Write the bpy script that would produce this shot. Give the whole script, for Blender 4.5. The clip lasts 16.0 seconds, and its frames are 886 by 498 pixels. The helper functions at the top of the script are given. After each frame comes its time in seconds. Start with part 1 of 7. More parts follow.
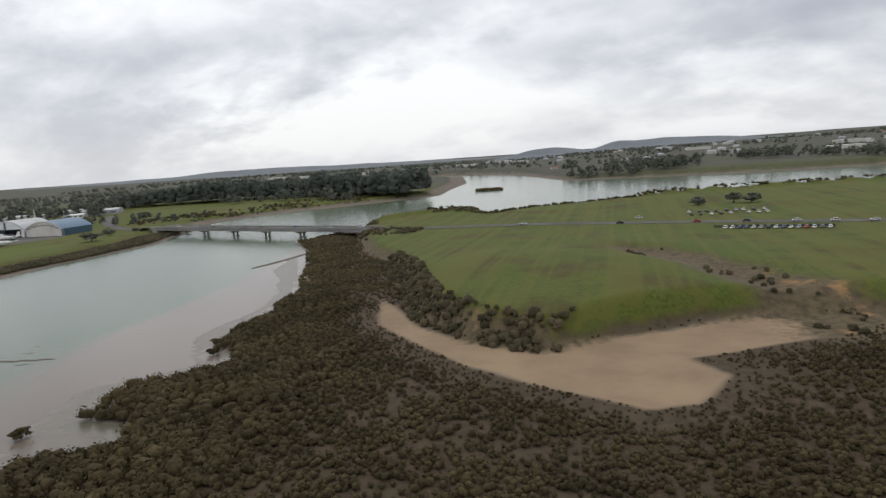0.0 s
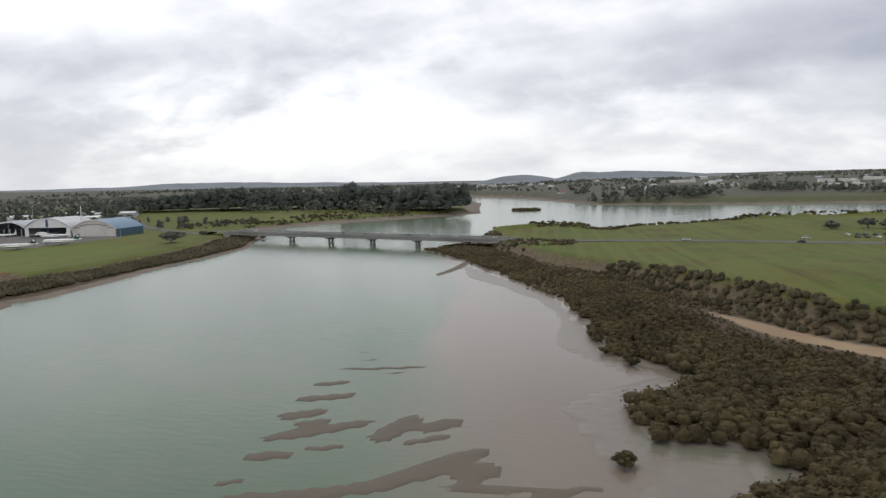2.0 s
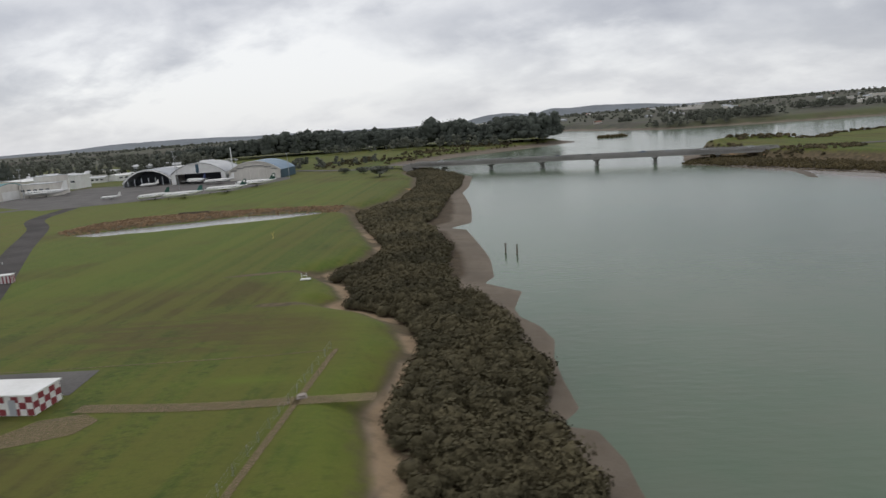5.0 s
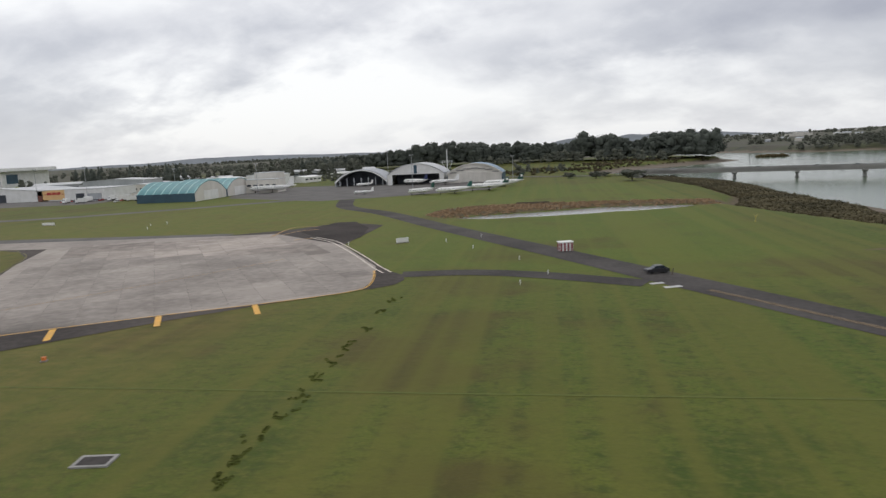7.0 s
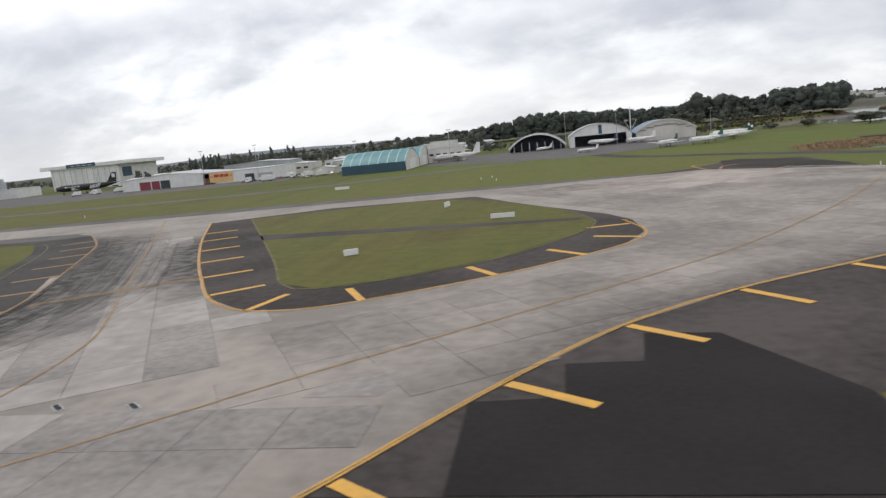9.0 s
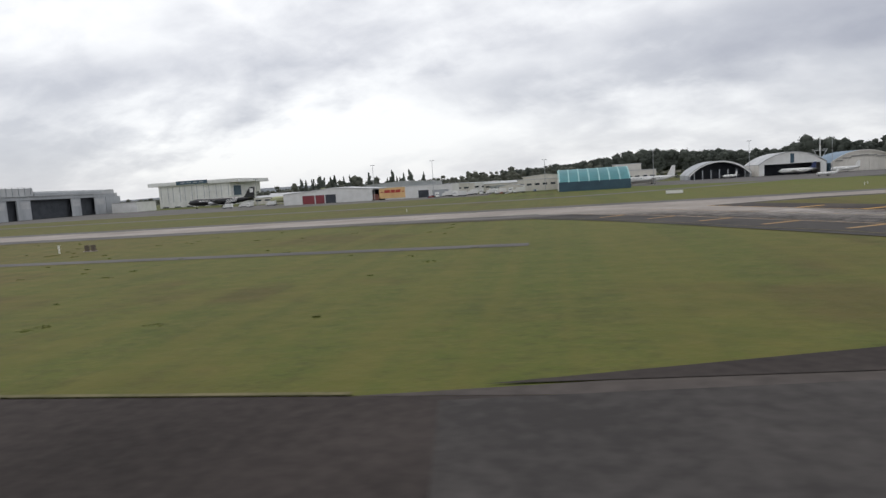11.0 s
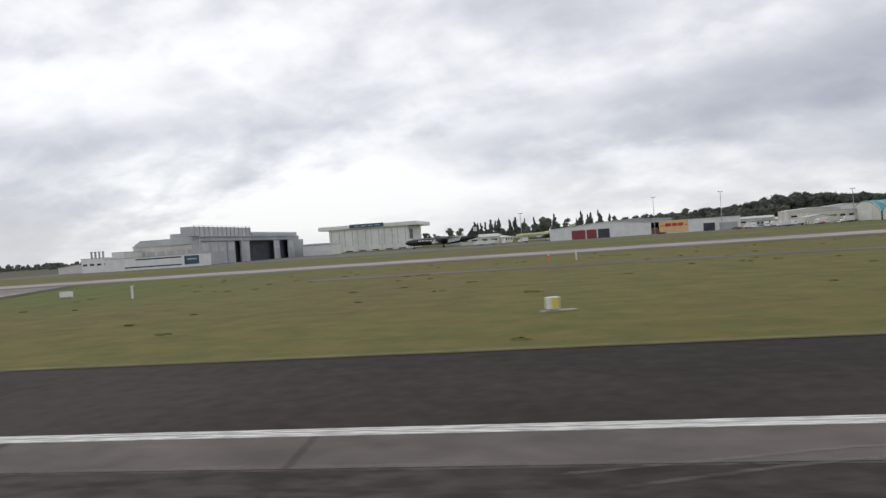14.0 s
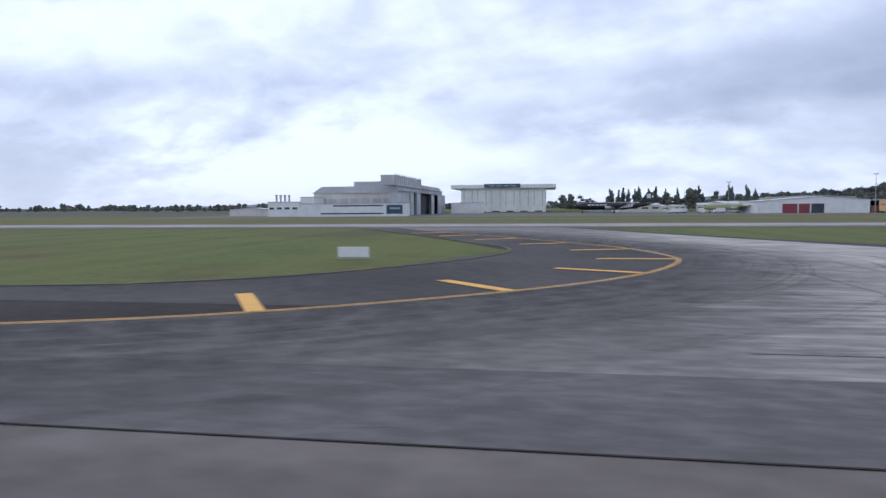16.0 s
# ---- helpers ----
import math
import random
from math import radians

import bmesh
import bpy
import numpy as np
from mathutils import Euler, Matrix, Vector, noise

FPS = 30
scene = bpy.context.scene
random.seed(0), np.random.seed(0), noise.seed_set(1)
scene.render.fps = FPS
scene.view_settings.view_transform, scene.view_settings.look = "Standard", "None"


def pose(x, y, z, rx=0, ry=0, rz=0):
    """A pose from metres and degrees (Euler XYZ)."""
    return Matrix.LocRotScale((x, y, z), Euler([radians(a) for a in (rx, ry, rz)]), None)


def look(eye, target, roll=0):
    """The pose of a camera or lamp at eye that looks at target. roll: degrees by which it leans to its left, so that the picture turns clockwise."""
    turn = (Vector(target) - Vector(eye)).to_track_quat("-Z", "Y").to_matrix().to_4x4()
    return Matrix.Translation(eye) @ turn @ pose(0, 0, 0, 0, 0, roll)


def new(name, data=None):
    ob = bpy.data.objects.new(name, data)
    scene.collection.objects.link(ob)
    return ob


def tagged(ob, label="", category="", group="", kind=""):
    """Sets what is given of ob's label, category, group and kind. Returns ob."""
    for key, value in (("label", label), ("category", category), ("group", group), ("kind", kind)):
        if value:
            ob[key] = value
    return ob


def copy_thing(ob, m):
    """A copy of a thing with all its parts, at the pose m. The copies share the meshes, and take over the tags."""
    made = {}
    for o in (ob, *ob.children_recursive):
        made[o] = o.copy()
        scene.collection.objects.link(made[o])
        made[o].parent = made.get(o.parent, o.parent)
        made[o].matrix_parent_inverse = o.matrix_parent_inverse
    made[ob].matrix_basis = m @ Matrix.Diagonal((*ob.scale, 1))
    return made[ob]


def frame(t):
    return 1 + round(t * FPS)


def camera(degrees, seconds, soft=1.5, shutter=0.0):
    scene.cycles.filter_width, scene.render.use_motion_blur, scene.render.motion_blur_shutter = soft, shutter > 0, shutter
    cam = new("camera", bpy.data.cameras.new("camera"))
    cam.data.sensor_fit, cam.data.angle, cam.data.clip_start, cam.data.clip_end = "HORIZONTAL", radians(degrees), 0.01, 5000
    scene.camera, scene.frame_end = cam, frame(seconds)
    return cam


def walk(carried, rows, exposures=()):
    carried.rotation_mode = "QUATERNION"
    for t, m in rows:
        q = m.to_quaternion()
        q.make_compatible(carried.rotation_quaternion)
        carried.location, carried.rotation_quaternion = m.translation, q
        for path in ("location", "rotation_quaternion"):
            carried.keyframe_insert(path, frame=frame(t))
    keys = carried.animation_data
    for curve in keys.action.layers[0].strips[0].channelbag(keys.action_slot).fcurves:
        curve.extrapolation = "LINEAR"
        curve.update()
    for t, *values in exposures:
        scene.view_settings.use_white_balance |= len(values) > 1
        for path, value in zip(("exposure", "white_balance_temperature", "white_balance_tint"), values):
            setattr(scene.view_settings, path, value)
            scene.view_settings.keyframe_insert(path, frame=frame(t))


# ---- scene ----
# The whole place is laid out in true metres and built at S times that size, so that the landing
# aircraft, from whose window it is seen, keeps to the pace that the camera may have.
S = 0.6
LENS = 68.0
cam = camera(68.0, 16.0, soft=1.4, shutter=0.12)
# seconds, then the eye (true metres), heading, pitch and lean (degrees)
PATH = [
    (0, 18.03, 0.07, 47.45, 15.01, -8.03, -4.01),
    (0.5, -14.49, 0.03, 45.95, 6.49, -8.01, -0.74),
    (1, -47.04, -0.00, 44.45, 11.30, -8.13, -2.91),
    (1.5, -79.59, -0.04, 42.95, 9.72, -5.70, -2.08),
    (2, -112.10, -0.06, 41.44, 9.76, -6.10, -1.23),
    (2.5, -144.58, -0.08, 39.92, 9.66, -7.02, -2.29),
    (3, -177.03, -0.08, 38.39, 10.60, -7.43, -2.51),
    (3.5, -209.49, -0.06, 36.85, 10.79, -8.73, -2.51),
    (4, -241.95, -0.02, 35.28, 10.53, -9.01, -3.02),
    (4.5, -274.45, 0.02, 33.67, 11.84, -9.33, -3.04),
    (5, -306.95, 0.07, 31.99, 5.08, -10.89, -4.28),
    (5.2, -319.94, 0.10, 31.30, 12.53, -12.60, -6.49),
    (5.7, -352.43, 0.17, 29.49, 11.95, -11.92, -5.86),
    (6.2, -384.93, 0.24, 27.58, 10.65, -10.40, -4.44),
    (6.7, -417.42, 0.32, 25.63, 9.29, -8.79, -2.95),
    (7.3, -456.43, 0.42, 23.30, 8.48, -7.85, -2.07),
    (7.5, -469.43, 0.45, 22.54, -0.23, -6.61, -1.76),
    (8, -501.94, 0.55, 20.63, 5.50, -8.03, -4.08),
    (8.5, -534.41, 0.66, 18.73, 6.17, -9.81, -3.95),
    (9, -566.88, 0.77, 16.83, 10.22, -9.61, -5.81),
    (9.5, -599.33, 0.88, 14.96, 8.73, -9.10, -4.82),
    (10, -631.78, 0.97, 13.13, 8.15, -7.54, -4.17),
    (10.2, -644.75, 1.00, 12.42, 9.69, -5.87, -2.88),
    (10.7, -677.16, 1.08, 10.55, 9.66, -5.82, -3.20),
    (11.2, -709.54, 1.14, 8.66, 9.59, -5.71, -3.91),
    (11.7, -741.88, 1.13, 7.03, 9.51, -5.60, -4.67),
    (12.3, -780.62, 0.93, 5.82, 9.46, -5.53, -5.11),
    (12.5, -793.52, 0.81, 5.65, 11.34, -6.13, -4.35),
    (13, -825.74, 0.41, 5.40, 8.39, -5.06, -2.56),
    (13.5, -857.92, -0.05, 5.26, 10.26, -4.03, -2.89),
    (14, -890.06, -0.56, 5.14, 8.80, -0.69, -3.94),
    (14.5, -922.17, -1.09, 4.97, 6.55, -2.06, -2.63),
    (15, -954.25, -1.57, 4.92, 8.65, -3.02, -2.38),
    (15.5, -986.36, -2.03, 4.89, 7.26, -4.27, -2.18),
    (16, -1018.49, -2.49, 4.91, 9.28, -3.58, -0.41),
]


def aim(x, y, z, yaw, pitch, lean):
    yaw, pitch = radians(yaw), radians(pitch)
    eye = Vector((x, y, z)) * S
    way = Vector((-math.sin(yaw) * math.cos(pitch), math.cos(yaw) * math.cos(pitch), math.sin(pitch)))
    return look(eye, eye + way, lean)


walk(cam, [(t, aim(*rest)) for t, *rest in PATH],
     exposures=[(0.0, -0.02, 6500, 10), (2.5, 0.12, 6500, 10), (4.0, 0.0, 6500, 10), (5.0, -0.15, 6500, 10), (7.5, 0.0, 6550, 10), (8.5, 0.0, 6520, 10), (9.0, 0.14, 6500, 10), (10.0, 0.05, 6500, 10), (12.5, 0.0, 6500, 10), (14.4, 0.0, 6500, 10), (15.0, 0.1, 6500, 10), (15.5, 0.0, 6000, 11), (16.0, 0.05, 5450, 14)])

# ---- sky and sun ----
SUN_AZ, SUN_EL = radians(40.0), radians(58.0)  # heading to the left of north of the runway normal


def build_world():
    world = bpy.data.worlds.new("overcast_sky")
    scene.world = world
    world.use_nodes = True
    nt = world.node_tree
    nt.nodes.clear()
    N, L = nt.nodes.new, nt.links.new
    out, bg = N("ShaderNodeOutputWorld"), N("ShaderNodeBackground")
    coord, sep = N("ShaderNodeTexCoord"), N("ShaderNodeSeparateXYZ")
    L(coord.outputs["Generated"], sep.inputs[0])

    def m(op, a, b=None, c=None):
        n = N("ShaderNodeMath")
        n.operation = op
        for i, v in enumerate((a, b, c)):
            if v is None:
                continue
            if isinstance(v, (int, float)):
                n.inputs[i].default_value = v
            else:
                L(v, n.inputs[i])
        return n.outputs[0]

    # cloud layer seen in perspective: direction divided by its height
    up = m("ADD", m("MAXIMUM", sep.outputs[2], 0.0), 0.42)
    u, v = m("DIVIDE", sep.outputs[0], up), m("DIVIDE", sep.outputs[1], up)
    comb = N("ShaderNodeCombineXYZ")
    L(u, comb.inputs[0]), L(v, comb.inputs[1])
    comb.inputs[2].default_value = 3.7

    def cloud(scale, detail, rough, offset, distort=0.0):
        mp = N("ShaderNodeMapping")
        mp.inputs["Location"].default_value = offset
        mp.inputs["Scale"].default_value = (scale, scale * 1.2, scale)
        mp.inputs["Rotation"].default_value = (0, 0, 0.35)
        L(comb.outputs[0], mp.inputs["Vector"])
        n = N("ShaderNodeTexNoise")
        n.inputs["Scale"].default_value = 1.0
        n.inputs["Detail"].default_value = detail
        n.inputs["Roughness"].default_value = rough
        n.inputs["Distortion"].default_value = distort
        L(mp.outputs[0], n.inputs["Vector"])
        return n.outputs[0]

    big = cloud(0.9, 3, 0.5, CLOUD_A, 0.1)
    mid = cloud(2.6, 5, 0.5, CLOUD_B, 0.2)
    fine = cloud(7.0, 6, 0.55, CLOUD_C, 0.2)
    dens = m("ADD", m("ADD", m("MULTIPLY", big, 0.30), m("MULTIPLY", mid, 0.44)), m("MULTIPLY", fine, 0.26))
    # heading and height of each direction in degrees, ruffled, so that cloud banks have torn edges
    az = m("MULTIPLY", m("ARCTAN2", m("MULTIPLY", sep.outputs[0], -1.0), sep.outputs[1]), 57.2958)
    el = m("MULTIPLY", m("ARCSINE", sep.outputs[2]), 57.2958)
    az = m("ADD", az, m("MULTIPLY", m("SUBTRACT", fine, 0.5), 15.0))
    el = m("ADD", el, m("MULTIPLY", m("SUBTRACT", mid, 0.5), 4.5))

    def bank(heading, height, wide, tall, slope, weight):
        """A long bank or gap in the cloud."""
        da = m("SUBTRACT", az, heading)
        de = m("SUBTRACT", m("SUBTRACT", el, height), m("MULTIPLY", da, slope))
        q = m("ADD", m("POWER", m("ABSOLUTE", m("DIVIDE", da, wide)), 3.0), m("POWER", m("ABSOLUTE", m("DIVIDE", de, tall)), 3.0))
        return m("MULTIPLY", m("EXPONENT", m("MULTIPLY", q, -1.0)), weight)

    for row in CLOUD_BANKS:
        dens = m("ADD", dens, bank(*row))
    ramp = N("ShaderNodeValToRGB")
    e = ramp.color_ramp.elements
    e[0].position, e[0].color = 0.385, (0.95, 0.95, 0.95, 1)
    e[1].position, e[1].color = 0.76, (0.38, 0.39, 0.45, 1)
    for at, c in ((0.43, (0.86, 0.865, 0.88, 1)), (0.495, (0.715, 0.72, 0.75, 1)), (0.585, (0.545, 0.555, 0.60, 1))):
        e.new(at).color = c
    L(dens, ramp.inputs[0])
    # towards the horizon the layers close up into an even pale grey
    hz = m("POWER", m("SUBTRACT", 1.0, m("MINIMUM", m("MAXIMUM", sep.outputs[2], 0.0), 1.0)), 16.0)
    mix = N("ShaderNodeMix")
    mix.data_type = "RGBA"
    L(m("MULTIPLY", hz, 0.55), mix.inputs[0])
    L(ramp.outputs[0], mix.inputs[6])
    mix.inputs[7].default_value = (0.66, 0.69, 0.74, 1)
    sky = N("ShaderNodeTexSky")
    sky.sky_type = "NISHITA"
    sky.sun_disc = False
    sky.sun_elevation, sky.sun_rotation = SUN_EL, -SUN_AZ
    add = N("ShaderNodeMix")
    add.data_type = "RGBA"
    add.blend_type = "ADD"
    add.inputs[0].default_value = 0.012
    L(mix.outputs[2], add.inputs[6])
    L(sky.outputs[0], add.inputs[7])
    L(add.outputs[2], bg.inputs[0])
    bg.inputs[1].default_value = 1.0
    L(bg.outputs[0], out.inputs[0])


CLOUD_A, CLOUD_B, CLOUD_C = (0.0, 0.0, 0.0), (4.0, 1.0, 0.0), (1.5, 6.0, 0.0)
# heading, height, breadth, depth, slope and weight: thin bright cloud round the hidden sun, heavy grey banks over and beside it
CLOUD_BANKS = ((20, 4.6, 12, 2.7, -0.09, -0.16), (40, 2.6, 9, 2.4, 0.0, 0.045), (22, 17.5, 27, 4.6, 0.0, -0.10), (6, 4.2, 8, 1.8, 0.0, -0.06), (28, 9.9, 13, 1.9, -0.09, 0.035), (5, 7.6, 5, 1.1, 0.0, 0.05), (45, 5.0, 8, 3.0, 0.0, 0.04), (40, 13.0, 8, 2.6, 0.0, -0.09),
               (-11, 9.3, 13, 2.3, -0.10, 0.125), (-30, 10.0, 10, 4.4, -0.05, 0.12), (-17, 4.4, 14, 1.5, 0.0, 0.01), (-13, 1.9, 8, 1.1, 0.0, 0.05), (-29, 4.5, 9, 2.0, 0.0, 0.04),
               (0, 3.0, 7, 2.0, 0.0, 0.03))
build_world()
sun = new("sun", bpy.data.lights.new("sun", "SUN"))
sun.data.energy, sun.data.angle, sun.data.color = 0.6, radians(14), (1.0, 0.96, 0.9)
sun.matrix_world = look((0, 0, 300), (300 * math.sin(SUN_AZ) * math.cos(SUN_EL), -300 * math.cos(SUN_AZ) * math.cos(SUN_EL), 300 - 300 * math.sin(SUN_EL)))


# ---- materials ----
def material(name, a, b=None, scale=1.0, rough=0.8, bump=0.0, metal=0.0, detail=4.0, fine=None, stretch=None, space="Object",
             island=0.0, spec=0.5, bump_scale=None):
    """Two colours mixed by noise at a size of 1/scale true metres, finer grain on top, and a fine relief."""
    mt = bpy.data.materials.new(name)
    mt.use_nodes = True
    nt = mt.node_tree
    N, L = nt.nodes.new, nt.links.new
    bs = nt.nodes["Principled BSDF"]
    bs.inputs["Roughness"].default_value = rough
    bs.inputs["Metallic"].default_value = metal
    bs.inputs["Specular IOR Level"].default_value = spec
    b = b or tuple(c * 0.8 for c in a)
    if space == "World":
        src = N("ShaderNodeNewGeometry").outputs["Position"]
    else:
        src = N("ShaderNodeTexCoord").outputs["Object"]
    mp = N("ShaderNodeMapping")
    sx, sy, sz = stretch or (1, 1, 1)
    mp.inputs["Scale"].default_value = (sx / S, sy / S, sz / S)
    L(src, mp.inputs["Vector"])
    n1 = N("ShaderNodeTexNoise")
    n1.inputs["Scale"].default_value, n1.inputs["Detail"].default_value = scale, detail
    L(mp.outputs[0], n1.inputs["Vector"])
    n2 = N("ShaderNodeTexNoise")
    n2.inputs["Scale"].default_value, n2.inputs["Detail"].default_value = fine or scale * 9, 3
    L(mp.outputs[0], n2.inputs["Vector"])
    su = N("ShaderNodeMath")
    su.operation = "MULTIPLY_ADD"
    L(n2.outputs[0], su.inputs[0])
    su.inputs[1].default_value = 0.5
    L(n1.outputs[0], su.inputs[2])
    mr = N("ShaderNodeMapRange")
    L(su.outputs[0], mr.inputs[0])
    mr.inputs[1].default_value, mr.inputs[2].default_value = 0.58, 0.92
    fac = mr.outputs[0]
    mix = N("ShaderNodeMix")
    mix.data_type = "RGBA"
    L(fac, mix.inputs[0])
    mix.inputs[6].default_value, mix.inputs[7].default_value = (*a, 1), (*b, 1)
    col = mix.outputs[2]
    if island:
        rnd = N("ShaderNodeNewGeometry").outputs["Random Per Island"] if island > 0 else N("ShaderNodeObjectInfo").outputs["Random"]
        hs = N("ShaderNodeHueSaturation")
        r2 = N("ShaderNodeMapRange")
        L(rnd, r2.inputs[0])
        r2.inputs[3].default_value, r2.inputs[4].default_value = 1 - abs(island), 1 + abs(island)
        L(r2.outputs[0], hs.inputs["Value"])
        L(col, hs.inputs["Color"])
        col = hs.outputs[0]
    L(col, bs.inputs["Base Color"])
    if bump:
        n3 = n2
        if bump_scale:
            n3 = N("ShaderNodeTexNoise")
            n3.inputs["Scale"].default_value, n3.inputs["Detail"].default_value = bump_scale, 3
            L(mp.outputs[0], n3.inputs["Vector"])
        bp = N("ShaderNodeBump")
        bp.inputs["Strength"].default_value, bp.inputs["Distance"].default_value = bump, 0.1 * S
        L(n3.outputs[0], bp.inputs["Height"])
        L(bp.outputs[0], bs.inputs["Normal"])
    return mt


def glass(name, colour=(0.03, 0.04, 0.05)):
    mt = material(name, colour, colour, rough=0.08, spec=0.8)
    return mt


M = {}
M["white"] = material("white_paint", (0.82, 0.82, 0.80), (0.72, 0.72, 0.69), 0.25, 0.5, island=-0.05)
M["offwhite"] = material("weathered_cream_cladding", (0.72, 0.69, 0.63), (0.60, 0.575, 0.52), 0.15, 0.7, 0.1, stretch=(1, 1, 0.2))
M["roofgrey"] = material("pale_roof_sheet", (0.55, 0.56, 0.56), (0.42, 0.43, 0.44), 0.1, 0.5, 0.1)
M["greyclad"] = material("grey_cladding", (0.45, 0.47, 0.49), (0.35, 0.37, 0.39), 0.12, 0.6, 0.1, stretch=(1, 1, 0.2))
# Shade inside open hangars put into a colour; also dark doors and window bands.
M["darkopen"] = material("shade_and_dark_openings", (0.07, 0.078, 0.09), (0.045, 0.05, 0.06), 0.2, 0.9)
M["teal"] = material("teal_roof_sheet", (0.065, 0.25, 0.27), (0.05, 0.20, 0.22), 0.15, 0.45, 0.1)
M["tealrib"] = material("pale_teal_rib", (0.34, 0.56, 0.56), (0.26, 0.47, 0.48), 0.3, 0.5)
M["navy"] = material("navy_wall_sheet", (0.045, 0.10, 0.14), (0.032, 0.072, 0.108), 0.15, 0.5, 0.1)
M["blueroof"] = material("blue_grey_roof_sheet", (0.16, 0.25, 0.34), (0.12, 0.2, 0.28), 0.12, 0.45, 0.1)
M["yellowsign"] = material("yellow_panel", (0.80, 0.53, 0.25), (0.72, 0.47, 0.21), 0.2, 0.5)
M["red"] = material("red_paint", (0.27, 0.045, 0.055), (0.22, 0.04, 0.05), 0.3, 0.5)
M["brownred"] = material("brown_red_door_paint", (0.24, 0.09, 0.065), (0.19, 0.075, 0.055), 0.3, 0.6)
M["redbars"] = material("sign_red", (0.50, 0.06, 0.04), (0.42, 0.05, 0.04), 0.3, 0.5)
M["yellow"] = material("yellow_marking_paint", (0.78, 0.42, 0.06), (0.60, 0.34, 0.08), 0.6, 0.7, 0.1, space="World", fine=5)
M["palekerb"] = material("worn_pale_edge_paint", (0.72, 0.66, 0.57), (0.50, 0.45, 0.39), 0.5, 0.8, 0.1, space="World", fine=5)
M["oldyellow"] = material("worn_yellow_marking_paint", (0.46, 0.265, 0.085), (0.29, 0.19, 0.09), 0.5, 0.8, 0.1, space="World", fine=5)
M["whitemark"] = material("white_marking_paint", (0.72, 0.72, 0.70), (0.36, 0.355, 0.35), 0.6, 0.7, 0.1, space="World", fine=4, stretch=(0.25, 1, 1))
M["concrete"] = material("old_concrete", (0.375, 0.332, 0.292), (0.238, 0.209, 0.183), 0.05, 0.85, 0.15, space="World", fine=0.5, detail=10)
M["joint"] = material("tarred_joint", (0.175, 0.158, 0.144), (0.115, 0.105, 0.096), 0.3, 0.9, space="World")
M["slabeast"] = material("stained_concrete_slab", (0.352, 0.312, 0.275), (0.205, 0.180, 0.158), 0.05, 0.85, 0.15, space="World", fine=0.6, detail=10, island=-0.10)
M["slab"] = material("concrete_slab", (0.425, 0.388, 0.352), (0.275, 0.25, 0.228), 0.04, 0.85, 0.15, space="World", fine=0.5, detail=8, island=-0.09)
M["asphalt"] = material("dark_asphalt", (0.060, 0.050, 0.0455), (0.029, 0.0242, 0.0222), 0.05, 0.9, 0.2, spec=0.15, space="World", fine=1.2, detail=8)
M["shoulder"] = material("brownish_shoulder_asphalt", (0.098, 0.085, 0.077), (0.050, 0.0435, 0.040), 0.05, 0.9, 0.2, spec=0.15, space="World", fine=0.8, detail=8)
M["asphaltworn"] = material("worn_grey_asphalt", (0.088, 0.080, 0.075), (0.044, 0.040, 0.038), 0.06, 0.88, 0.2, spec=0.2, space="World", fine=1.0, detail=8)
M["blackpatch"] = material("fresh_black_asphalt", (0.031, 0.027, 0.0255), (0.021, 0.0185, 0.0175), 0.08, 0.9, 0.2, spec=0.15, space="World", fine=2.0, detail=6)
M["slabfar"] = material("far_concrete_slab", (0.425, 0.368, 0.322), (0.185, 0.159, 0.138), 0.022, 0.85, 0.15, space="World", fine=0.25, detail=9, island=0.10)
M["concretedark"] = material("darker_repaired_concrete", (0.345, 0.315, 0.29), (0.195, 0.179, 0.164), 0.08, 0.88, 0.15, space="World", fine=1.2, detail=7)
M["road"] = material("road_asphalt", (0.125, 0.117, 0.109), (0.075, 0.070, 0.065), 0.08, 0.85, 0.2, space="World", fine=2)
M["bridge"] = material("bridge_concrete", (0.34, 0.33, 0.31), (0.24, 0.235, 0.22), 0.2, 0.85, 0.2, stretch=(0.3, 1, 1))
M["wood"] = material("weathered_timber", (0.16, 0.13, 0.10), (0.10, 0.08, 0.065), 1.5, 0.9, 0.3, stretch=(3, 3, 0.3))
M["metal"] = material("galvanised_steel", (0.45, 0.46, 0.47), (0.35, 0.36, 0.37), 1.0, 0.45, metal=0.6)
M["rubber"] = material("tyre_rubber", (0.02, 0.02, 0.02), (0.03, 0.03, 0.03), 3.0, 0.9)
M["glass"] = glass("dark_window_glass")
M["bark"] = material("bark", (0.10, 0.08, 0.06), (0.06, 0.05, 0.04), 2.0, 0.95, 0.4)
M["leaf"] = material("dark_tree_foliage", (0.128, 0.132, 0.104), (0.078, 0.086, 0.068), 0.35, 0.8, 0.8, island=0.24, spec=0.15, bump_scale=0.9)
M["pine"] = material("pine_foliage", (0.098, 0.110, 0.092), (0.072, 0.082, 0.070), 0.25, 0.9, 0.5, island=0.15, spec=0.08, bump_scale=0.8)
M["mangrove"] = material("mangrove_foliage", (0.0974, 0.0773, 0.0378), (0.0538, 0.0442, 0.0218), 0.06, 0.85, 0.9, island=0.24, spec=0.12, space="World", bump_scale=2.6)
M["greenmangrove"] = material("green_mangrove_foliage", (0.114, 0.098, 0.056), (0.064, 0.058, 0.034), 0.06, 0.85, 0.9, island=0.24, spec=0.12, space="World", bump_scale=2.6)
M["scrub"] = material("brown_scrub", (0.104, 0.084, 0.048), (0.054, 0.050, 0.029), 0.1, 0.9, 0.8, island=0.35, spec=0.1, space="World", bump_scale=2.4)


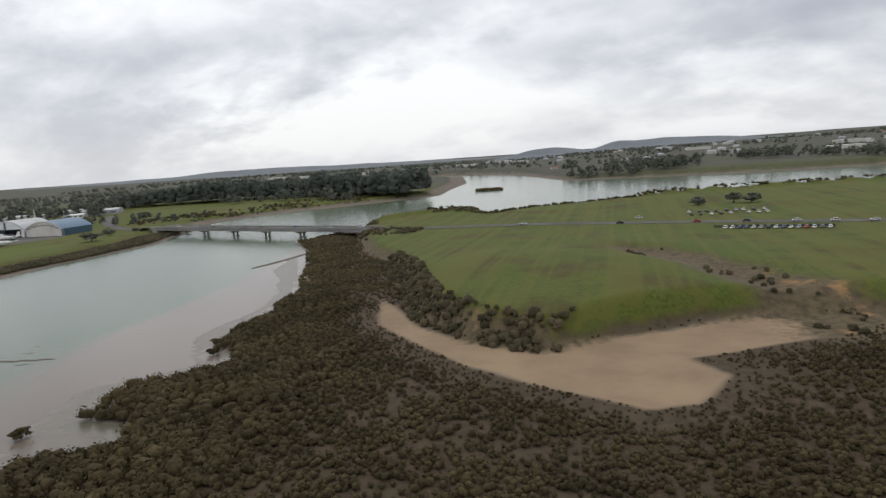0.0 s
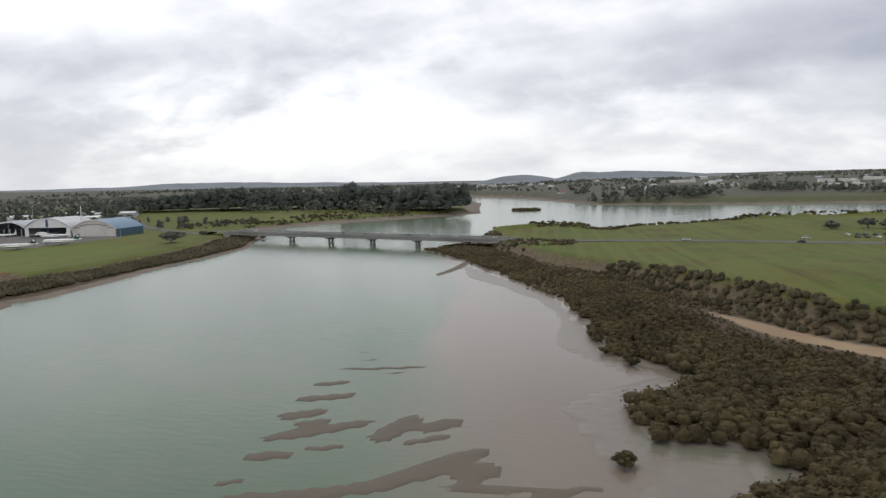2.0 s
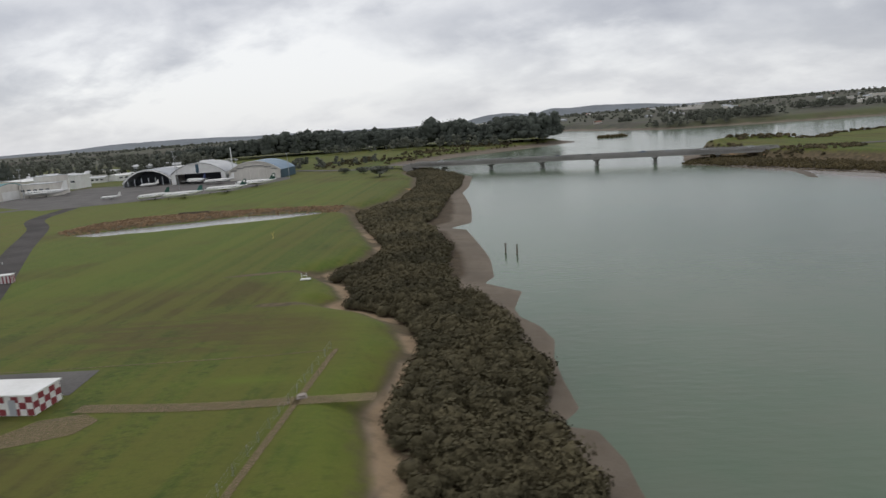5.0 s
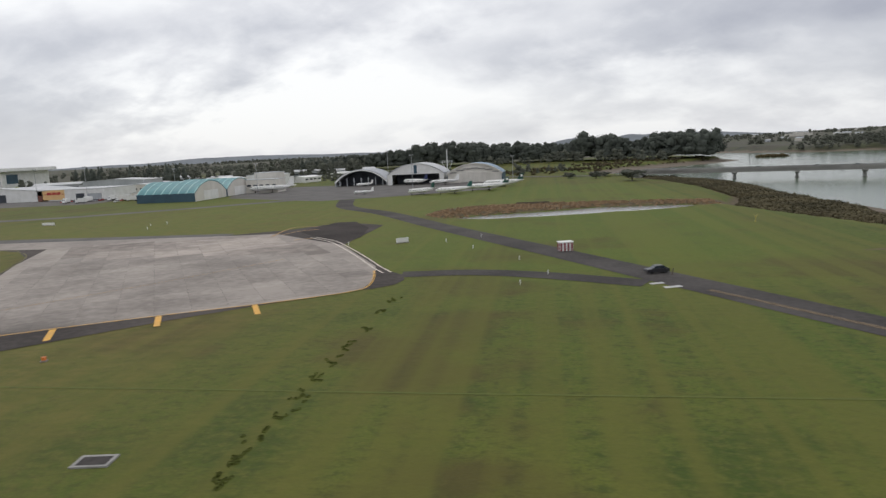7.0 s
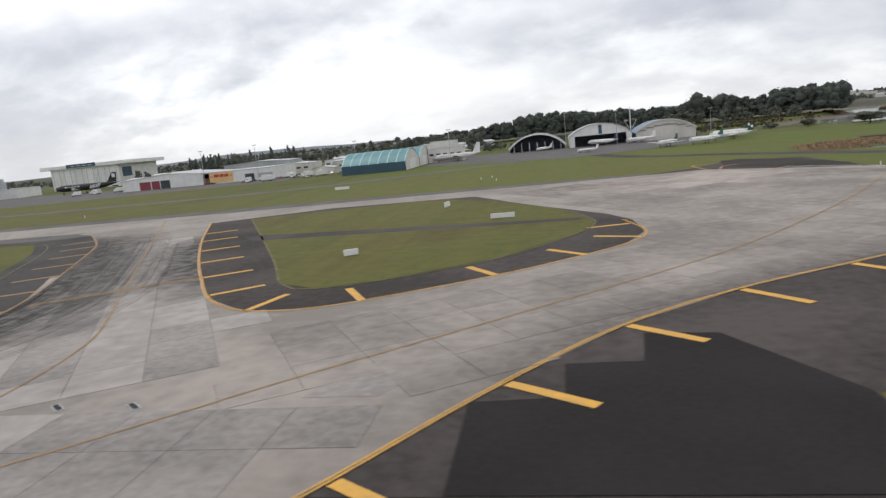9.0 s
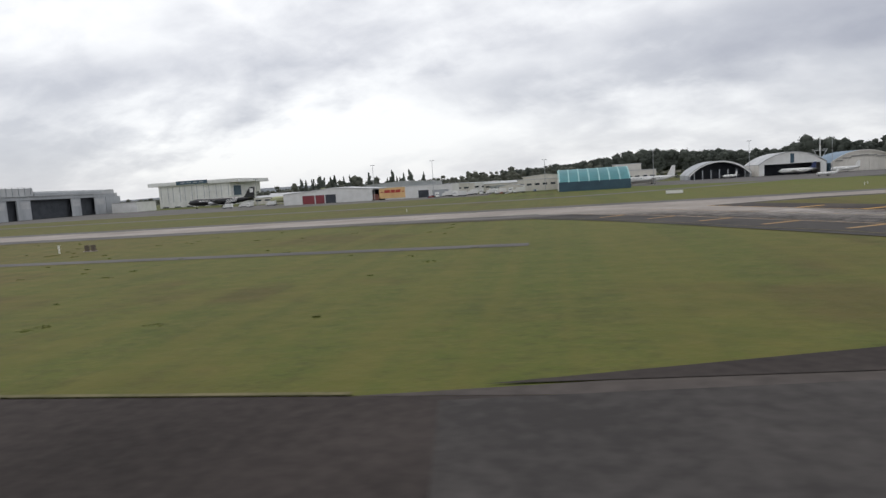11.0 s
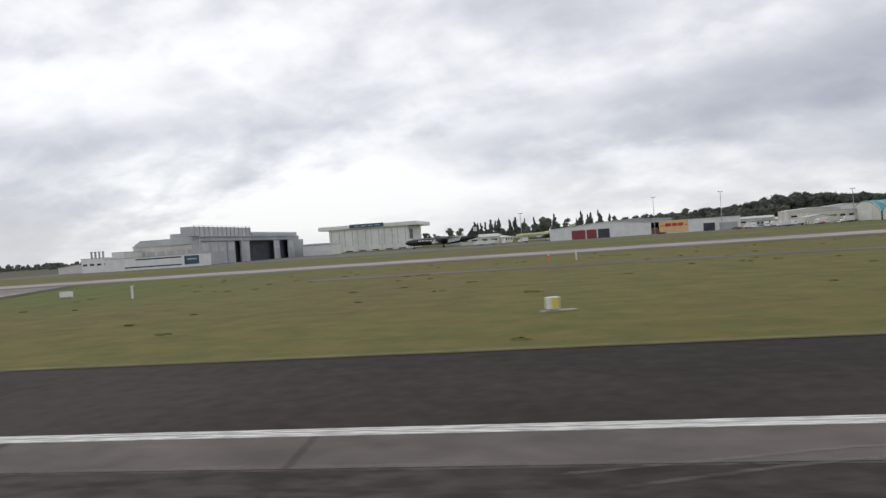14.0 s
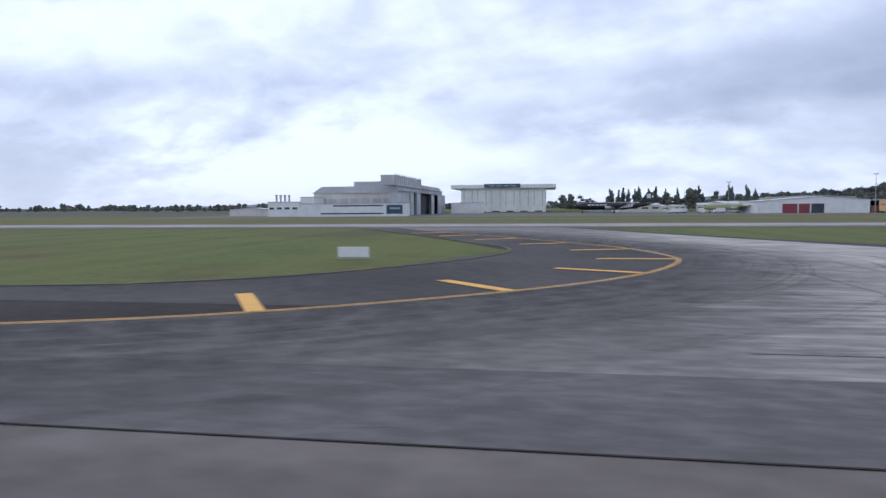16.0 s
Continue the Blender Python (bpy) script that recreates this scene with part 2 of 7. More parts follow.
def water_material(name, a, b):
    mt = material(name, a, b, 0.012, 0.16, 0.0, space="World", detail=3)
    nt = mt.node_tree
    N, L = nt.nodes.new, nt.links.new
    bs = nt.nodes["Principled BSDF"]
    bs.inputs["IOR"].default_value = 1.33
    silt, mix, src = N("ShaderNodeAttribute"), N("ShaderNodeMix"), bs.inputs["Base Color"].links[0].from_socket
    silt.attribute_name, mix.data_type = "silt", "RGBA"
    L(silt.outputs["Fac"], mix.inputs[0]), L(src, mix.inputs[6]), L(mix.outputs[2], bs.inputs["Base Color"])
    mix.inputs[7].default_value = (0.185, 0.150, 0.118, 1)
    geo = N("ShaderNodeNewGeometry")
    mp = N("ShaderNodeMapping")
    mp.inputs["Scale"].default_value = (0.28 / S, 0.8 / S, 1)
    mp.inputs["Rotation"].default_value = (0, 0, 0.15)
    L(geo.outputs["Position"], mp.inputs[0])
    no = N("ShaderNodeTexNoise")
    no.inputs["Scale"].default_value, no.inputs["Detail"].default_value = 0.9, 6
    L(mp.outputs[0], no.inputs[0])
    bp = N("ShaderNodeBump")
    bp.inputs["Strength"].default_value, bp.inputs["Distance"].default_value = 0.5, 0.12 * S
    L(no.outputs[0], bp.inputs["Height"])
    L(bp.outputs[0], bs.inputs["Normal"])
    return mt


M["water"] = water_material("tidal_water", (0.088, 0.136, 0.084), (0.112, 0.142, 0.096))

def worn_off(name, colour, share, size=0.22, least=0.0, along=1.0, fade=""):
    """Paint or rubber that lies on the pavement in patches and streaks."""
    mt = material(name, colour, colour, 0.5, 0.9, space="World")
    nt = mt.node_tree
    N, L = nt.nodes.new, nt.links.new
    bs, out = nt.nodes["Principled BSDF"], nt.nodes["Material Output"]
    geo, mp, no, mr = N("ShaderNodeNewGeometry"), N("ShaderNodeMapping"), N("ShaderNodeTexNoise"), N("ShaderNodeMapRange")
    mp.inputs["Scale"].default_value = (size * along / S, size / S, 1)
    L(geo.outputs["Position"], mp.inputs[0]), L(mp.outputs[0], no.inputs[0]), L(no.outputs[0], mr.inputs[0])
    no.inputs["Detail"].default_value = 6
    mr.inputs[1].default_value, mr.inputs[2].default_value, mr.inputs[3].default_value, mr.inputs[4].default_value = 0.38, 0.66, least, share
    clear, mx = N("ShaderNodeBsdfTransparent"), N("ShaderNodeMixShader")
    share_out = mr.outputs[0]
    if fade:
        at, mu = N("ShaderNodeAttribute"), N("ShaderNodeMath")
        at.attribute_name, mu.operation = fade, "MULTIPLY"
        L(share_out, mu.inputs[0]), L(at.outputs["Fac"], mu.inputs[1])
        share_out = mu.outputs[0]
    L(share_out, mx.inputs[0]), L(clear.outputs[0], mx.inputs[1]), L(bs.outputs[0], mx.inputs[2]), L(mx.outputs[0], out.inputs[0])
    return mt


M["tyremark"] = worn_off("tyre_rubber_marks", (0.04, 0.037, 0.035), 0.13, 0.04, 0.02)


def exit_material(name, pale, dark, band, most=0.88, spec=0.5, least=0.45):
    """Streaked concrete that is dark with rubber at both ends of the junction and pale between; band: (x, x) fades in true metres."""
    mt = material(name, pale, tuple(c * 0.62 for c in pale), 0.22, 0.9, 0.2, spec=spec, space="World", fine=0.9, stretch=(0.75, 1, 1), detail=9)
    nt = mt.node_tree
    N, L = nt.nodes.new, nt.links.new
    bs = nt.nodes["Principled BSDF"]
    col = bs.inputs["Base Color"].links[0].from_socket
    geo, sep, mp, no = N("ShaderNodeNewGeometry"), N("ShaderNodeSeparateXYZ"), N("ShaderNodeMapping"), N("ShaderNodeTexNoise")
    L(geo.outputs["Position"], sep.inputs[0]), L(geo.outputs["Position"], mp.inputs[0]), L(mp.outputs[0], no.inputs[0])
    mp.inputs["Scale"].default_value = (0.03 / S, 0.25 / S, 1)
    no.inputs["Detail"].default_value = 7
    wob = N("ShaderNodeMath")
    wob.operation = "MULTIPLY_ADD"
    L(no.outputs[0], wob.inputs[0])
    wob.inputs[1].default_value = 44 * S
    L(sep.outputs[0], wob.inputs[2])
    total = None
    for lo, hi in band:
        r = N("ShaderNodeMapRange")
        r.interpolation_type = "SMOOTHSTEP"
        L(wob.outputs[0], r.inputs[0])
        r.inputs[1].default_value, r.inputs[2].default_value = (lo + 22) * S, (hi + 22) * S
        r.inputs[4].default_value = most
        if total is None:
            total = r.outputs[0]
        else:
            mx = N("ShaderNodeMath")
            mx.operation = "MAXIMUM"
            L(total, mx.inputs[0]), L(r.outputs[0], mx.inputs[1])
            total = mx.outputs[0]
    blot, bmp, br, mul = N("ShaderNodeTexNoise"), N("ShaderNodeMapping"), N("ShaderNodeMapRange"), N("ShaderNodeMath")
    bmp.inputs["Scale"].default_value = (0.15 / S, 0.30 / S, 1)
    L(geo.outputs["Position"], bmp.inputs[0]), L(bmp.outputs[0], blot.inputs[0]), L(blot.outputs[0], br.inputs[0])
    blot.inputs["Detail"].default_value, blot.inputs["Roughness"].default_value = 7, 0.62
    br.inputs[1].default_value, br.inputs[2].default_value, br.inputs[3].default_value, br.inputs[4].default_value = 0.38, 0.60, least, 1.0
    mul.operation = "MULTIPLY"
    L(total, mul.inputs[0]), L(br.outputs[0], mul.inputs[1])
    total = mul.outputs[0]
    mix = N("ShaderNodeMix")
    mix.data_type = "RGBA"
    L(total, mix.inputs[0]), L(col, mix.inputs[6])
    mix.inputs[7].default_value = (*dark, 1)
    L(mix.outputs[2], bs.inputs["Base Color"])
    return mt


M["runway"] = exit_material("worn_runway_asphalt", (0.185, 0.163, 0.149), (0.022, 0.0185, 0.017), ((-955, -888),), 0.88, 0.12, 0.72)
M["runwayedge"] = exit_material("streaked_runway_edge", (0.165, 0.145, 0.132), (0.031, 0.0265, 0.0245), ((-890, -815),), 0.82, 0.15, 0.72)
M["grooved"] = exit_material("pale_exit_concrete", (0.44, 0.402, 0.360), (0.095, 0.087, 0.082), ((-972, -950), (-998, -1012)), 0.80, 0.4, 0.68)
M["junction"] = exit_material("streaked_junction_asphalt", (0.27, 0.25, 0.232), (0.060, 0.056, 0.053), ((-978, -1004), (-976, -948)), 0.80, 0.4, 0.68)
M["bendfilm"] = worn_off("bend_rubber_film", (0.050, 0.045, 0.042), 0.86, 0.10, 0.42, 1.0, "film")
M["gravel"] = worn_off("pale_gravel", (0.225, 0.165, 0.100), 0.95, 1.3, 0.25)
M["grime"] = worn_off("dark_grime_film", (0.05, 0.045, 0.041), 0.42, 0.30, 0.22, 1.0, "film")
M["palemark"] = worn_off("pale_scuff_marks", (0.24, 0.225, 0.21), 0.34, 0.5, 0.04)
M["pond"] = water_material("pond_water", (0.25, 0.26, 0.25), (0.22, 0.23, 0.22))


# ---- building helpers ----
def part(name, bm, mat, parent=None, label="", smooth=False, m=None):
    """Links a bmesh in true metres as one mesh object, at S times its size, under a thing or a part."""
    if m is not None:
        bm.transform(m)
    bm.transform(Matrix.Scale(S, 4))
    me = bpy.data.meshes.new(name)
    bm.to_mesh(me)
    bm.free()
    me.materials.append(M[mat] if isinstance(mat, str) else mat)
    if smooth:
        me.shade_smooth()
    ob = new(name, me)
    if parent is not None:
        ob.parent = parent
    if label:
        ob["label"] = label
    return ob


def thing(name, x, y, z, turn=0.0, label="", category="", group="", kind=""):
    ob = new(name)
    ob.matrix_basis = place(x, y, z, turn)
    return tagged(ob, label, category, group, kind)


def place(x, y, z, turn=0.0):
    return pose(x * S, y * S, z * S, 0, 0, turn)


def box(bm, x0, x1, y0, y1, z0, z1, bevel=0.0):
    r = bmesh.ops.create_cube(bm, size=1.0, matrix=Matrix.LocRotScale(((x0 + x1) / 2, (y0 + y1) / 2, (z0 + z1) / 2), None, (x1 - x0, y1 - y0, z1 - z0)))
    if bevel:
        es = {e for v in r["verts"] for e in v.link_edges}
        bmesh.ops.bevel(bm, geom=list(es), offset=bevel, segments=2, affect="EDGES")
    return bm


def boxes(*rows, bevel=0.0):
    bm = bmesh.new()
    for r in rows:
        box(bm, *r, bevel=bevel)
    return bm


def cyl(bm, p, q, r0, r1=None, n=12):
    p, q = Vector(p), Vector(q)
    d = q - p
    mt = Matrix.Translation((p + q) / 2) @ d.to_track_quat("Z", "Y").to_matrix().to_4x4()
    bmesh.ops.create_cone(bm, cap_ends=True, segments=n, radius1=r0, radius2=r0 if r1 is None else r1, depth=d.length, matrix=mt)
    return bm


def prism(outline, axis, lo, hi):
    """An outline of (u, z) pairs pushed along x or y from lo to hi."""
    bm = bmesh.new()
    ends = []
    for c in (lo, hi):
        ends.append([bm.verts.new((c, u, z) if axis == "x" else (u, c, z)) for u, z in outline])
    n = len(outline)
    for i in range(n):
        j = (i + 1) % n
        bm.faces.new((ends[0][i], ends[0][j], ends[1][j], ends[1][i]))
    bm.faces.new(ends[0])
    bm.faces.new(ends[1])
    bmesh.ops.recalc_face_normals(bm, faces=bm.faces)
    return bm


def raw_mesh(name, verts, faces, mat, parent=None, label="", kind="", category=""):
    """A large joined mesh from arrays in true metres; all faces have the same number of corners."""
    verts, faces = np.asarray(verts, np.float32) * S, np.asarray(faces, np.int32)
    me = bpy.data.meshes.new(name)
    n, k = faces.shape
    me.vertices.add(len(verts))
    me.vertices.foreach_set("co", verts.ravel())
    me.loops.add(n * k)
    me.loops.foreach_set("vertex_index", faces.ravel())
    me.polygons.add(n)
    me.polygons.foreach_set("loop_start", np.arange(0, n * k, k, dtype=np.int32))
    me.polygons.foreach_set("loop_total", np.full(n, k, np.int32))
    me.update(calc_edges=True)
    me.validate()
    me.materials.append(M[mat] if isinstance(mat, str) else mat)
    ob = new(name, me)
    if parent is not None:
        ob.parent = parent
    return tagged(ob, label, category, "", kind)


def smoothstep(a, b, v):
    t = np.clip((v - a) / (b - a), 0, 1)
    return t * t * (3 - 2 * t)


def inside(poly, X, Y):
    """Signed distance to the outline of a polygon, positive inside."""
    P = np.array(poly, float)
    Q = np.roll(P, -1, 0)
    best = np.full(X.shape, 1e18)
    sign = np.zeros(X.shape, bool)
    for (ax, ay), (bx, by) in zip(P, Q):
        dx, dy = bx - ax, by - ay
        t = np.clip(((X - ax) * dx + (Y - ay) * dy) / (dx * dx + dy * dy + 1e-12), 0, 1)
        best = np.minimum(best, (X - ax - t * dx) ** 2 + (Y - ay - t * dy) ** 2)
        cross = (ay > Y) != (by > Y)
        with np.errstate(divide="ignore", invalid="ignore"):
            sign ^= cross & (X < (bx - ax) * (Y - ay) / (by - ay + (by == ay)) + ax)
    return np.where(sign, 1, -1) * np.sqrt(best)


rng = np.random.default_rng(7)
LATTICE = rng.random((64, 64))


def rough(X, Y, size, octaves=4):
    """Smooth value noise, about -0.5 to 0.5, with features of that size in metres."""
    out, amp, tot = np.zeros(np.shape(X)), 1.0, 0.0
    for o in range(octaves):
        u, v = np.asarray(X) / size * 2**o + 13.7 * o + 1000, np.asarray(Y) / size * 2**o + 7.3 * o + 1000
        i, j = np.floor(u).astype(int), np.floor(v).astype(int)
        a, b = u - i, v - j
        a, b = a * a * (3 - 2 * a), b * b * (3 - 2 * b)
        g = lambda p, q: LATTICE[p % 64, q % 64]
        out += amp * ((g(i, j) * (1 - a) + g(i + 1, j) * a) * (1 - b) + (g(i, j + 1) * (1 - a) + g(i + 1, j + 1) * a) * b - 0.5)
        tot += amp
        amp *= 0.5
    return out / tot


# ---- the land: one sheet to the horizon, with the tidal creek cut into it ----
WATER_Z = -3.8
LEFT = [(-290, -900), (-292, 45), (-294.8, 57), (-295, 64), (-296.8, 71), (-300.5, 72.5), (-297.9, 76.5), (-299, 85.6), (-299.6, 95), (-298.9, 102.5), (-300.6, 110), (-303.9, 116), (-304.6, 121),
        (-302.6, 133.7), (-310.5, 142.5), (-308.4, 147.9), (-309.4, 167), (-311, 178), (-317.8, 217), (-323.4, 222.5), (-316.4, 231), (-317.4, 268), (-321, 304), (-324, 330), (-322, 364), (-322, 425),
        (-338, 471), (-350, 515), (-385, 600), (-345, 668), (-257, 762), (-205, 836), (-222, 960), (-240, 1163), (-330, 1525), (-700, 1700), (-9000, 1700), (-9000, -900)]
# seaward limit of the mangrove belt
BELT = [(-294, -100), (-297, 45), (-299, 60), (-300.6, 69), (-303.6, 73), (-301.8, 78), (-301.2, 85), (-303.4, 96), (-304.8, 108), (-309.4, 123), (-316, 134), (-318, 143), (-320.5, 175), (-326, 207),
        (-332, 229), (-329, 242), (-329, 313), (-326, 364), (-327, 425), (-343, 471), (-356, 515), (-500, 515), (-500, -100)]
RIGHT = [(-120, -900), (-116, 20), (-100, 70), (-86, 92), (-76, 97), (-78, 110), (-95, 112), (-100, 127), (-88, 139), (-78, 150), (-94, 161),
         (-101, 180), (-104, 200), (-111, 241), (-135, 297), (-160, 350), (-181, 390), (-196, 408), (-187, 425), (-178, 470), (-170, 500), (-148, 530),
         (-118, 556), (-98, 545), (-84, 524), (-74, 524), (-66, 542), (-46, 556), (-12, 566), (20, 590), (50, 612), (110, 640), (170, 648), (240, 672), (290, 700), (420, 705), (900, 790), (9000, 900), (9000, -900)]
FAR = [(-54, 1045), (60, 1005), (173, 985), (365, 975), (900, 1000), (9000, 1100), (9000, 9000), (-9000, 9000), (-9000, 1750), (-700, 1750), (-330, 1610),
       (-190, 1420), (-110, 1200)]
ISLET = [(-172, 893), (-150, 888), (-128, 895), (-140, 908), (-165, 906)]
UP_LEFT = [(-314, -900), (-316, 45), (-318, 55), (-319.4, 60), (-320.7, 66.6), (-322.6, 73.5), (-320.8, 80), (-320.6, 87), (-320.7, 96), (-324.7, 109), (-332, 118), (-340, 123), (-337.4, 127), (-342.6, 140),
           (-349, 149.5), (-342, 161), (-340.6, 181), (-356.6, 230), (-366.5, 265), (-354, 300), (-352, 362), (-358, 420), (-372, 470), (-372, 520), (-405, 600), (-360, 690), (-270, 790), (-222, 850),
           (-245, 960), (-270, 1163), (-360, 1500), (-700, 1680), (-9000, 1680), (-9000, -900)]
UP_RIGHT = [(-84, 285), (-63, 238), (-42, 190), (-22, 169), (0, 160), (23, 177), (56, 194), (84, 199), (120, 205), (200, 150), (260, 90), (9000, 60),
            (9000, 880), (900, 775), (420, 692), (285, 686), (236, 658), (168, 634), (108, 627), (46, 598), (16, 577), (-16, 553), (-48, 543), (-58, 528), (-78, 510), (-96, 528), (-116, 541), (-140, 518), (-160, 492), (-166, 460),
            (-150, 405), (-118, 340)]
SAND = [(-66, 222), (-54, 188), (-42, 172), (-18, 149), (6, 134), (23, 124), (33, 128), (41, 145), (34, 156), (52, 166), (77, 180), (84, 194), (56, 194), (23, 177),
        (0, 160), (-22, 169), (-42, 186)]
FLAT = [(-76, 92), (-100, 50), (-118, 50), (-130, 86), (-138, 130), (-146, 170), (-150, 210), (-152, 260), (-163, 320), (-186, 400), (-178, 388), (-130, 297), (-105, 240),
        (-98, 200), (-92, 161), (-76, 150), (-92, 128), (-92, 112), (-74, 110)]
POND = [(-477, 242), (-457, 233), (-438, 236), (-418, 243), (-393, 251), (-374, 262), (-385, 270), (-414, 270), (-448, 257)]
REED = [(-483, 247), (-476, 239), (-458, 240), (-430, 247), (-390, 256), (-362, 258), (-368, 277), (-400, 284), (-440, 287), (-466, 281), (-479, 270)]
# mud bars: both ends and half the width
MUD_BARS = [(-165.5, 147.5, -142.5, 152, 1.2), (-165.5, 135.5, -158, 139, 1.5), (-166, 125.5, -153.7, 130, 2.0), (-165.8, 115.5, -156.5, 120, 2.3), (-161, 111.5, -154, 115.3, 1.8),
            (-164, 104.5, -146, 115.5, 2.3), (-143.5, 105.9, -137.8, 119.7, 2.6), (-137.5, 112, -129, 118, 2.6), (-138.4, 105.7, -129.9, 111, 1.3), (-154.7, 101.5, -147, 103.9, 1.3),
            (-163.2, 97.2, -154.8, 100, 1.9), (-163.4, 87, -158.6, 90, 1.2), (-160.8, 82.2, -141.7, 88, 2.2), (-141.7, 87, -123, 104.5, 2.6), (-127.5, 93.5, -120.5, 99, 2.7),
            (-129.8, 90.5, -104, 92.5, 1.3), (-124.5, 83.3, -110.5, 90, 2.2), (-164, 165, -159.7, 162.3, 0.7), (-161, 156, -156, 157.5, 0.6), (-166, 300, -158, 352, 2.5), (-152, 146, -146, 147, 0.7)]


def creek_noise(X, Y):
    return rough(X, Y, 26, 4)


def gully_share(X, Y):
    """The dry gully that runs down the back of the hill."""
    dx, dy = 52.0, -101.0
    t = np.clip(((X - 24) * dx + (Y - 285) * dy) / (dx * dx + dy * dy), 0, 1)
    d = np.hypot(X - 24 - t * dx, Y - 285 - t * dy) + 7 * rough(X, Y, 24, 2)
    return np.exp(-((d / (8 + 7 * t)) ** 2))


def zones(X, Y):
    """Heights and the share of each ground cover."""
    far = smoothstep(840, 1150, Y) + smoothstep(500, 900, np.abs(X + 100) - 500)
    wob = creek_noise(X, Y) * 9
    land = np.maximum.reduce([inside(LEFT, X, Y) + wob * 0.1, inside(RIGHT, X, Y) + wob * 0.7, inside(FAR, X, Y) + wob, inside(ISLET, X, Y)])
    ul = inside(UP_LEFT, X, Y) + wob * 0.1
    ur = inside(UP_RIGHT, X, Y) + wob * 0.4
    uf = inside(FAR, X, Y) - 14 + wob
    h = np.clip(WATER_Z + land * 0.07, -6.0, -2.7)
    # the airfield is level; the wooded land past the bridge rises a little
    rise = smoothstep(560, 900, Y) * (2.0 + 6 * rough(X, Y, 160, 3))
    h = h + (rise - h) * smoothstep(-1.5, 8, ul)
    hill = 2.4 + 4.8 * np.exp(-(((X - 8) / 85) ** 2 + ((Y - 232) / 75) ** 2)) + 1.6 * rough(X, Y, 60, 3)
    gully = gully_share(X, Y)
    hill = hill - 3.2 * gully
    hill = hill + 3.4 * np.exp(-((ur - 7) / 6) ** 2) * smoothstep(430, 480, Y) * smoothstep(330, 200, X) * smoothstep(-0.14, 0.06, rough(X, Y, 70, 2))
    flatroad = np.exp(-((Y - (392 - 0.25 * X)) / 26) ** 2)
    hill = hill + (2.6 - hill) * flatroad
    h = h + (hill - h) * smoothstep(-1.5, 9, ur)
    inland = np.maximum(Y - 950, 0)
    swell = 2.0 + np.minimum(inland * 0.020, 24) * (0.35 + 0.65 * smoothstep(-500, 600, X)) + 10 * rough(X, Y, 380, 4)
    east = 14 * smoothstep(600, 1800, X) * smoothstep(1500, 2400, Y) * (1 + rough(X, Y, 500, 3))
    swell = swell + east
    h = h + (swell - h) * smoothstep(-4, 30, uf)
    up = np.maximum.reduce([smoothstep(-1, 5, ul), smoothstep(-1, 5, ur), smoothstep(-2, 10, uf)])
    pond = inside(POND, X, Y) + creek_noise(X * 2, Y * 2) * 6
    reed = smoothstep(-2, 3, inside(REED, X, Y) + wob) 
    h = h - 1.9 * smoothstep(-5, 5, pond)
    sand = smoothstep(-2.5, 2.5, inside(SAND, X, Y) + wob * 0.5) * (1 - smoothstep(0, 4, ur))
    h = h - 0.25 * sand
    flat = smoothstep(-5, 3, inside(FLAT, X, Y) + wob * 0.5) * (1 - smoothstep(0, 4, land))
    bars = np.full(X.shape, -1.0)
    for x0, y0, x1, y1, bw in MUD_BARS:
        bl = math.hypot(x1 - x0, y1 - y0) / 2
        c, s = (x1 - x0) / bl / 2, (y1 - y0) / bl / 2
        px, py = X - (x0 + x1) / 2, Y - (y0 + y1) / 2
        u, v = px * c + py * s, -px * s + py * c
        bars = np.maximum(bars, 1 - (u / bl) ** 4 - ((v - 0.05 * u * u / bl) / bw) ** 2)
    bars = bars + 0.25 + 0.9 * rough(X, Y, 6, 3)
    shoal = (inside(FLAT, X, Y) > 6) & (land > -11 + 14 * rough(X, Y, 36, 3))
    h = np.where(shoal | ((bars > -0.1) & (land < 1)), np.maximum(h, WATER_Z + 0.035 + 0.05 * np.clip(bars, 0, 1)), h)
    # the bluff under the hill, scrubby, with bare clay in places
    bluff = np.exp(-((ur - 2.5) / 4.5) ** 2) * smoothstep(10, -5, X) + 0.5 * np.exp(-((ur - 0.5) / 2.0) ** 2) * smoothstep(-5, 10, X) * smoothstep(110, 80, X) * smoothstep(230, 210, Y) + 2.1 * gully * (0.75 + 1.0 * rough(X, Y, 14, 3))
    brown = np.clip(bluff + 0.9 * reed * (1 - smoothstep(-2, 2, pond)) + 0.8 * np.exp(-((ul - 0.5) / 3.0) ** 2) * smoothstep(600, 500, Y), 0, 1)
    walk_strip = np.exp(-((ul - 0.2) / 2.1) ** 2) * smoothstep(260, 200, Y) * smoothstep(20, 40, Y) * smoothstep(-0.32, -0.1, rough(X, Y, 9, 2))
    sand = np.clip(sand + walk_strip, 0, 1)
    up = up * (1 - 0.9 * walk_strip)
    brown = brown * (1 - 0.8 * walk_strip)
    thatch = np.exp(-((np.hypot((X + 362) / 30, (Y - 106 - 0.05 * (X + 362)) / 10)) ** 3)) + 0.7 * np.exp(-((np.hypot((X + 352) / 26, (Y - 96) / 3)) ** 2)) + 0.6 * np.exp(-((np.hypot((X + 385) / 26, (Y - 133) / 4)) ** 2))
    lush = np.exp(-((np.hypot((X + 346) / 11, (Y - 81) / 1.5)) ** 2)) + 0.45 * np.exp(-((ul - 7) / 4.5) ** 2) * smoothstep(190, 150, Y) * smoothstep(30, 50, Y)
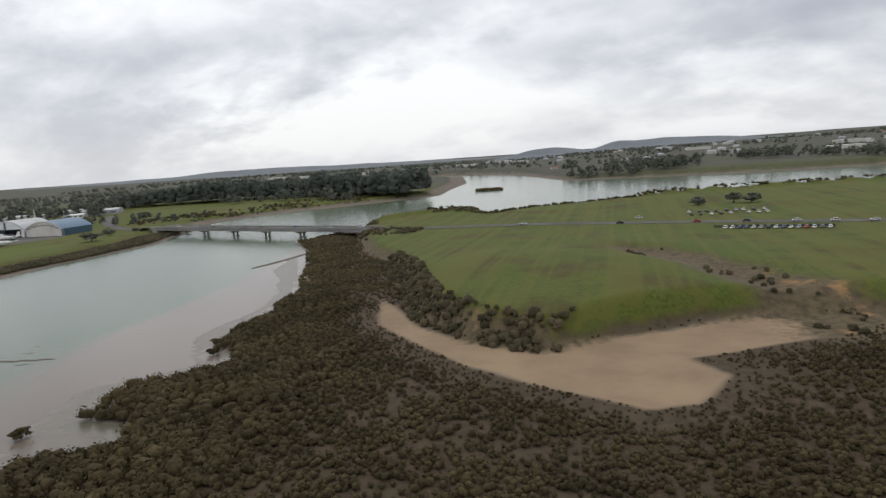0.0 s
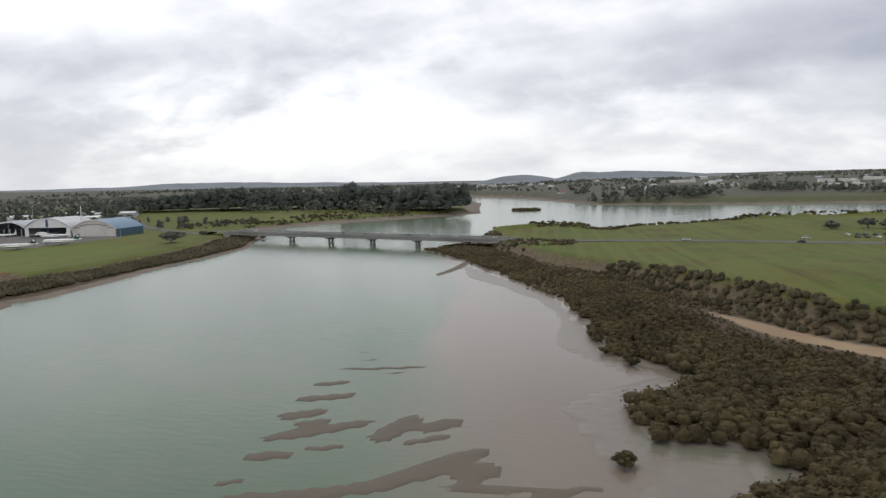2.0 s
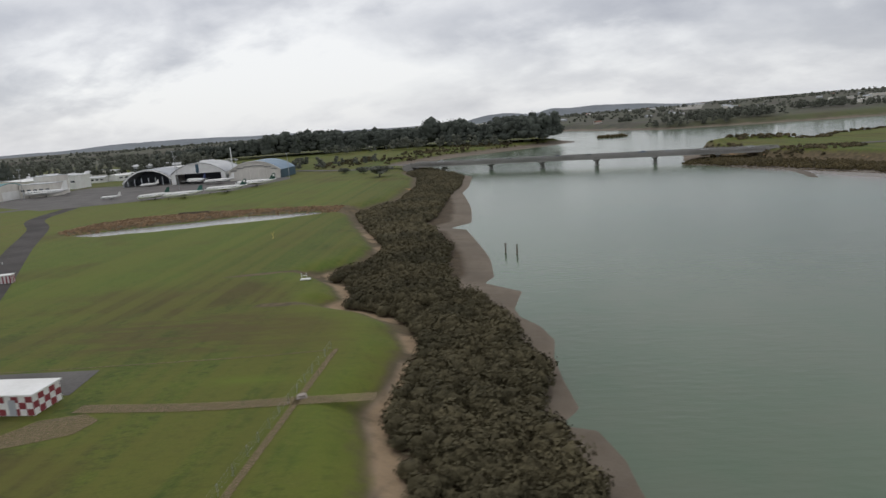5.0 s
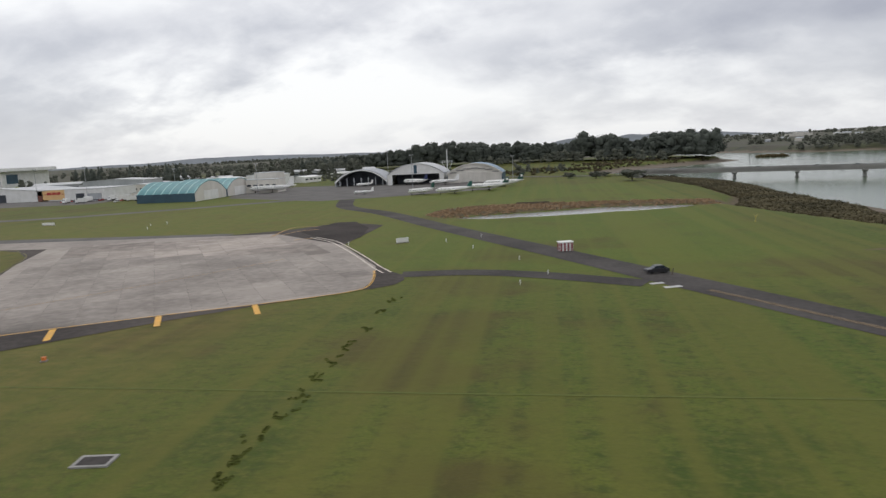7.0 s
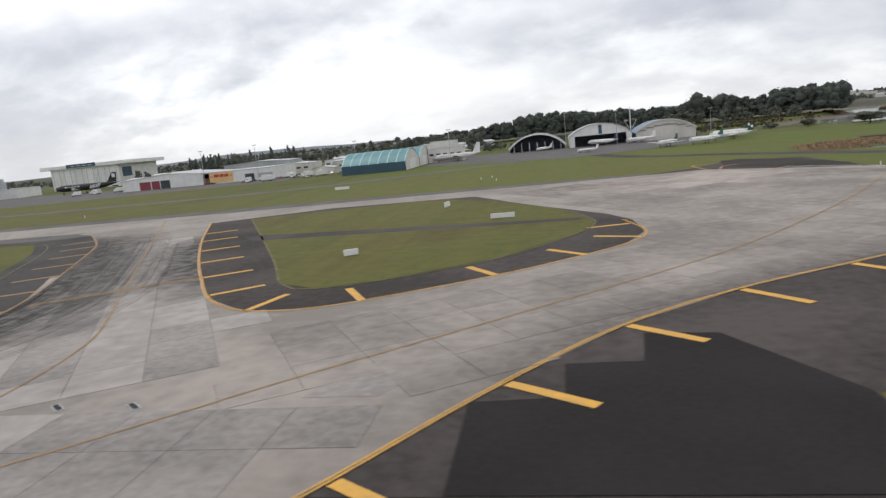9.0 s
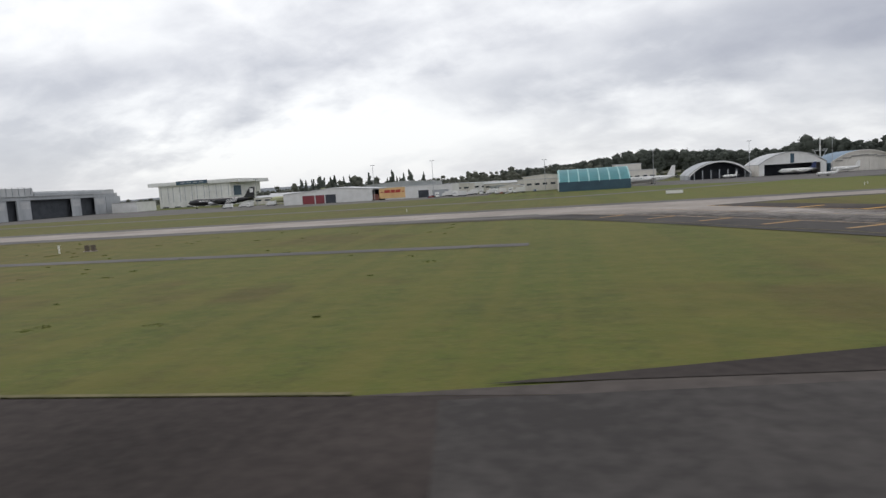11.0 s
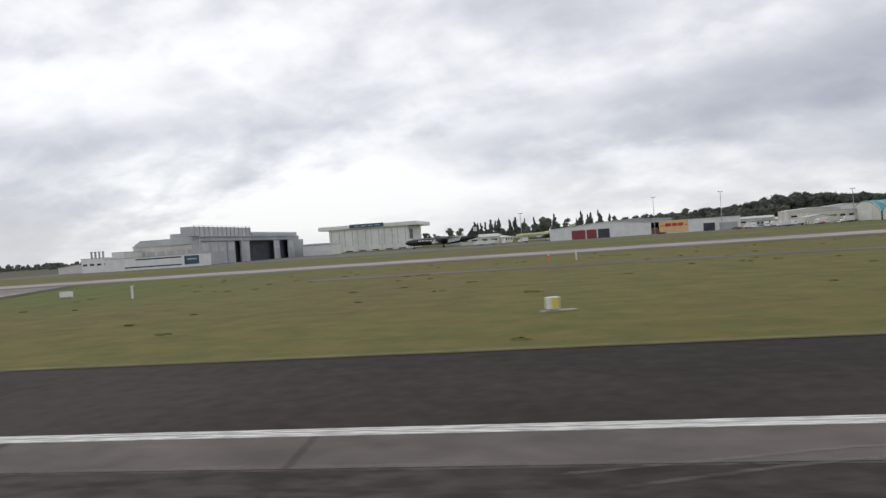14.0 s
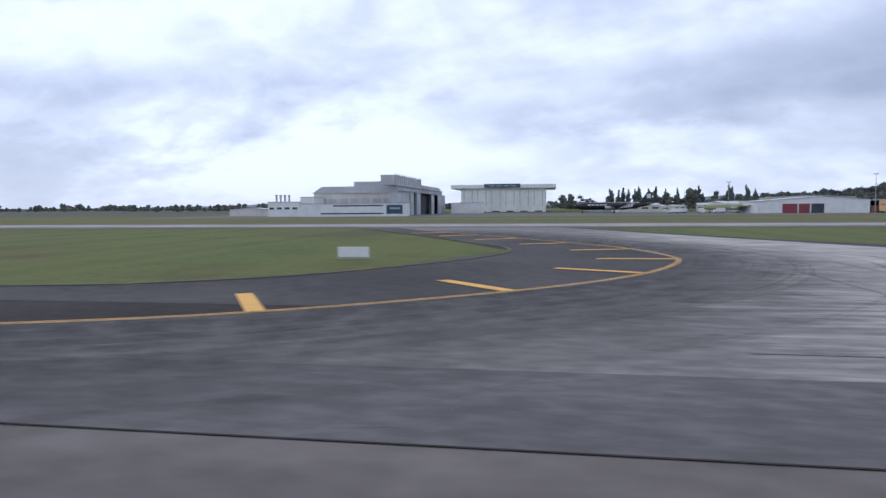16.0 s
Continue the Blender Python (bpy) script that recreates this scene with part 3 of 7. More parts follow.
    lush = lush + 0.5 * smoothstep(100, 150, Y) * smoothstep(440, 400, Y) * smoothstep(-720, -600, X) * smoothstep(-372, -392, X)
    for x0, y0, x1, y1, gw in ((-370, 146.5, -352, 150, 1.2), (-352, 150, -342, 144, 2.2), (-342, 144, -338, 166, 2.2), (-353, 119.2, -336, 120, 1.3)):
        t = np.clip(((X - x0) * (x1 - x0) + (Y - y0) * (y1 - y0)) / ((x1 - x0) ** 2 + (y1 - y0) ** 2), 0, 1)
        dq = np.hypot(X - x0 - t * (x1 - x0), Y - y0 - t * (y1 - y0)) + 1.2 * rough(X, Y, 7, 2)
        brown = np.maximum(brown, 0.95 * np.exp(-((dq / gw) ** 2)))
    litter = smoothstep(2, 9, land) * (1 - sand) * smoothstep(470, 430, Y) * np.where(X > -240, 1.0, smoothstep(4, 10, land))
    bar = smoothstep(-0.15, 0.2, bars) * (1 - smoothstep(0, 4, land))
    return h, dict(grass=up, sand=sand, brown=brown, wet=np.clip(flat * 1.5, 0, 1), bar=bar, litter=litter, thatch=np.clip(thatch, 0, 1), lush=np.clip(lush, 0, 1), far=np.clip(far, 0, 1), dry=smoothstep(-440, -525, X) * (1 - 0.5 * smoothstep(-635, -665, X) * smoothstep(-800, -745, X)) * smoothstep(-985, -925, X) * smoothstep(400, 250, Y))


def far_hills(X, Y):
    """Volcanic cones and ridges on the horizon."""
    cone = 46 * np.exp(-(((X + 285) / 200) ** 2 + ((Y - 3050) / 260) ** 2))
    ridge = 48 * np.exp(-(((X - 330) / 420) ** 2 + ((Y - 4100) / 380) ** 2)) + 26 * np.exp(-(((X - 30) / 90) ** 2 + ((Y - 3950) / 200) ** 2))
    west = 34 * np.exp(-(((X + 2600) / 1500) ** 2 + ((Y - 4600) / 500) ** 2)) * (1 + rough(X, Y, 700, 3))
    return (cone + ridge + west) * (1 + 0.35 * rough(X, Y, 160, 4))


def height_at(x, y):
    h, z = zones(np.atleast_1d(np.asarray(x, float)), np.atleast_1d(np.asarray(y, float)))
    return h, z


def spaced(*legs):
    """Grid lines: legs of (from, to, step) one after another."""
    out = []
    for a, b, st in legs:
        out.extend(np.arange(a, b, st))
    return np.array(out)


def ground_material():
    mt = bpy.data.materials.new("ground_cover")
    mt.use_nodes = True
    nt = mt.node_tree
    N, L = nt.nodes.new, nt.links.new
    bs = nt.nodes["Principled BSDF"]
    bs.inputs["Specular IOR Level"].default_value = 0.3
    geo = N("ShaderNodeNewGeometry")
    mp = N("ShaderNodeMapping")
    mp.inputs["Scale"].default_value = (1 / S, 1 / S, 1 / S)
    L(geo.outputs["Position"], mp.inputs[0])

    def noise_at(scale, detail=5, roughness=0.55, stretch=None):
        src = mp.outputs[0]
        if stretch:
            m2 = N("ShaderNodeMapping")
            m2.inputs["Scale"].default_value = stretch
            L(src, m2.inputs[0])
            src = m2.outputs[0]
        n = N("ShaderNodeTexNoise")
        n.inputs["Scale"].default_value, n.inputs["Detail"].default_value, n.inputs["Roughness"].default_value = scale, detail, roughness
        L(src, n.inputs["Vector"])
        return n.outputs[0]

    def span(v, a, b, lo=0.0, hi=1.0):
        r = N("ShaderNodeMapRange")
        L(v, r.inputs[0])
        for i, q in enumerate((a, b, lo, hi)):
            r.inputs[i + 1].default_value = q
        return r.outputs[0]

    def mixc(f, a, b):
        x = N("ShaderNodeMix")
        x.data_type = "RGBA"
        L(f, x.inputs[0]) if not isinstance(f, float) else setattr(x.inputs[0], "default_value", f)
        for i, c in ((6, a), (7, b)):
            if isinstance(c, tuple):
                x.inputs[i].default_value = (*c, 1)
            else:
                L(c, x.inputs[i])
        return x.outputs[2]

    def att(name):
        a = N("ShaderNodeAttribute")
        a.attribute_name = name
        return a.outputs["Fac"]

    def math2(op, a, b):
        n = N("ShaderNodeMath")
        n.operation = op
        for i, q in enumerate((a, b)):
            if isinstance(q, float):
                n.inputs[i].default_value = q
            else:
                L(q, n.inputs[i])
        return n.outputs[0]

    def edge(mask, grain, width=0.28):
        """A cover's share with its rim broken up by the grain."""
        return span(math2("ADD", mask, math2("MULTIPLY", math2("SUBTRACT", grain, 0.5), 1.1)), 0.5 - width, 0.5 + width)

    big, mid, fine, tiny = noise_at(0.014, 5), noise_at(0.07, 6), noise_at(0.45, 5), noise_at(3.0, 4)
    streak = noise_at(0.10, 5, 0.6, (0.25, 1.6, 1))
    grass = mixc(span(big, 0.40, 0.62), (0.078, 0.116, 0.012), (0.116, 0.132, 0.018))
    grass = mixc(span(streak, 0.54, 0.70, 0, 0.45), grass, (0.104, 0.080, 0.022))
    grass = mixc(span(mid, 0.52, 0.66, 0, 0.75), grass, (0.040, 0.072, 0.008))
    grass = mixc(span(fine, 0.58, 0.75, 0, 0.6), grass, (0.105, 0.092, 0.026))
    grass = mixc(span(noise_at(0.9, 5, 0.7), 0.46, 0.62, 0, 0.65), grass, (0.132, 0.138, 0.026))
    grass = mixc(span(noise_at(0.8, 4, 0.65, (0.8, 1.2, 1)), 0.50, 0.64, 0, 0.6), grass, (0.036, 0.056, 0.009))
    grass = mixc(span(tiny, 0.38, 0.70, 0, 0.5), grass, (0.038, 0.052, 0.010))
    grass = mixc(span(noise_at(0.028, 5, 0.6), 0.52, 0.62, 0, 0.7), grass, (0.072, 0.054, 0.015))
    mown = noise_at(0.22, 2, 0.5, (1.0, 0.012, 1))
    grass = mixc(span(mown, 0.44, 0.58, 0, 0.62), grass, (0.118, 0.118, 0.020))
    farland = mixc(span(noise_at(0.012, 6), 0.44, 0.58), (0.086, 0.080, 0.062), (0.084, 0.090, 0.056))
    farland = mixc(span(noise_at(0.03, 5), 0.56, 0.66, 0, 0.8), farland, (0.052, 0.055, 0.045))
    grass = mixc(span(att("dry"), 0, 1, 0, 0.68), grass, mixc(span(noise_at(0.30, 6, 0.68, (0.8, 1.1, 1)), 0.36, 0.62), (0.174, 0.130, 0.039), (0.094, 0.092, 0.019)))
    grass = mixc(math2("MULTIPLY", att("thatch"), span(noise_at(0.25, 5, 0.65, (0.3, 1.4, 1)), 0.36, 0.56, 0, 0.9)), grass, (0.088, 0.068, 0.022))
    grass = mixc(math2("MULTIPLY", att("lush"), span(mid, 0.3, 0.6, 0.2, 0.8)), grass, (0.118, 0.165, 0.016))
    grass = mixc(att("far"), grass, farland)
    mud = mixc(span(mid, 0.4, 0.65), (0.180, 0.148, 0.112), (0.132, 0.109, 0.083))
    mud = mixc(span(fine, 0.45, 0.7, 0, 0.6), mud, (0.125, 0.10, 0.072))
    sand = mixc(span(mid, 0.38, 0.66), (0.355, 0.258, 0.158), (0.265, 0.188, 0.115))
    sand = mixc(span(tiny, 0.4, 0.7, 0, 0.35), sand, (0.22, 0.17, 0.12))
    brown = mixc(span(fine, 0.4, 0.65), (0.14, 0.105, 0.06), (0.075, 0.062, 0.035))
    brown = mixc(span(mid, 0.62, 0.70), brown, (0.34, 0.20, 0.09))
    col = mud
    col = mixc(edge(att("wet"), mid), col, mixc(span(fine, 0.4, 0.7), (0.185, 0.158, 0.125), (0.16, 0.138, 0.11)))
    col = mixc(edge(att("bar"), fine, 0.10), col, (0.132, 0.113, 0.089))
    litter = mixc(span(fine, 0.4, 0.65), (0.060, 0.043, 0.025), (0.088, 0.064, 0.037))
    col = mixc(edge(att("litter"), mid), col, litter)
    col = mixc(edge(att("sand"), mid), col, sand)
    col = mixc(edge(att("grass"), mid), col, grass)
    col = mixc(edge(att("brown"), fine), col, brown)
    L(col, bs.inputs["Base Color"])
    rgh = N("ShaderNodeMapRange")
    L(math2("MULTIPLY", att("wet"), math2("SUBTRACT", 1.0, att("bar"))), rgh.inputs[0])
    rgh.inputs[3].default_value, rgh.inputs[4].default_value = 0.9, 0.30
    L(rgh.outputs[0], bs.inputs["Roughness"])
    bp = N("ShaderNodeBump")
    bp.inputs["Strength"].default_value, bp.inputs["Distance"].default_value = 0.35, 0.25 * S
    L(math2("ADD", fine, math2("MULTIPLY", tiny, 0.5)), bp.inputs["Height"])
    L(bp.outputs[0], bs.inputs["Normal"])
    return mt


M["ground"] = ground_material()


def build_ground():
    xs = spaced((-9000, -2400, 300), (-2400, -1300, 50), (-1300, -500, 12), (-500, -350, 3), (-350, -288, 1.5), (-288, -280, 3), (-280, -190, 6), (-190, -168, 2.5), (-168, -108, 1.25), (-108, 110, 2.5), (110, 420, 8),
                (420, 1500, 50), (1500, 9001, 300))
    ys = spaced((-900, -100, 100), (-100, 20, 10), (20, 60, 4), (60, 170, 1.3), (170, 320, 2.6), (320, 560, 5), (560, 1100, 9), (1100, 2400, 26), (2400, 5200, 60), (5200, 9001, 300))
    X, Y = np.meshgrid(xs, ys, indexing="ij")
    h, z = zones(X, Y)
    nx, ny = X.shape
    idx = np.arange(nx * ny).reshape(nx, ny)
    f = np.stack([idx[:-1, :-1], idx[1:, :-1], idx[1:, 1:], idx[:-1, 1:]], -1).reshape(-1, 4)
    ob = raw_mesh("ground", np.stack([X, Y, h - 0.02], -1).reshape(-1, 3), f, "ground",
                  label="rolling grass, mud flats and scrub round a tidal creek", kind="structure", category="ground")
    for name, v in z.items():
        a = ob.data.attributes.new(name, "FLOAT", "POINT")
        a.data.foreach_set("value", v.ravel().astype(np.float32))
    ob.data.shade_smooth()
    return ob


build_ground()
# Distance haze is put into the hills' pale blue-grey base colour.
M["hazyhill"] = material("haze_tinted_hills", (0.185, 0.205, 0.225), (0.145, 0.165, 0.180), 0.006, 1.0, space="World", fine=0.03)


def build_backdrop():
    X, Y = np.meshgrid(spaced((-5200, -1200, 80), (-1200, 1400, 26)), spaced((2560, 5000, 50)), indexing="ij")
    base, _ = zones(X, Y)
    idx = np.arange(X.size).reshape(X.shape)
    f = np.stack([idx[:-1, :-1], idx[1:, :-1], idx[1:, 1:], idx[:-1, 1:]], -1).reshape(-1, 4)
    raw_mesh("backdrop", np.stack([X, Y, base - 4 + far_hills(X, Y)], -1).reshape(-1, 3), f, "hazyhill", label="far hills on the horizon, haze painted in as pale blue-grey", kind="structure", category="backdrop").data.shade_smooth()


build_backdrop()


def sheet(name, outline, z, mat, label, category="pavement", parent=None):
    bm = bmesh.new()
    f = bm.faces.new([bm.verts.new((x, y, z)) for x, y in outline])
    if f.calc_center_median() is not None and f.normal.z < 0:
        f.normal_flip()
    bm.normal_update()
    if f.normal.z < 0:
        f.normal_flip()
    bmesh.ops.triangulate(bm, faces=bm.faces)
    ob = part(name, bm, mat, parent)
    if mat == "ground":
        cover = ob.data.attributes.new("grass", "FLOAT", "POINT")
        cover.data.foreach_set("value", [1.0] * len(ob.data.vertices))
        cover = ob.data.attributes.new("dry", "FLOAT", "POINT")
        cover.data.foreach_set("value", [0.6] * len(ob.data.vertices))
    return tagged(ob, label, category, "", "structure") if parent is None else ob




def build_water():
    """The creek: one flat sheet, brown with silt in the shallows over the mud flat."""
    xs = spaced((-5000, -400, 400), (-400, -210, 10), (-210, -60, 2.5), (-60, 200, 20), (200, 9001, 400))
    ys = spaced((-900, 0, 90), (0, 440, 4), (440, 700, 20), (700, 1901, 100))
    X, Y = np.meshgrid(xs, ys, indexing="ij")
    idx = np.arange(X.size).reshape(X.shape)
    f = np.stack([idx[:-1, :-1], idx[1:, :-1], idx[1:, 1:], idx[:-1, 1:]], -1).reshape(-1, 4)
    ob = raw_mesh("water", np.stack([X, Y, np.full(X.shape, WATER_Z)], -1).reshape(-1, 3), f, "water", label="calm grey-green tidal creek water, silty over the flats", kind="structure", category="water")
    d = inside(FLAT, X, Y) + 5 * rough(X, Y, 30, 3)
    soft = 3 + 17 * smoothstep(190, 110, Y)
    silt = smoothstep(0, 1, (d + soft) / (2 * soft))
    a = ob.data.attributes.new("silt", "FLOAT", "POINT")
    a.data.foreach_set("value", silt.ravel().astype(np.float32))


build_water()
sheet("pond_water", [(-490, 230), (-377, 240), (-377, 275), (-490, 290)], -1.15, "pond", "narrow pale pond in the airfield grass", "water")


def curve_line(points, step=2.0):
    """A smooth line through points (Catmull-Rom), sampled about every step metres."""
    P = [Vector((*p, 0)) for p in points]
    P = [2 * P[0] - P[1]] + P + [2 * P[-1] - P[-2]]
    out = []
    for i in range(1, len(P) - 2):
        n = max(2, int((P[i + 1] - P[i]).length / step))
        for k in range(n):
            t = k / n
            a, b, c, d = P[i - 1 : i + 3]
            out.append(0.5 * (2 * b + (c - a) * t + (2 * a - 5 * b + 4 * c - d) * t * t + (3 * b - a - 3 * c + d) * t**3))
    return out + [P[-2]]


def ribbon(points, width, z, thick=0.012, shift=0.0):
    """A flat painted or paved band along a line."""
    bm = bmesh.new()
    rows = []
    for i, p in enumerate(points):
        d = (points[min(i + 1, len(points) - 1)] - points[max(i - 1, 0)]).normalized()
        n = Vector((-d.y, d.x, 0))
        zz = z(p.x, p.y) if callable(z) else z
        a, b = p + n * (shift - width / 2), p + n * (shift + width / 2)
        rows.append((bm.verts.new((a.x, a.y, zz)), bm.verts.new((b.x, b.y, zz))))
    for (a, b), (c, d) in zip(rows, rows[1:]):
        bm.faces.new((a, c, d, b))
    bmesh.ops.recalc_face_normals(bm, faces=bm.faces)
    if sum(f.normal.z for f in bm.faces) < 0:
        bmesh.ops.reverse_faces(bm, faces=bm.faces)
    return bm


# runway, with its paved shoulder, the pale concrete of the inner strip and the edge stripe
sheet("runway", [(-330, -29), (-1900, -29), (-1900, 29), (-549, 29), (-330, 29)], 0.02, "asphalt", "dark asphalt runway shoulder beside the grass", "runway")
sheet("runway_strip", [(-340, -14), (-1890, -14), (-1890, 14), (-340, 14)], 0.04, "runway", "worn brownish runway asphalt with rubber streaks", "runway")
sheet("runway_edge", [(-340, 14.05), (-929, 14.05), (-929, 16.55), (-340, 16.55)], 0.04, "runwayedge", "worn streaked asphalt inside the edge stripe", "runway")
M["wornwhite"] = worn_off("worn_white_stripe_paint", (0.72, 0.71, 0.68), 1.0, 1.6, 0.42, 0.12)
st = thing("runway_stripe", -929, 16.98, 0.045, 0, "long white painted runway edge stripe", "road marking", kind="structure")
part("strand", boxes((0, 560, 0.03, 0.33, -0.02, 0.0)), "wornwhite", st)
part("strand", boxes((0, 560, -0.36, -0.02, -0.02, 0.0)), "wornwhite", st)
st2 = copy_thing(st, place(-1660, 16.98, 0.045))

# first exit: asphalt shoulders, concrete in the middle
EXIT_A = [(-549.5, 29), (-549.5, 39.6), (-546.5, 42.5), (-543.2, 47.2), (-535.2, 55.6), (-523, 65), (-510, 78.5), (-496, 93), (-473, 113), (-468.5, 114.6), (-465.2, 118), (-464.3, 122.5), (-465.6, 127.5), (-469, 131.5), (-474, 140), (-492, 172), (-492, 219),
          (-510, 231), (-524, 212), (-540, 202), (-710, 202), (-746, 158), (-698, 149), (-665, 101), (-656, 80), (-660, 56), (-663, 45), (-668, 39), (-682, 33), (-706, 29)]
sheet("taxiway_shoulder", EXIT_A, 0.03, "shoulder", "dark asphalt shoulders of the curved runway exit", "taxiway")
OUTER = [(-587, 20), (-580.4, 29), (-571.8, 42.4), (-562, 55), (-550, 65), (-538, 72.3), (-525, 80), (-512, 88.4), (-498, 96.6), (-485, 103.5), (-476, 109), (-470.5, 114), (-470.5, 122), (-473, 133)]
INNER = [(-556, 115), (-554, 102), (-558, 92), (-572, 79), (-586, 70), (-594, 66.5), (-602, 67), (-610, 74), (-619, 88), (-629, 105), (-643, 131), (-660, 166)]
WEST = [(-700, 15), (-672, 19), (-656.7, 26.4), (-648, 34), (-641, 46), (-637.5, 60), (-638.3, 71), (-643, 83), (-656, 107), (-673, 136.5), (-692, 160)]
sheet("taxiway_concrete", [*OUTER[0:1], (-640, 16), *WEST[1:], (-700, 165), (-700, 192), (-540, 200), (-524, 202), (-492, 172), (-474, 138), *reversed(OUTER[1:-1])],
      0.045, "concrete", "pale worn concrete of the curved runway exit", "taxiway")
GRASS_ISLE = [(-649, 168), (-614, 102), (-603, 80), (-597, 76), (-588, 79), (-575, 88), (-564, 104), (-560.8, 113), (-561.5, 121), (-567, 137), (-582, 163), (-594, 174), (-604, 178)]
ISLE_SHOULDER = [(-660, 166), (-643, 131), (-629, 105), (-619, 88), (-610, 74), (-602, 67), (-594, 66.5), (-586, 70), (-572, 79), (-558, 92), (-554, 102), (-554.6, 114.5), (-558, 124), (-573.8, 150), (-588.6, 179), (-630, 180)]
sheet("island_shoulder", ISLE_SHOULDER, 0.055, "shoulder", "dark asphalt round the grass island", "taxiway")
sheet("grass_island", GRASS_ISLE, 0.09, "ground", "mown grass island between the taxiways", "grass")
sheet("island_track", [(-634, 132), (-628, 124), (-563, 118), (-562.4, 121)], 0.10, "asphaltworn", "narrow asphalt track across the grass island", "taxiway")
sheet("asphalt_patch", [(-573.2, 29), (-573.3, 40), (-567.2, 40.3), (-567.1, 46.3), (-561.6, 46.3), (-560.8, 52.6), (-555.3, 51.8), (-549.7, 40), (-549.7, 29)], 0.06, "blackpatch", "fresh black asphalt patch at the exit's corner", "pavement")
sheet("asphalt_patch", [(-517.5, 206), (-513, 231), (-506, 232.5), (-495.5, 212), (-491.5, 188), (-493.5, 176), (-506, 190)], 0.062, "asphalt", "dark asphalt wedge at the far end of the concrete", "pavement")
sheet("asphalt_patch", [(-583, 47.5), (-575, 50.8), (-579.6, 41.5), (-585.2, 41.6)], 0.062, "concretedark", "darker repaired concrete panel", "pavement")
sheet("asphalt_patch", [(-994.7, 31.2), (-988.5, 31.0), (-988.6, 24.1), (-994.9, 24.6)], 0.062, "concretedark", "darker repaired concrete panel", "pavement")
sheet("asphalt_patch", [(-700, 30.5), (-680, 36), (-668.3, 40.5), (-662.9, 44.6), (-657.7, 51), (-655.4, 57), (-652, 66), (-652.6, 82), (-648.5, 79), (-647.7, 66.6), (-650.8, 56), (-655.6, 49), (-653.1, 41.7), (-657, 37.7), (-668, 33)], 0.062, "asphalt", "darker asphalt strip along the grass of the exit", "pavement")
M["soil"] = worn_off("bare_brown_soil", (0.115, 0.082, 0.055), 0.9, 1.1, 0.1)
sheet("bare_soil", [(-549.4, 38.6), (-547.6, 38.6), (-544.2, 37.6), (-543.2, 35), (-544.8, 32.6), (-549.4, 31)], 0.012, "soil", "bare brown soil at the pavement's corner", "soil")
sheet("bare_soil", [(-536.8, 37), (-535.9, 37), (-536.6, 30), (-537.8, 30)], 0.012, "gravel", "short worn path in the grass", "path")
# parallel taxiway
sheet("parallel_taxiway", [(-540, 157), (-540, 206), (-1900, 206), (-1900, 157)], 0.035, "road", "asphalt shoulders of the parallel taxiway", "taxiway")
sheet("parallel_concrete", [(-540, 168), (-540, 194), (-1890, 194), (-1890, 168)], 0.05, "concrete", "pale concrete strip of the parallel taxiway", "taxiway")
sheet("mown_strip_track", [(-700, 92), (-700, 96), (-930, 108), (-930, 103)], 0.02, "road", "thin dark drainage track through the grass", "pavement")
# second exit
EXIT_B = [(-918, 29), (-938, 30), (-946, 36), (-953, 44), (-966, 68), (-988, 103), (-1012, 157), (-1066, 157), (-1035, 100), (-1023, 72), (-1033, 48), (-1046, 37), (-1062, 34), (-1100, 29)]
sheet("exit_shoulder", EXIT_B, 0.03, "asphaltworn", "dark asphalt shoulders of the second runway exit", "taxiway")
WEST_B = [(-1075, 16), (-1054, 19), (-1042, 22), (-1032, 26.5), (-1020, 36), (-1012, 46), (-1007.5, 57), (-1007, 64), (-1010, 77), (-1020, 95), (-1048, 142)]
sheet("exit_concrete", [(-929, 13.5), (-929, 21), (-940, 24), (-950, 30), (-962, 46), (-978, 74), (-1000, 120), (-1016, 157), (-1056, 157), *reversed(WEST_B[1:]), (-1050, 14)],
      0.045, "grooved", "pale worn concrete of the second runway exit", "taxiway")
sheet("junction_strip", [(-929, 9.6), (-929, 15.1), (-957, 15.1), (-985, 15.9), (-1008, 16.9), (-1090, 16.9), (-1090, 10.5), (-1010, 10.4), (-985, 10.0), (-957, 9.6)], 0.055, "junction", "darker streaked asphalt band along the junction", "runway")
for x0, y0, x1, y1 in ((-985, 19.1, -944, 19.0), (-994.5, 20.2, -985, 19.1), (-985, 15.9, -929, 15.1), (-994.5, 20.3, -994.6, 58), (-988.5, 20.3, -988.5, 66), (-982.6, 20.3, -982.6, 62), (-976.8, 20.3, -976.8, 58), (-970.8, 20.3, -970.8, 48),
                       (-994.7, 31.2, -976.8, 31.1), (-1000.5, 20.3, -1000.5, 50), (-1012, 20.2, -994.5, 20.2), (-1000, 42, -965, 42), (-1004, 53, -970, 53), (-976, 31.1, -955, 31.0)):
    tagged(part("pavement_seam", ribbon([Vector((x0, y0, 0)), Vector(((x0 + x1) / 2, (y0 + y1) / 2, 0)), Vector((x1, y1, 0))], 0.10, 0.064), "joint"), "dark tarred joint between concrete panels", "seam", "", "structure")
tagged(part("pavement_seam", ribbon(curve_line([(-929, 9.6), (-957, 9.6), (-985, 10.0), (-1010, 10.4), (-1090, 10.5)], 4), 0.08, 0.07), "asphalt"), "dark tarred seam along the runway", "seam", "", "structure")
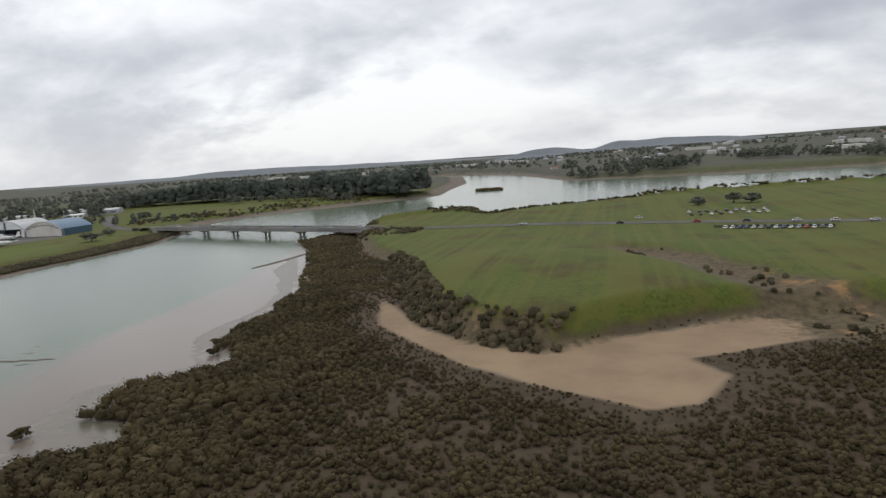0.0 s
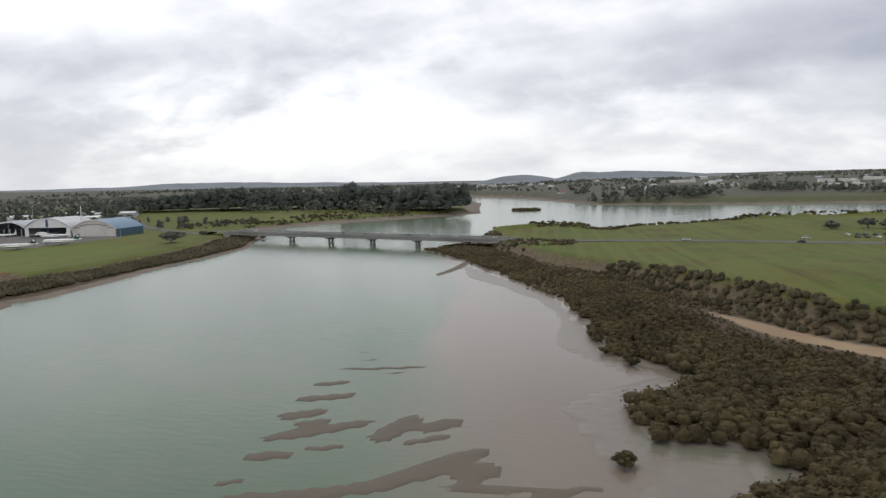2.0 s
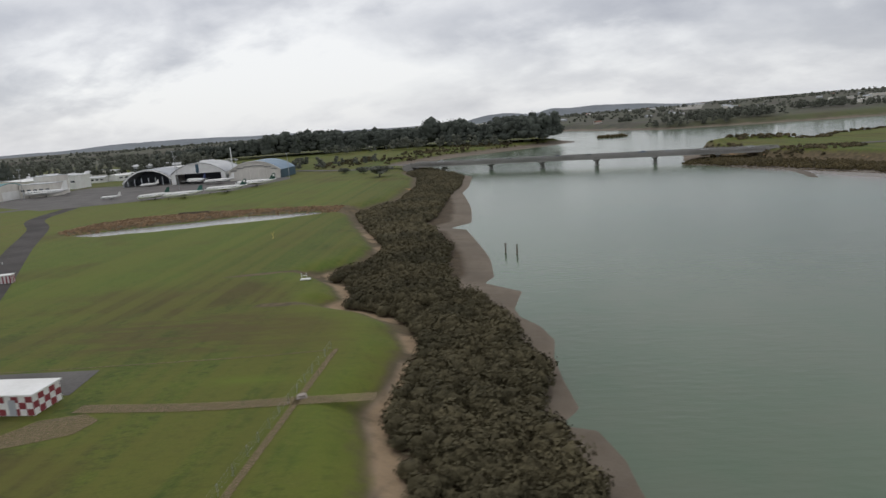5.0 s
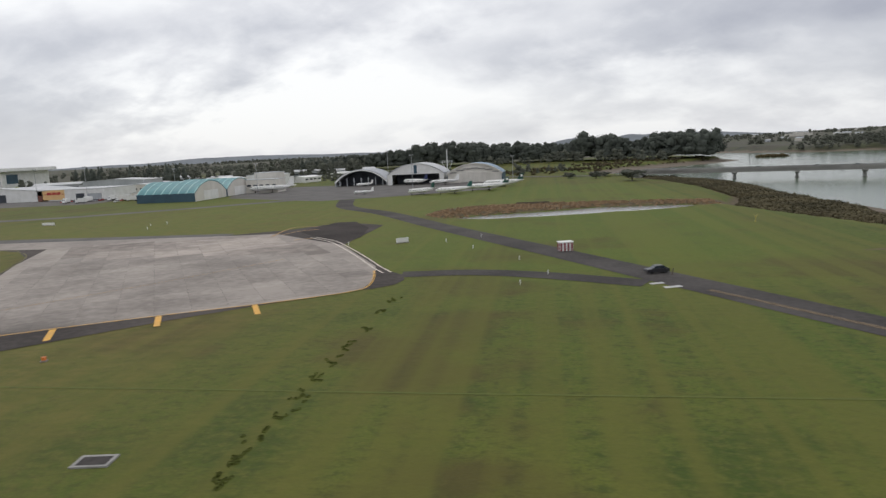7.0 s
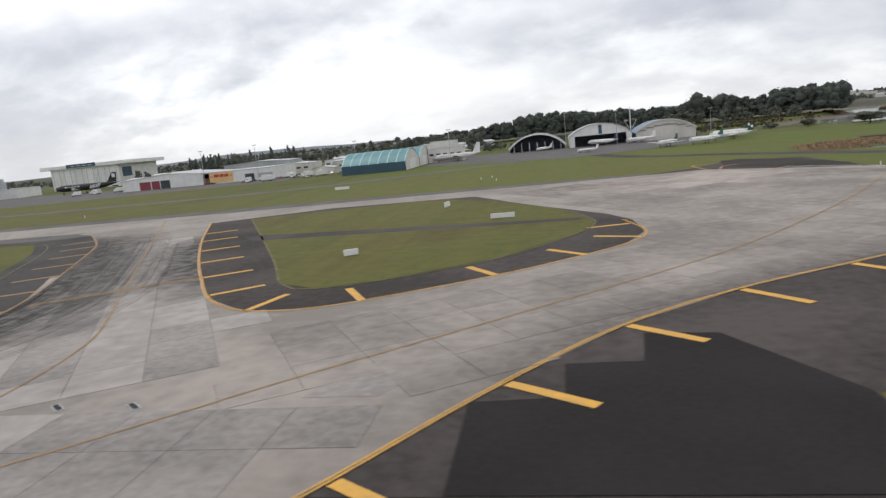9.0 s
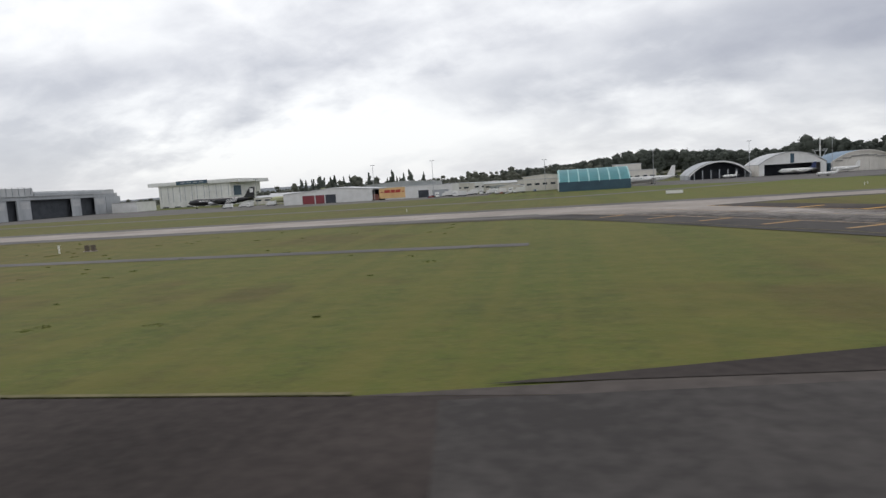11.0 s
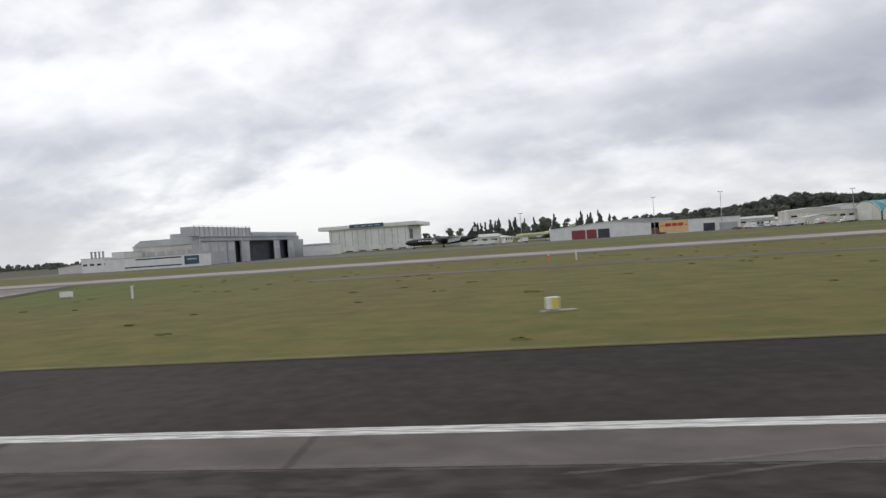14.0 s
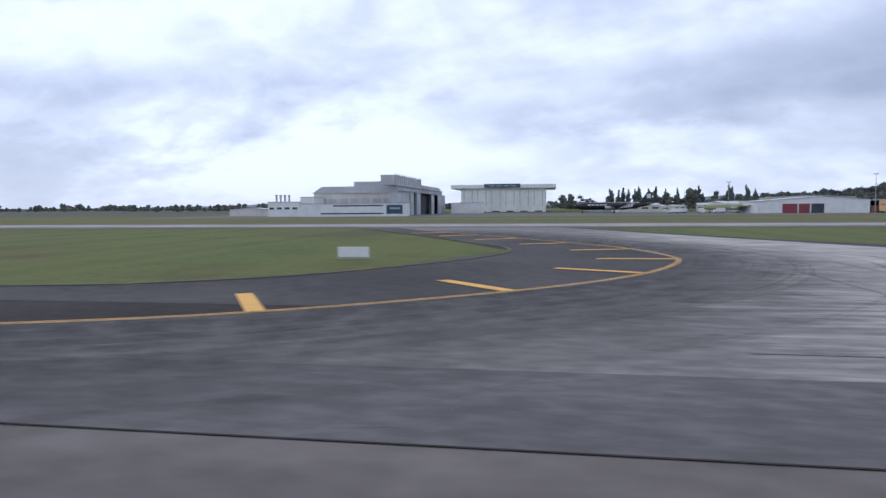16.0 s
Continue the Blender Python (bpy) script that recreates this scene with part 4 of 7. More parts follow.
for x0 in (-780.5, -789.4, -797.6, -806.2, -815, -829, -843.5, -852.4, -866, -881.5, -896, -905.5, -918):
    tagged(part("pavement_seam", ribbon([Vector((x0 - 0.6, 16.6, 0)), Vector((x0, 8, 0)), Vector((x0 + 0.5, -6, 0))], 0.09, 0.052), "asphalt"), "dark tarred seam across the runway", "seam", "", "structure")
tagged(part("pavement_seam", ribbon([Vector((-760 - 25 * k, 14.05, 0)) for k in range(8)], 0.40, 0.052), "palemark"), "pale worn seam along the runway", "seam", "", "structure")
# apron of the old hangars, taxi lane and the service road
sheet("apron", [(-640, 400), (-560, 345), (-520, 362), (-470, 395), (-455, 470), (-470, 500), (-640, 520), (-660, 450)], 0.03, "road", "asphalt apron before the old hangars", "apron")
sheet("freight_apron", [(-760, 250), (-700, 215), (-660, 202), (-700, 196), (-1500, 215), (-1500, 440), (-760, 440)], 0.012, "ground", "grass and service yard before the freight sheds", "grass")
sheet("freight_yard", [(-735, 395), (-1250, 330), (-1300, 640), (-735, 452)], 0.03, "road", "asphalt yard before the freight sheds and hangars", "apron")
lane = curve_line([(-1150, 300), (-900, 285), (-760, 282), (-690, 288), (-640, 315), (-600, 345), (-565, 375)], 8)
tagged(part("taxi_lane", ribbon(lane, 11, 0.025), "road"), "narrow grey taxi lane to the apron", "taxiway", "", "structure")
ROAD = [(-340, 20), (-356, 38), (-372, 56), (-390, 80), (-411, 113), (-438, 157), (-470, 208), (-502, 262), (-530, 300), (-545, 350)]
tagged(part("service_road", ribbon(curve_line(ROAD, 4), 8.5, 0.02), "asphaltworn"), "grey asphalt airfield perimeter road", "road", "", "structure")
tagged(part("service_road", ribbon(curve_line([(-466, 128), (-452, 129), (-438, 125), (-420, 116)], 3), 6.0, 0.028), "asphaltworn"), "asphalt branch of the perimeter road", "road", "", "structure")
tagged(part("road_stripe", ribbon(curve_line([(-351, 38), (-368, 57), (-384, 80)], 2), 0.5, 0.035), "whitemark"), "white line on the perimeter road", "road marking", "", "structure")


# ---- painted markings ----
def double_line(name, pts, label, mat="yellow", gap=0.14, w=0.145, z=0.105):
    ob = thing(name, 0, 0, 0, 0, label, "road marking", "painted markings", "structure")
    line = curve_line(pts, 2.5)
    part("line", ribbon(line, w, z, shift=-gap / 2 - w / 2 + 0.0), mat, ob)
    part("line", ribbon(line, w, z, shift=gap / 2 + w / 2), mat, ob)
    return line


BARS = {}


def side_bars(line, start, spacing, side, count, length=7.4, width=0.95, paint="yellow"):
    """Painted bars across the shoulder, square to a line."""
    d, want, made = 0.0, start, 0
    gaps = list(spacing) if isinstance(spacing, (list, tuple)) else [spacing] * count
    for a, b in zip(line, line[1:]):
        seg = (b - a).length
        while d + seg > want and made < count:
            p = a + (b - a) * ((want - d) / seg)
            turn = math.degrees(math.atan2(b.y - a.y, b.x - a.x)) + 90 * side
            if paint not in BARS:
                BARS[paint] = thing("shoulder_bar", p.x, p.y, 0.07, turn, ("bright" if paint == "yellow" else "worn") + " yellow painted bar across the taxiway shoulder", "road marking", "shoulder bars", "structure")
                part("paint", boxes((0.4, length, -width / 2, width / 2, -0.005, 0.012)), paint, BARS[paint])
            else:
                copy_thing(BARS[paint], place(p.x, p.y, 0.07, turn))
            want += gaps[min(made, len(gaps) - 1)]
            made += 1
        d += seg


outer_line = double_line("edge_line", OUTER, "double yellow line along the taxiway's outer edge")
side_bars(outer_line, 13.0, 15.0, -1, 9)
inner_line = double_line("edge_line", INNER, "double yellow line round the grass island")
side_bars(inner_line, 5.0, (13.5, 13.7, 14.2, 16.6, 13.6, 13.2, 14.4, 15.5, 15.5, 16.0, 15.0), -1, 12)
west_line = double_line("edge_line", WEST, "worn double yellow line along the taxiway's west edge", "oldyellow")
side_bars(west_line, 43.0, 14.1, 1, 11, paint="oldyellow")
west_b = double_line("edge_line", WEST_B, "double yellow line along the second exit's edge", "yellow")
side_bars(west_b, 44.4, 14.7, 1, 9)
double_line("centre_line", [(-690, 193), (-632, 90), (-620, 69), (-614, 57), (-611.5, 44), (-612.5, 33), (-620, 20), (-640, 10)], "worn yellow taxiway centre line", "oldyellow", 0.05, 0.10)
double_line("centre_line", [(-640, 8), (-620, 18), (-608, 26.5), (-599, 34), (-587, 45.7), (-570, 61), (-545, 85), (-520, 118), (-500, 150)], "worn yellow taxiway centre line", "oldyellow", 0.05, 0.10)
double_line("centre_line", [(-1010, 4), (-1002, 7), (-997, 9.5), (-993, 13), (-989, 18), (-985, 24.5), (-982, 33), (-981.6, 41), (-983, 50), (-992, 72), (-1030, 150)], "worn yellow taxiway centre line", "oldyellow", 0.05, 0.11)
for pts in ([(-522.4, 195), (-524.3, 210), (-523.6, 219.5), (-516, 219.5)], [(-520.5, 199), (-517.5, 208), (-512.5, 211)], [(-511.5, 185.5), (-506.5, 188)]):
    double_line("bay_line", pts, "worn yellow outline on the dark asphalt", "oldyellow", 0.05, 0.36)
double_line("edge_line", [(-507, 190), (-497.6, 180), (-491.2, 169.6), (-481.2, 151.6), (-473.3, 136.4), (-469.5, 130)], "pale double edge line along the concrete", "palekerb", 1.3, 0.42)
double_line("hold_line", [(-638, 76.5), (-628.5, 82.5), (-618.8, 88.5)], "yellow holding line across the taxiway", "oldyellow", 0.5, 0.35)

# rubber left by turning wheels, pale scuffs and the bleached rim of the grass
gen_marks = random.Random(2)


def skid_marks(line, count, lo, hi, span, mat, name, label, first=6):
    """Many overlapping faint arcs of rubber, as one mesh."""
    whole = bmesh.new()
    for k in range(count):
        off = lo + (hi - lo) * gen_marks.random() ** 1.6
        i0 = gen_marks.randrange(first, max(first + 1, len(line) - span - 2))
        one = ribbon(line[i0 : i0 + gen_marks.randrange(span // 2, span)], gen_marks.choice((0.12, 0.2, 0.35, 0.6)), 0.077 + 0.0002 * k, shift=-off)
        me = bpy.data.meshes.new("arc")
        one.to_mesh(me)
        one.free()
        whole.from_mesh(me)
        bpy.data.meshes.remove(me)
    tagged(part(name, whole, mat), label, "tyre mark", "", "stuff")


tagged(part("west_shoulder", ribbon(west_line, 13.0, 0.05, shift=6.9), "asphaltworn"), "worn grey asphalt shoulder of the exit", "taxiway", "", "structure")
def rubber_bend(line, wide, label, mat="bendfilm"):
    """A film of tyre rubber beside a bend, dense at the line and thinning out across it."""
    bm = bmesh.new()
    lay = bm.verts.layers.float.new("film")
    rows = []
    for i, p in enumerate(line):
        d = (line[min(i + 1, len(line) - 1)] - line[max(i - 1, 0)]).normalized()
        n = Vector((d.y, -d.x, 0))
        ends = min(1.0, i / 8.0, (len(line) - 1 - i) / 10.0)
        row = []
        for k in range(11):
            q = p + n * (0.25 + wide * k / 10)
            v = bm.verts.new((q.x, q.y, 0.074))
            v[lay] = ends * (1 - k / 10) ** 0.85
            row.append(v)
        rows.append(row)
    for a, b in zip(rows, rows[1:]):
        for k in range(10):
            bm.faces.new((a[k], a[k + 1], b[k + 1], b[k]))
    bmesh.ops.recalc_face_normals(bm, faces=bm.faces)
    if sum(f.normal.z for f in bm.faces) < 0:
        bmesh.ops.reverse_faces(bm, faces=bm.faces)
    tagged(part("rubber_film", bm, mat), label, "tyre mark", "", "structure")


rubber_bend(west_line, 17.0, "thin dark film of tyre rubber round the bend")
rubber_bend(list(reversed(outer_line[4:44])), 7.0, "dark grime on the concrete along the outer line", "grime")
rubber_bend(list(reversed(inner_line[30:62])), 9.0, "dark film of tyre rubber round the island's tip")
rubber_bend(west_b, 16.0, "thin dark film of tyre rubber on the second bend")
skid_marks(west_line, 130, 0.2, 18, 30, "tyremark", "tyre_marks", "curved dark tyre marks on the runway exit")
skid_marks(west_b, 60, 0.6, 16, 24, "tyremark", "tyre_marks", "curved dark tyre marks on the second exit")
skid_marks(west_b, 26, 1.0, 10, 22, "palemark", "scuff_marks", "pale curved scuffs on the second exit")
for k, arc in enumerate(([(-794.4, 17.0), (-793.4, 14.7), (-793.1, 11.7), (-793.4, 8)], [(-793.2, 16.9), (-792.3, 15.2), (-791.9, 12.5), (-792, 8)], [(-835.6, 17), (-836.4, 15.6), (-838.4, 14.5)],
                         [(-861.5, 13.5), (-859.5, 14.4), (-857.8, 14.8), (-856.2, 14.3), (-854, 13.6)], [(-872, 12.7), (-866, 13.1), (-861.5, 12.6), (-859, 11.2)], [(-870, 13.9), (-864, 13.8), (-860, 12.9), (-857.6, 11.2)],
                         [(-890, 13.4), (-886, 14.3), (-883, 14.9), (-880, 14.5), (-876, 13.6)], [(-889, 12.6), (-885, 13.8), (-882, 14.3), (-878, 13.6)], [(-818, 9), (-815.5, 11), (-814.6, 12.5)],
                         [(-1018, 16), (-1020.4, 14.6), (-1021, 12), (-1023.5, 11.2)])):
    tagged(part("tyre_mark", ribbon(curve_line(arc, 0.6), 0.16, 0.066 + 0.0006 * k), "palemark"), "pale curved wheel scuff on the runway", "tyre mark", "tyre marks", "structure")
M["drygrass"] = material("bleached_grass_rim", (0.17, 0.145, 0.07), (0.10, 0.095, 0.035), 0.4, 0.95, 0.2, space="World", fine=2)
for rim in (EXIT_B[1:7], EXIT_B[7:13], EXIT_A[20:27], [*GRASS_ISLE, GRASS_ISLE[0]], [(-706, 29.2), (-800, 29.2), (-918, 29.2)]):
    tagged(part("grass_rim", ribbon(curve_line(rim, 2.5), 0.4, 0.10), "drygrass"), "bleached grass rim along the pavement", "grass", "", "structure")

# ---- concrete slabs of the exit ----
def lay_slabs():
    """Square panels of the first exit in three fields: along the runway, along the lanes to the west, and along the outer edge."""
    near = [(-655, 21.5), (-643, 33), (-639, 40.2), (-575, 40.2), (-582, 29), (-587, 21.5)]
    west = [(-637.5, 40.6), (-597.6, 40.6), (-594.5, 65), (-602, 66), (-610, 73), (-619, 87), (-629, 104), (-650, 142), (-672, 134), (-656, 106), (-643, 82), (-637.5, 71), (-636.5, 60), (-638, 48)]
    east = [(-596.5, 40.6), (-574.5, 40.6), *OUTER[2:-1], (-474, 138), (-492, 172), (-524, 200), (-585, 185), (-556, 116), (-554, 101), (-558, 91), (-572, 78), (-586, 69), (-594, 65.5)]
    fields = ((near, -602.6, 34.1, 0.0, 3.0, 60, lambda i, j, x, y: x > -601 or y < 30, "slab"),
              (west, -613.5, 44.8, -58.85, 3.0, 95, lambda i, j, x, y: (j == 0 and y > 46) or (j == 2 and 44 < y < 62), "slab"),
              (east, -560, 80, math.degrees(math.atan2(8.2, 13.0)), 4.2, 190, lambda i, j, x, y: False, "slabeast"))
    for region, x0, y0, turn, rim, most, dark, paving in fields:
        road = thing("slab_paving", x0, y0, 0, turn, "worn square concrete paving slabs of the taxiway", "paving", "taxiway paving", "structure")
        c, s = math.cos(radians(turn)), math.sin(radians(turn))
        cells = []
        for i in range(-24, 25):
            for j in range(-14, 23):
                u, v = (i + 0.5) * 5.9, (j + 0.5) * 5.9
                cells.append((u, v, x0 + u * c - v * s, y0 + u * s + v * c, i, j))
        arr = np.array(cells)
        d = inside(region, arr[:, 2], arr[:, 3])
        keep = arr[d > rim - 0.9]
        keep = keep[np.argsort(keep[:, 3])]
        keep, rest = keep[:most], keep[most:]
        firsts = {}
        q = np.array([(-2.96, -2.96), (2.96, -2.96), (2.96, 2.96), (-2.96, 2.96)])
        both = np.concatenate([keep, rest])
        ux, vy = both[:, 0][:, None] + q[:, 0], both[:, 1][:, None] + q[:, 1]
        v = np.stack([x0 + ux * c - vy * s, y0 + ux * s + vy * c, np.full(ux.shape, 0.052)], -1).reshape(-1, 3)
        raw_mesh("joint_filler", v, np.arange(len(v)).reshape(-1, 4), "joint", label="dark tar filling the joints between slabs", kind="stuff", category="paving")
        if len(rest):
            q = np.array([(-2.925, -2.925), (2.925, -2.925), (2.925, 2.925), (-2.925, 2.925)])
            ux, vy = rest[:, 0][:, None] + q[:, 0], rest[:, 1][:, None] + q[:, 1]
            v = np.stack([x0 + ux * c - vy * s, y0 + ux * s + vy * c, np.full(ux.shape, 0.068)], -1).reshape(-1, 3)
            raw_mesh("slab_field", v, np.arange(len(v)).reshape(-1, 4), "slabfar", label="far concrete paving slabs of the taxiway", kind="stuff", category="paving")
        for u, v, x, y, i, j in keep:
            mat = "concretedark" if dark(int(i), int(j), x, y) else paving
            if mat not in firsts:
                bm = bmesh.new()
                box(bm, -2.925, 2.925, -2.925, 2.925, -0.03, 0.02)
                ob = firsts[mat] = part("slab", bm, mat, road)
            else:
                ob = new("slab", firsts[mat].data)
                ob.parent = road
            ob.location = (u * S, v * S, 0.05 * S)
    for x0, y0 in ((-604.2, 41.2), (-597.8, 41.0)):
        pit = thing("drain_slot", x0, y0, 0.06, -40, "dark steel drain slot in the concrete", "drain cover", "drain slots")
        part("grate", boxes((-0.8, 0.8, -0.3, 0.3, -0.03, 0.03)), "greyclad", pit)
        part("slot", boxes((-0.72, 0.72, -0.2, 0.2, 0.031, 0.036)), "rubber", pit)


# ---- foliage ----
def tufts(centres, radii, n, size, gen, flat=0.55):
    """Leaf clumps: n small triangles spread over the upper shell of each ellipsoid, facing outwards with some scatter."""
    c, r = np.asarray(centres, float), np.asarray(radii, float)
    k = len(c)
    d = gen.normal(size=(k, n, 3))
    d[..., 2] = np.abs(d[..., 2]) * (1 - flat) + d[..., 2] * flat * 0.6 + 0.12
    d /= np.linalg.norm(d, axis=-1, keepdims=True)
    lump = 1 + 0.20 * np.sin(d[..., 0] * 5 + gen.random((k, 1)) * 9) * np.cos(d[..., 1] * 4 + gen.random((k, 1)) * 9)
    q = c[:, None] + d * r[:, None] * (lump * gen.uniform(0.72, 1.05, (k, n)))[..., None]
    nrm = d + gen.normal(scale=0.24, size=d.shape)
    nrm /= np.linalg.norm(nrm, axis=-1, keepdims=True)
    a = np.cross(nrm, gen.normal(size=d.shape))
    a /= np.linalg.norm(a, axis=-1, keepdims=True) + 1e-9
    b = np.cross(nrm, a)
    sz = (np.asarray(size, float).reshape(-1, 1) if np.ndim(size) else size) * gen.uniform(0.6, 1.3, (k, n))
    sz = sz[..., None]
    v = np.stack([q + a * sz, q - a * sz * 0.5 + b * sz * 0.87, q - a * sz * 0.5 - b * sz * 0.87], 2)
    return v.reshape(-1, 3), np.arange(k * n * 3).reshape(-1, 3)


def domes(centres, radii, gen, rings=3, segs=7, low=1.9, lump=0.20):
    """Rounded leafy masses: lumpy caps of a few facets, open below."""
    c, r = np.asarray(centres, float), np.asarray(radii, float)
    k = len(c)
    th = np.concatenate([[0.0], np.repeat(low * (np.arange(rings) + 1) / rings, segs)])
    ph = np.concatenate([[0.0], (np.tile(np.arange(segs), rings) + 0.5 * np.repeat(np.arange(rings), segs)) * 2 * np.pi / segs])
    d = np.stack([np.sin(th) * np.cos(ph), np.sin(th) * np.sin(ph), np.cos(th)], -1)
    n = len(d)
    spin = gen.uniform(0, 6.28, k)
    cs, sn = np.cos(spin)[:, None], np.sin(spin)[:, None]
    dd = np.stack([d[:, 0] * cs - d[:, 1] * sn, d[:, 0] * sn + d[:, 1] * cs, np.broadcast_to(d[:, 2], (k, n))], -1)
    v = c[:, None] + dd * r[:, None] * (1 + lump * gen.normal(size=(k, n)).clip(-1.6, 1.6))[..., None] * 0.93
    f = [(0, 1 + j, 1 + (j + 1) % segs) for j in range(segs)]
    for i in range(rings - 1):
        a, b = 1 + i * segs, 1 + (i + 1) * segs
        for j in range(segs):
            q = (j + 1) % segs
            f += [(a + j, b + j, a + q), (a + q, b + j, b + q)]
    f = np.array(f)
    return v.reshape(-1, 3), (f[None] + (np.arange(k) * n)[:, None, None]).reshape(-1, 3)


def join(sets):
    vs, fs, o = [], [], 0
    for v, f in sets:
        vs.append(v)
        fs.append(f + o)
        o += len(v)
    return np.concatenate(vs), np.concatenate(fs)


def build_mangroves():
    gen = np.random.default_rng(11)
    sets = []
    # the wide stand on the far bank of the creek
    n = 150000
    x, y = gen.uniform(-205, 120, n), gen.uniform(36, 430, n)
    h, z = height_at(x, y)
    land = inside(RIGHT, x, y) + creek_noise(x, y) * 6.3
    ur = inside(UP_RIGHT, x, y) + creek_noise(x, y) * 3.6
    gap = rough(x, y, 13, 3)
    bare = z["sand"] + 0.62 * smoothstep(0.0, 0.2, rough(x + 300, y, 45, 3)) * smoothstep(30, 75, x)
    edge = smoothstep(0.5, 9, land)
    keep = (land > 0.8) & (ur < 1.0) & (bare < 0.35) & (gen.random(n) < 0.64 * np.clip(0.85 + 2.0 * gap, 0.4, 1.0) * (0.45 + 0.55 * edge))
    near_sand = smoothstep(16, 2, -inside(SAND, x, y))
    keep &= gen.random(n) > near_sand * 0.5
    x, y, h, land, ns = x[keep], y[keep], h[keep], land[keep], near_sand[keep]
    big = smoothstep(46, 8, land) * 0.65 + 0.55
    big = big * np.clip(1 - 0.5 * ns, 0.35, 1) * (1 + 0.6 * rough(x, y, 22, 2))
    r = gen.uniform(0.65, 1.75, len(x)) * big * np.where(y > 230, 0.62, 1.0)
    near = y < 230
    for m, cnt in ((near, 56), (~near, 9)):
        at, rad = np.stack([x[m], y[m], h[m] + r[m] * 0.50], -1), np.stack([r[m], r[m], r[m] * 0.95], -1)
        sets.append(domes(at, rad * (0.74 if cnt > 40 else 0.84), gen, 2, 7 if cnt > 40 else 5))
        sets.append(tufts(at, rad * 1.04, cnt, 0.20 * np.maximum(r[m], 0.6) / 1.4 * (1.1 if cnt > 40 else 1.7), gen))
    v, f = join(sets)
    raw_mesh("mangrove_stand", v, f, "mangrove", label="dense olive-brown mangrove bushes on the mud", kind="stuff", category="mangrove").data.shade_smooth()
    # the belt along the airfield's shore
    n = 52000
    x, y = gen.uniform(-385, -290, n), gen.uniform(20, 520, n)
    h, z = height_at(x, y)
    land = inside(LEFT, x, y) + creek_noise(x, y) * 3.2
    ul = inside(UP_LEFT, x, y) + creek_noise(x, y) * 0.9
    keep = (inside(BELT, x, y) + 2.5 * rough(x, y, 9, 2) > 1.0) & (land > 1.0) & (ul < -1.0) & (gen.random(n) < 0.46)
    x, y, h, ul = x[keep], y[keep], h[keep], ul[keep]
    r = gen.uniform(1.1, 2.2, len(x)) * (1 + 0.5 * rough(x, y, 16, 2)) * (0.75 + 0.25 * smoothstep(0, -8, ul)) * np.where(y > 200, 0.72, 1.0)
    sets = []
    near = y < 190
    for m, cnt in ((near, 150), (~near, 30)):
        at, rad = np.stack([x[m], y[m], h[m] + r[m] * 0.55], -1), np.stack([r[m], r[m], r[m]], -1)
        sets.append(domes(at, rad * (0.72 if cnt > 40 else 0.86), gen, 2, 7 if cnt > 40 else 6))
        sets.append(tufts(at, rad * 1.04, cnt, 0.19 * r[m] / 1.4 * (1.0 if cnt > 40 else 1.6), gen))
    v, f = join(sets)
    raw_mesh("mangrove_belt", v, f, "greenmangrove", label="low belt of dark olive-green mangroves along the shore", kind="stuff", category="mangrove").data.shade_smooth()
    # rough scrub on the bluff, the gully, the north shore, the islet and the bridge's ends
    n = 110000
    x, y = gen.uniform(-185, 300, n), gen.uniform(140, 740, n)
    h, z = height_at(x, y)
    ur = inside(UP_RIGHT, x, y) + creek_noise(x, y) * 3.6
    bluff = (np.abs(ur - 3.2) < 5.0) & (x < 7 - 13 * gen.random(n) ** 2) & (y < 300) & (((x + 22) / 3.2) ** 2 + ((y - 172) / 7) ** 2 > 1)
    gully = (gully_share(x, y) > 0.45) & (rough(x, y, 12, 2) > 0.02)
    shore = (ur > -3) & (ur < 13 + 18 * rough(x, y, 40, 2)) & (y > 440) & (rough(x, y, 34, 3) > -0.10)
    end = (((x + 140) / 42) ** 2 + ((y - 392) / 20) ** 2 < 1) & (rough(x, y, 10, 2) > -0.05)
    p = bluff * 0.95 + gully * 0.10 + shore * 0.36 + end * 0.35
    keep = gen.random(n) < p
    x, y, h = x[keep], y[keep], h[keep]
    s = shore[keep] * 1.0
    r = gen.uniform(0.8, 1.7, len(x)) * (1 + s * 0.35) * np.where(bluff[keep], gen.uniform(0.65, 1.2, len(x)), 0.8)
    at, rad = np.stack([x, y, h + r * 0.40], -1), np.stack([r, r, r * 0.9], -1)
    v, f = join([domes(at, rad, gen, 2, 7), tufts(at, rad * 1.04, 16, 0.22 * r / 1.3, gen)])
    raw_mesh("bank_scrub", v, f, "scrub", label="brown and dark green scrub on the banks", kind="stuff", category="scrub").data.shade_smooth()
    k = 140
    a, q = gen.uniform(0, 6.28, k), np.sqrt(gen.random(k))
    x, y = -150 + 19 * q * np.cos(a), 898 + 7 * q * np.sin(a)
    r = gen.uniform(1.4, 2.8, k)
    at, rad = np.stack([x, y, np.full(k, -3.0)], -1), np.stack([r, r, r * 1.1], -1)
    v, f = join([domes(at, rad, gen), tufts(at, rad, 20, 0.5, gen)])
    raw_mesh("islet_scrub", v, f, "mangrove", label="dark scrub covering a small islet", kind="stuff", category="scrub")


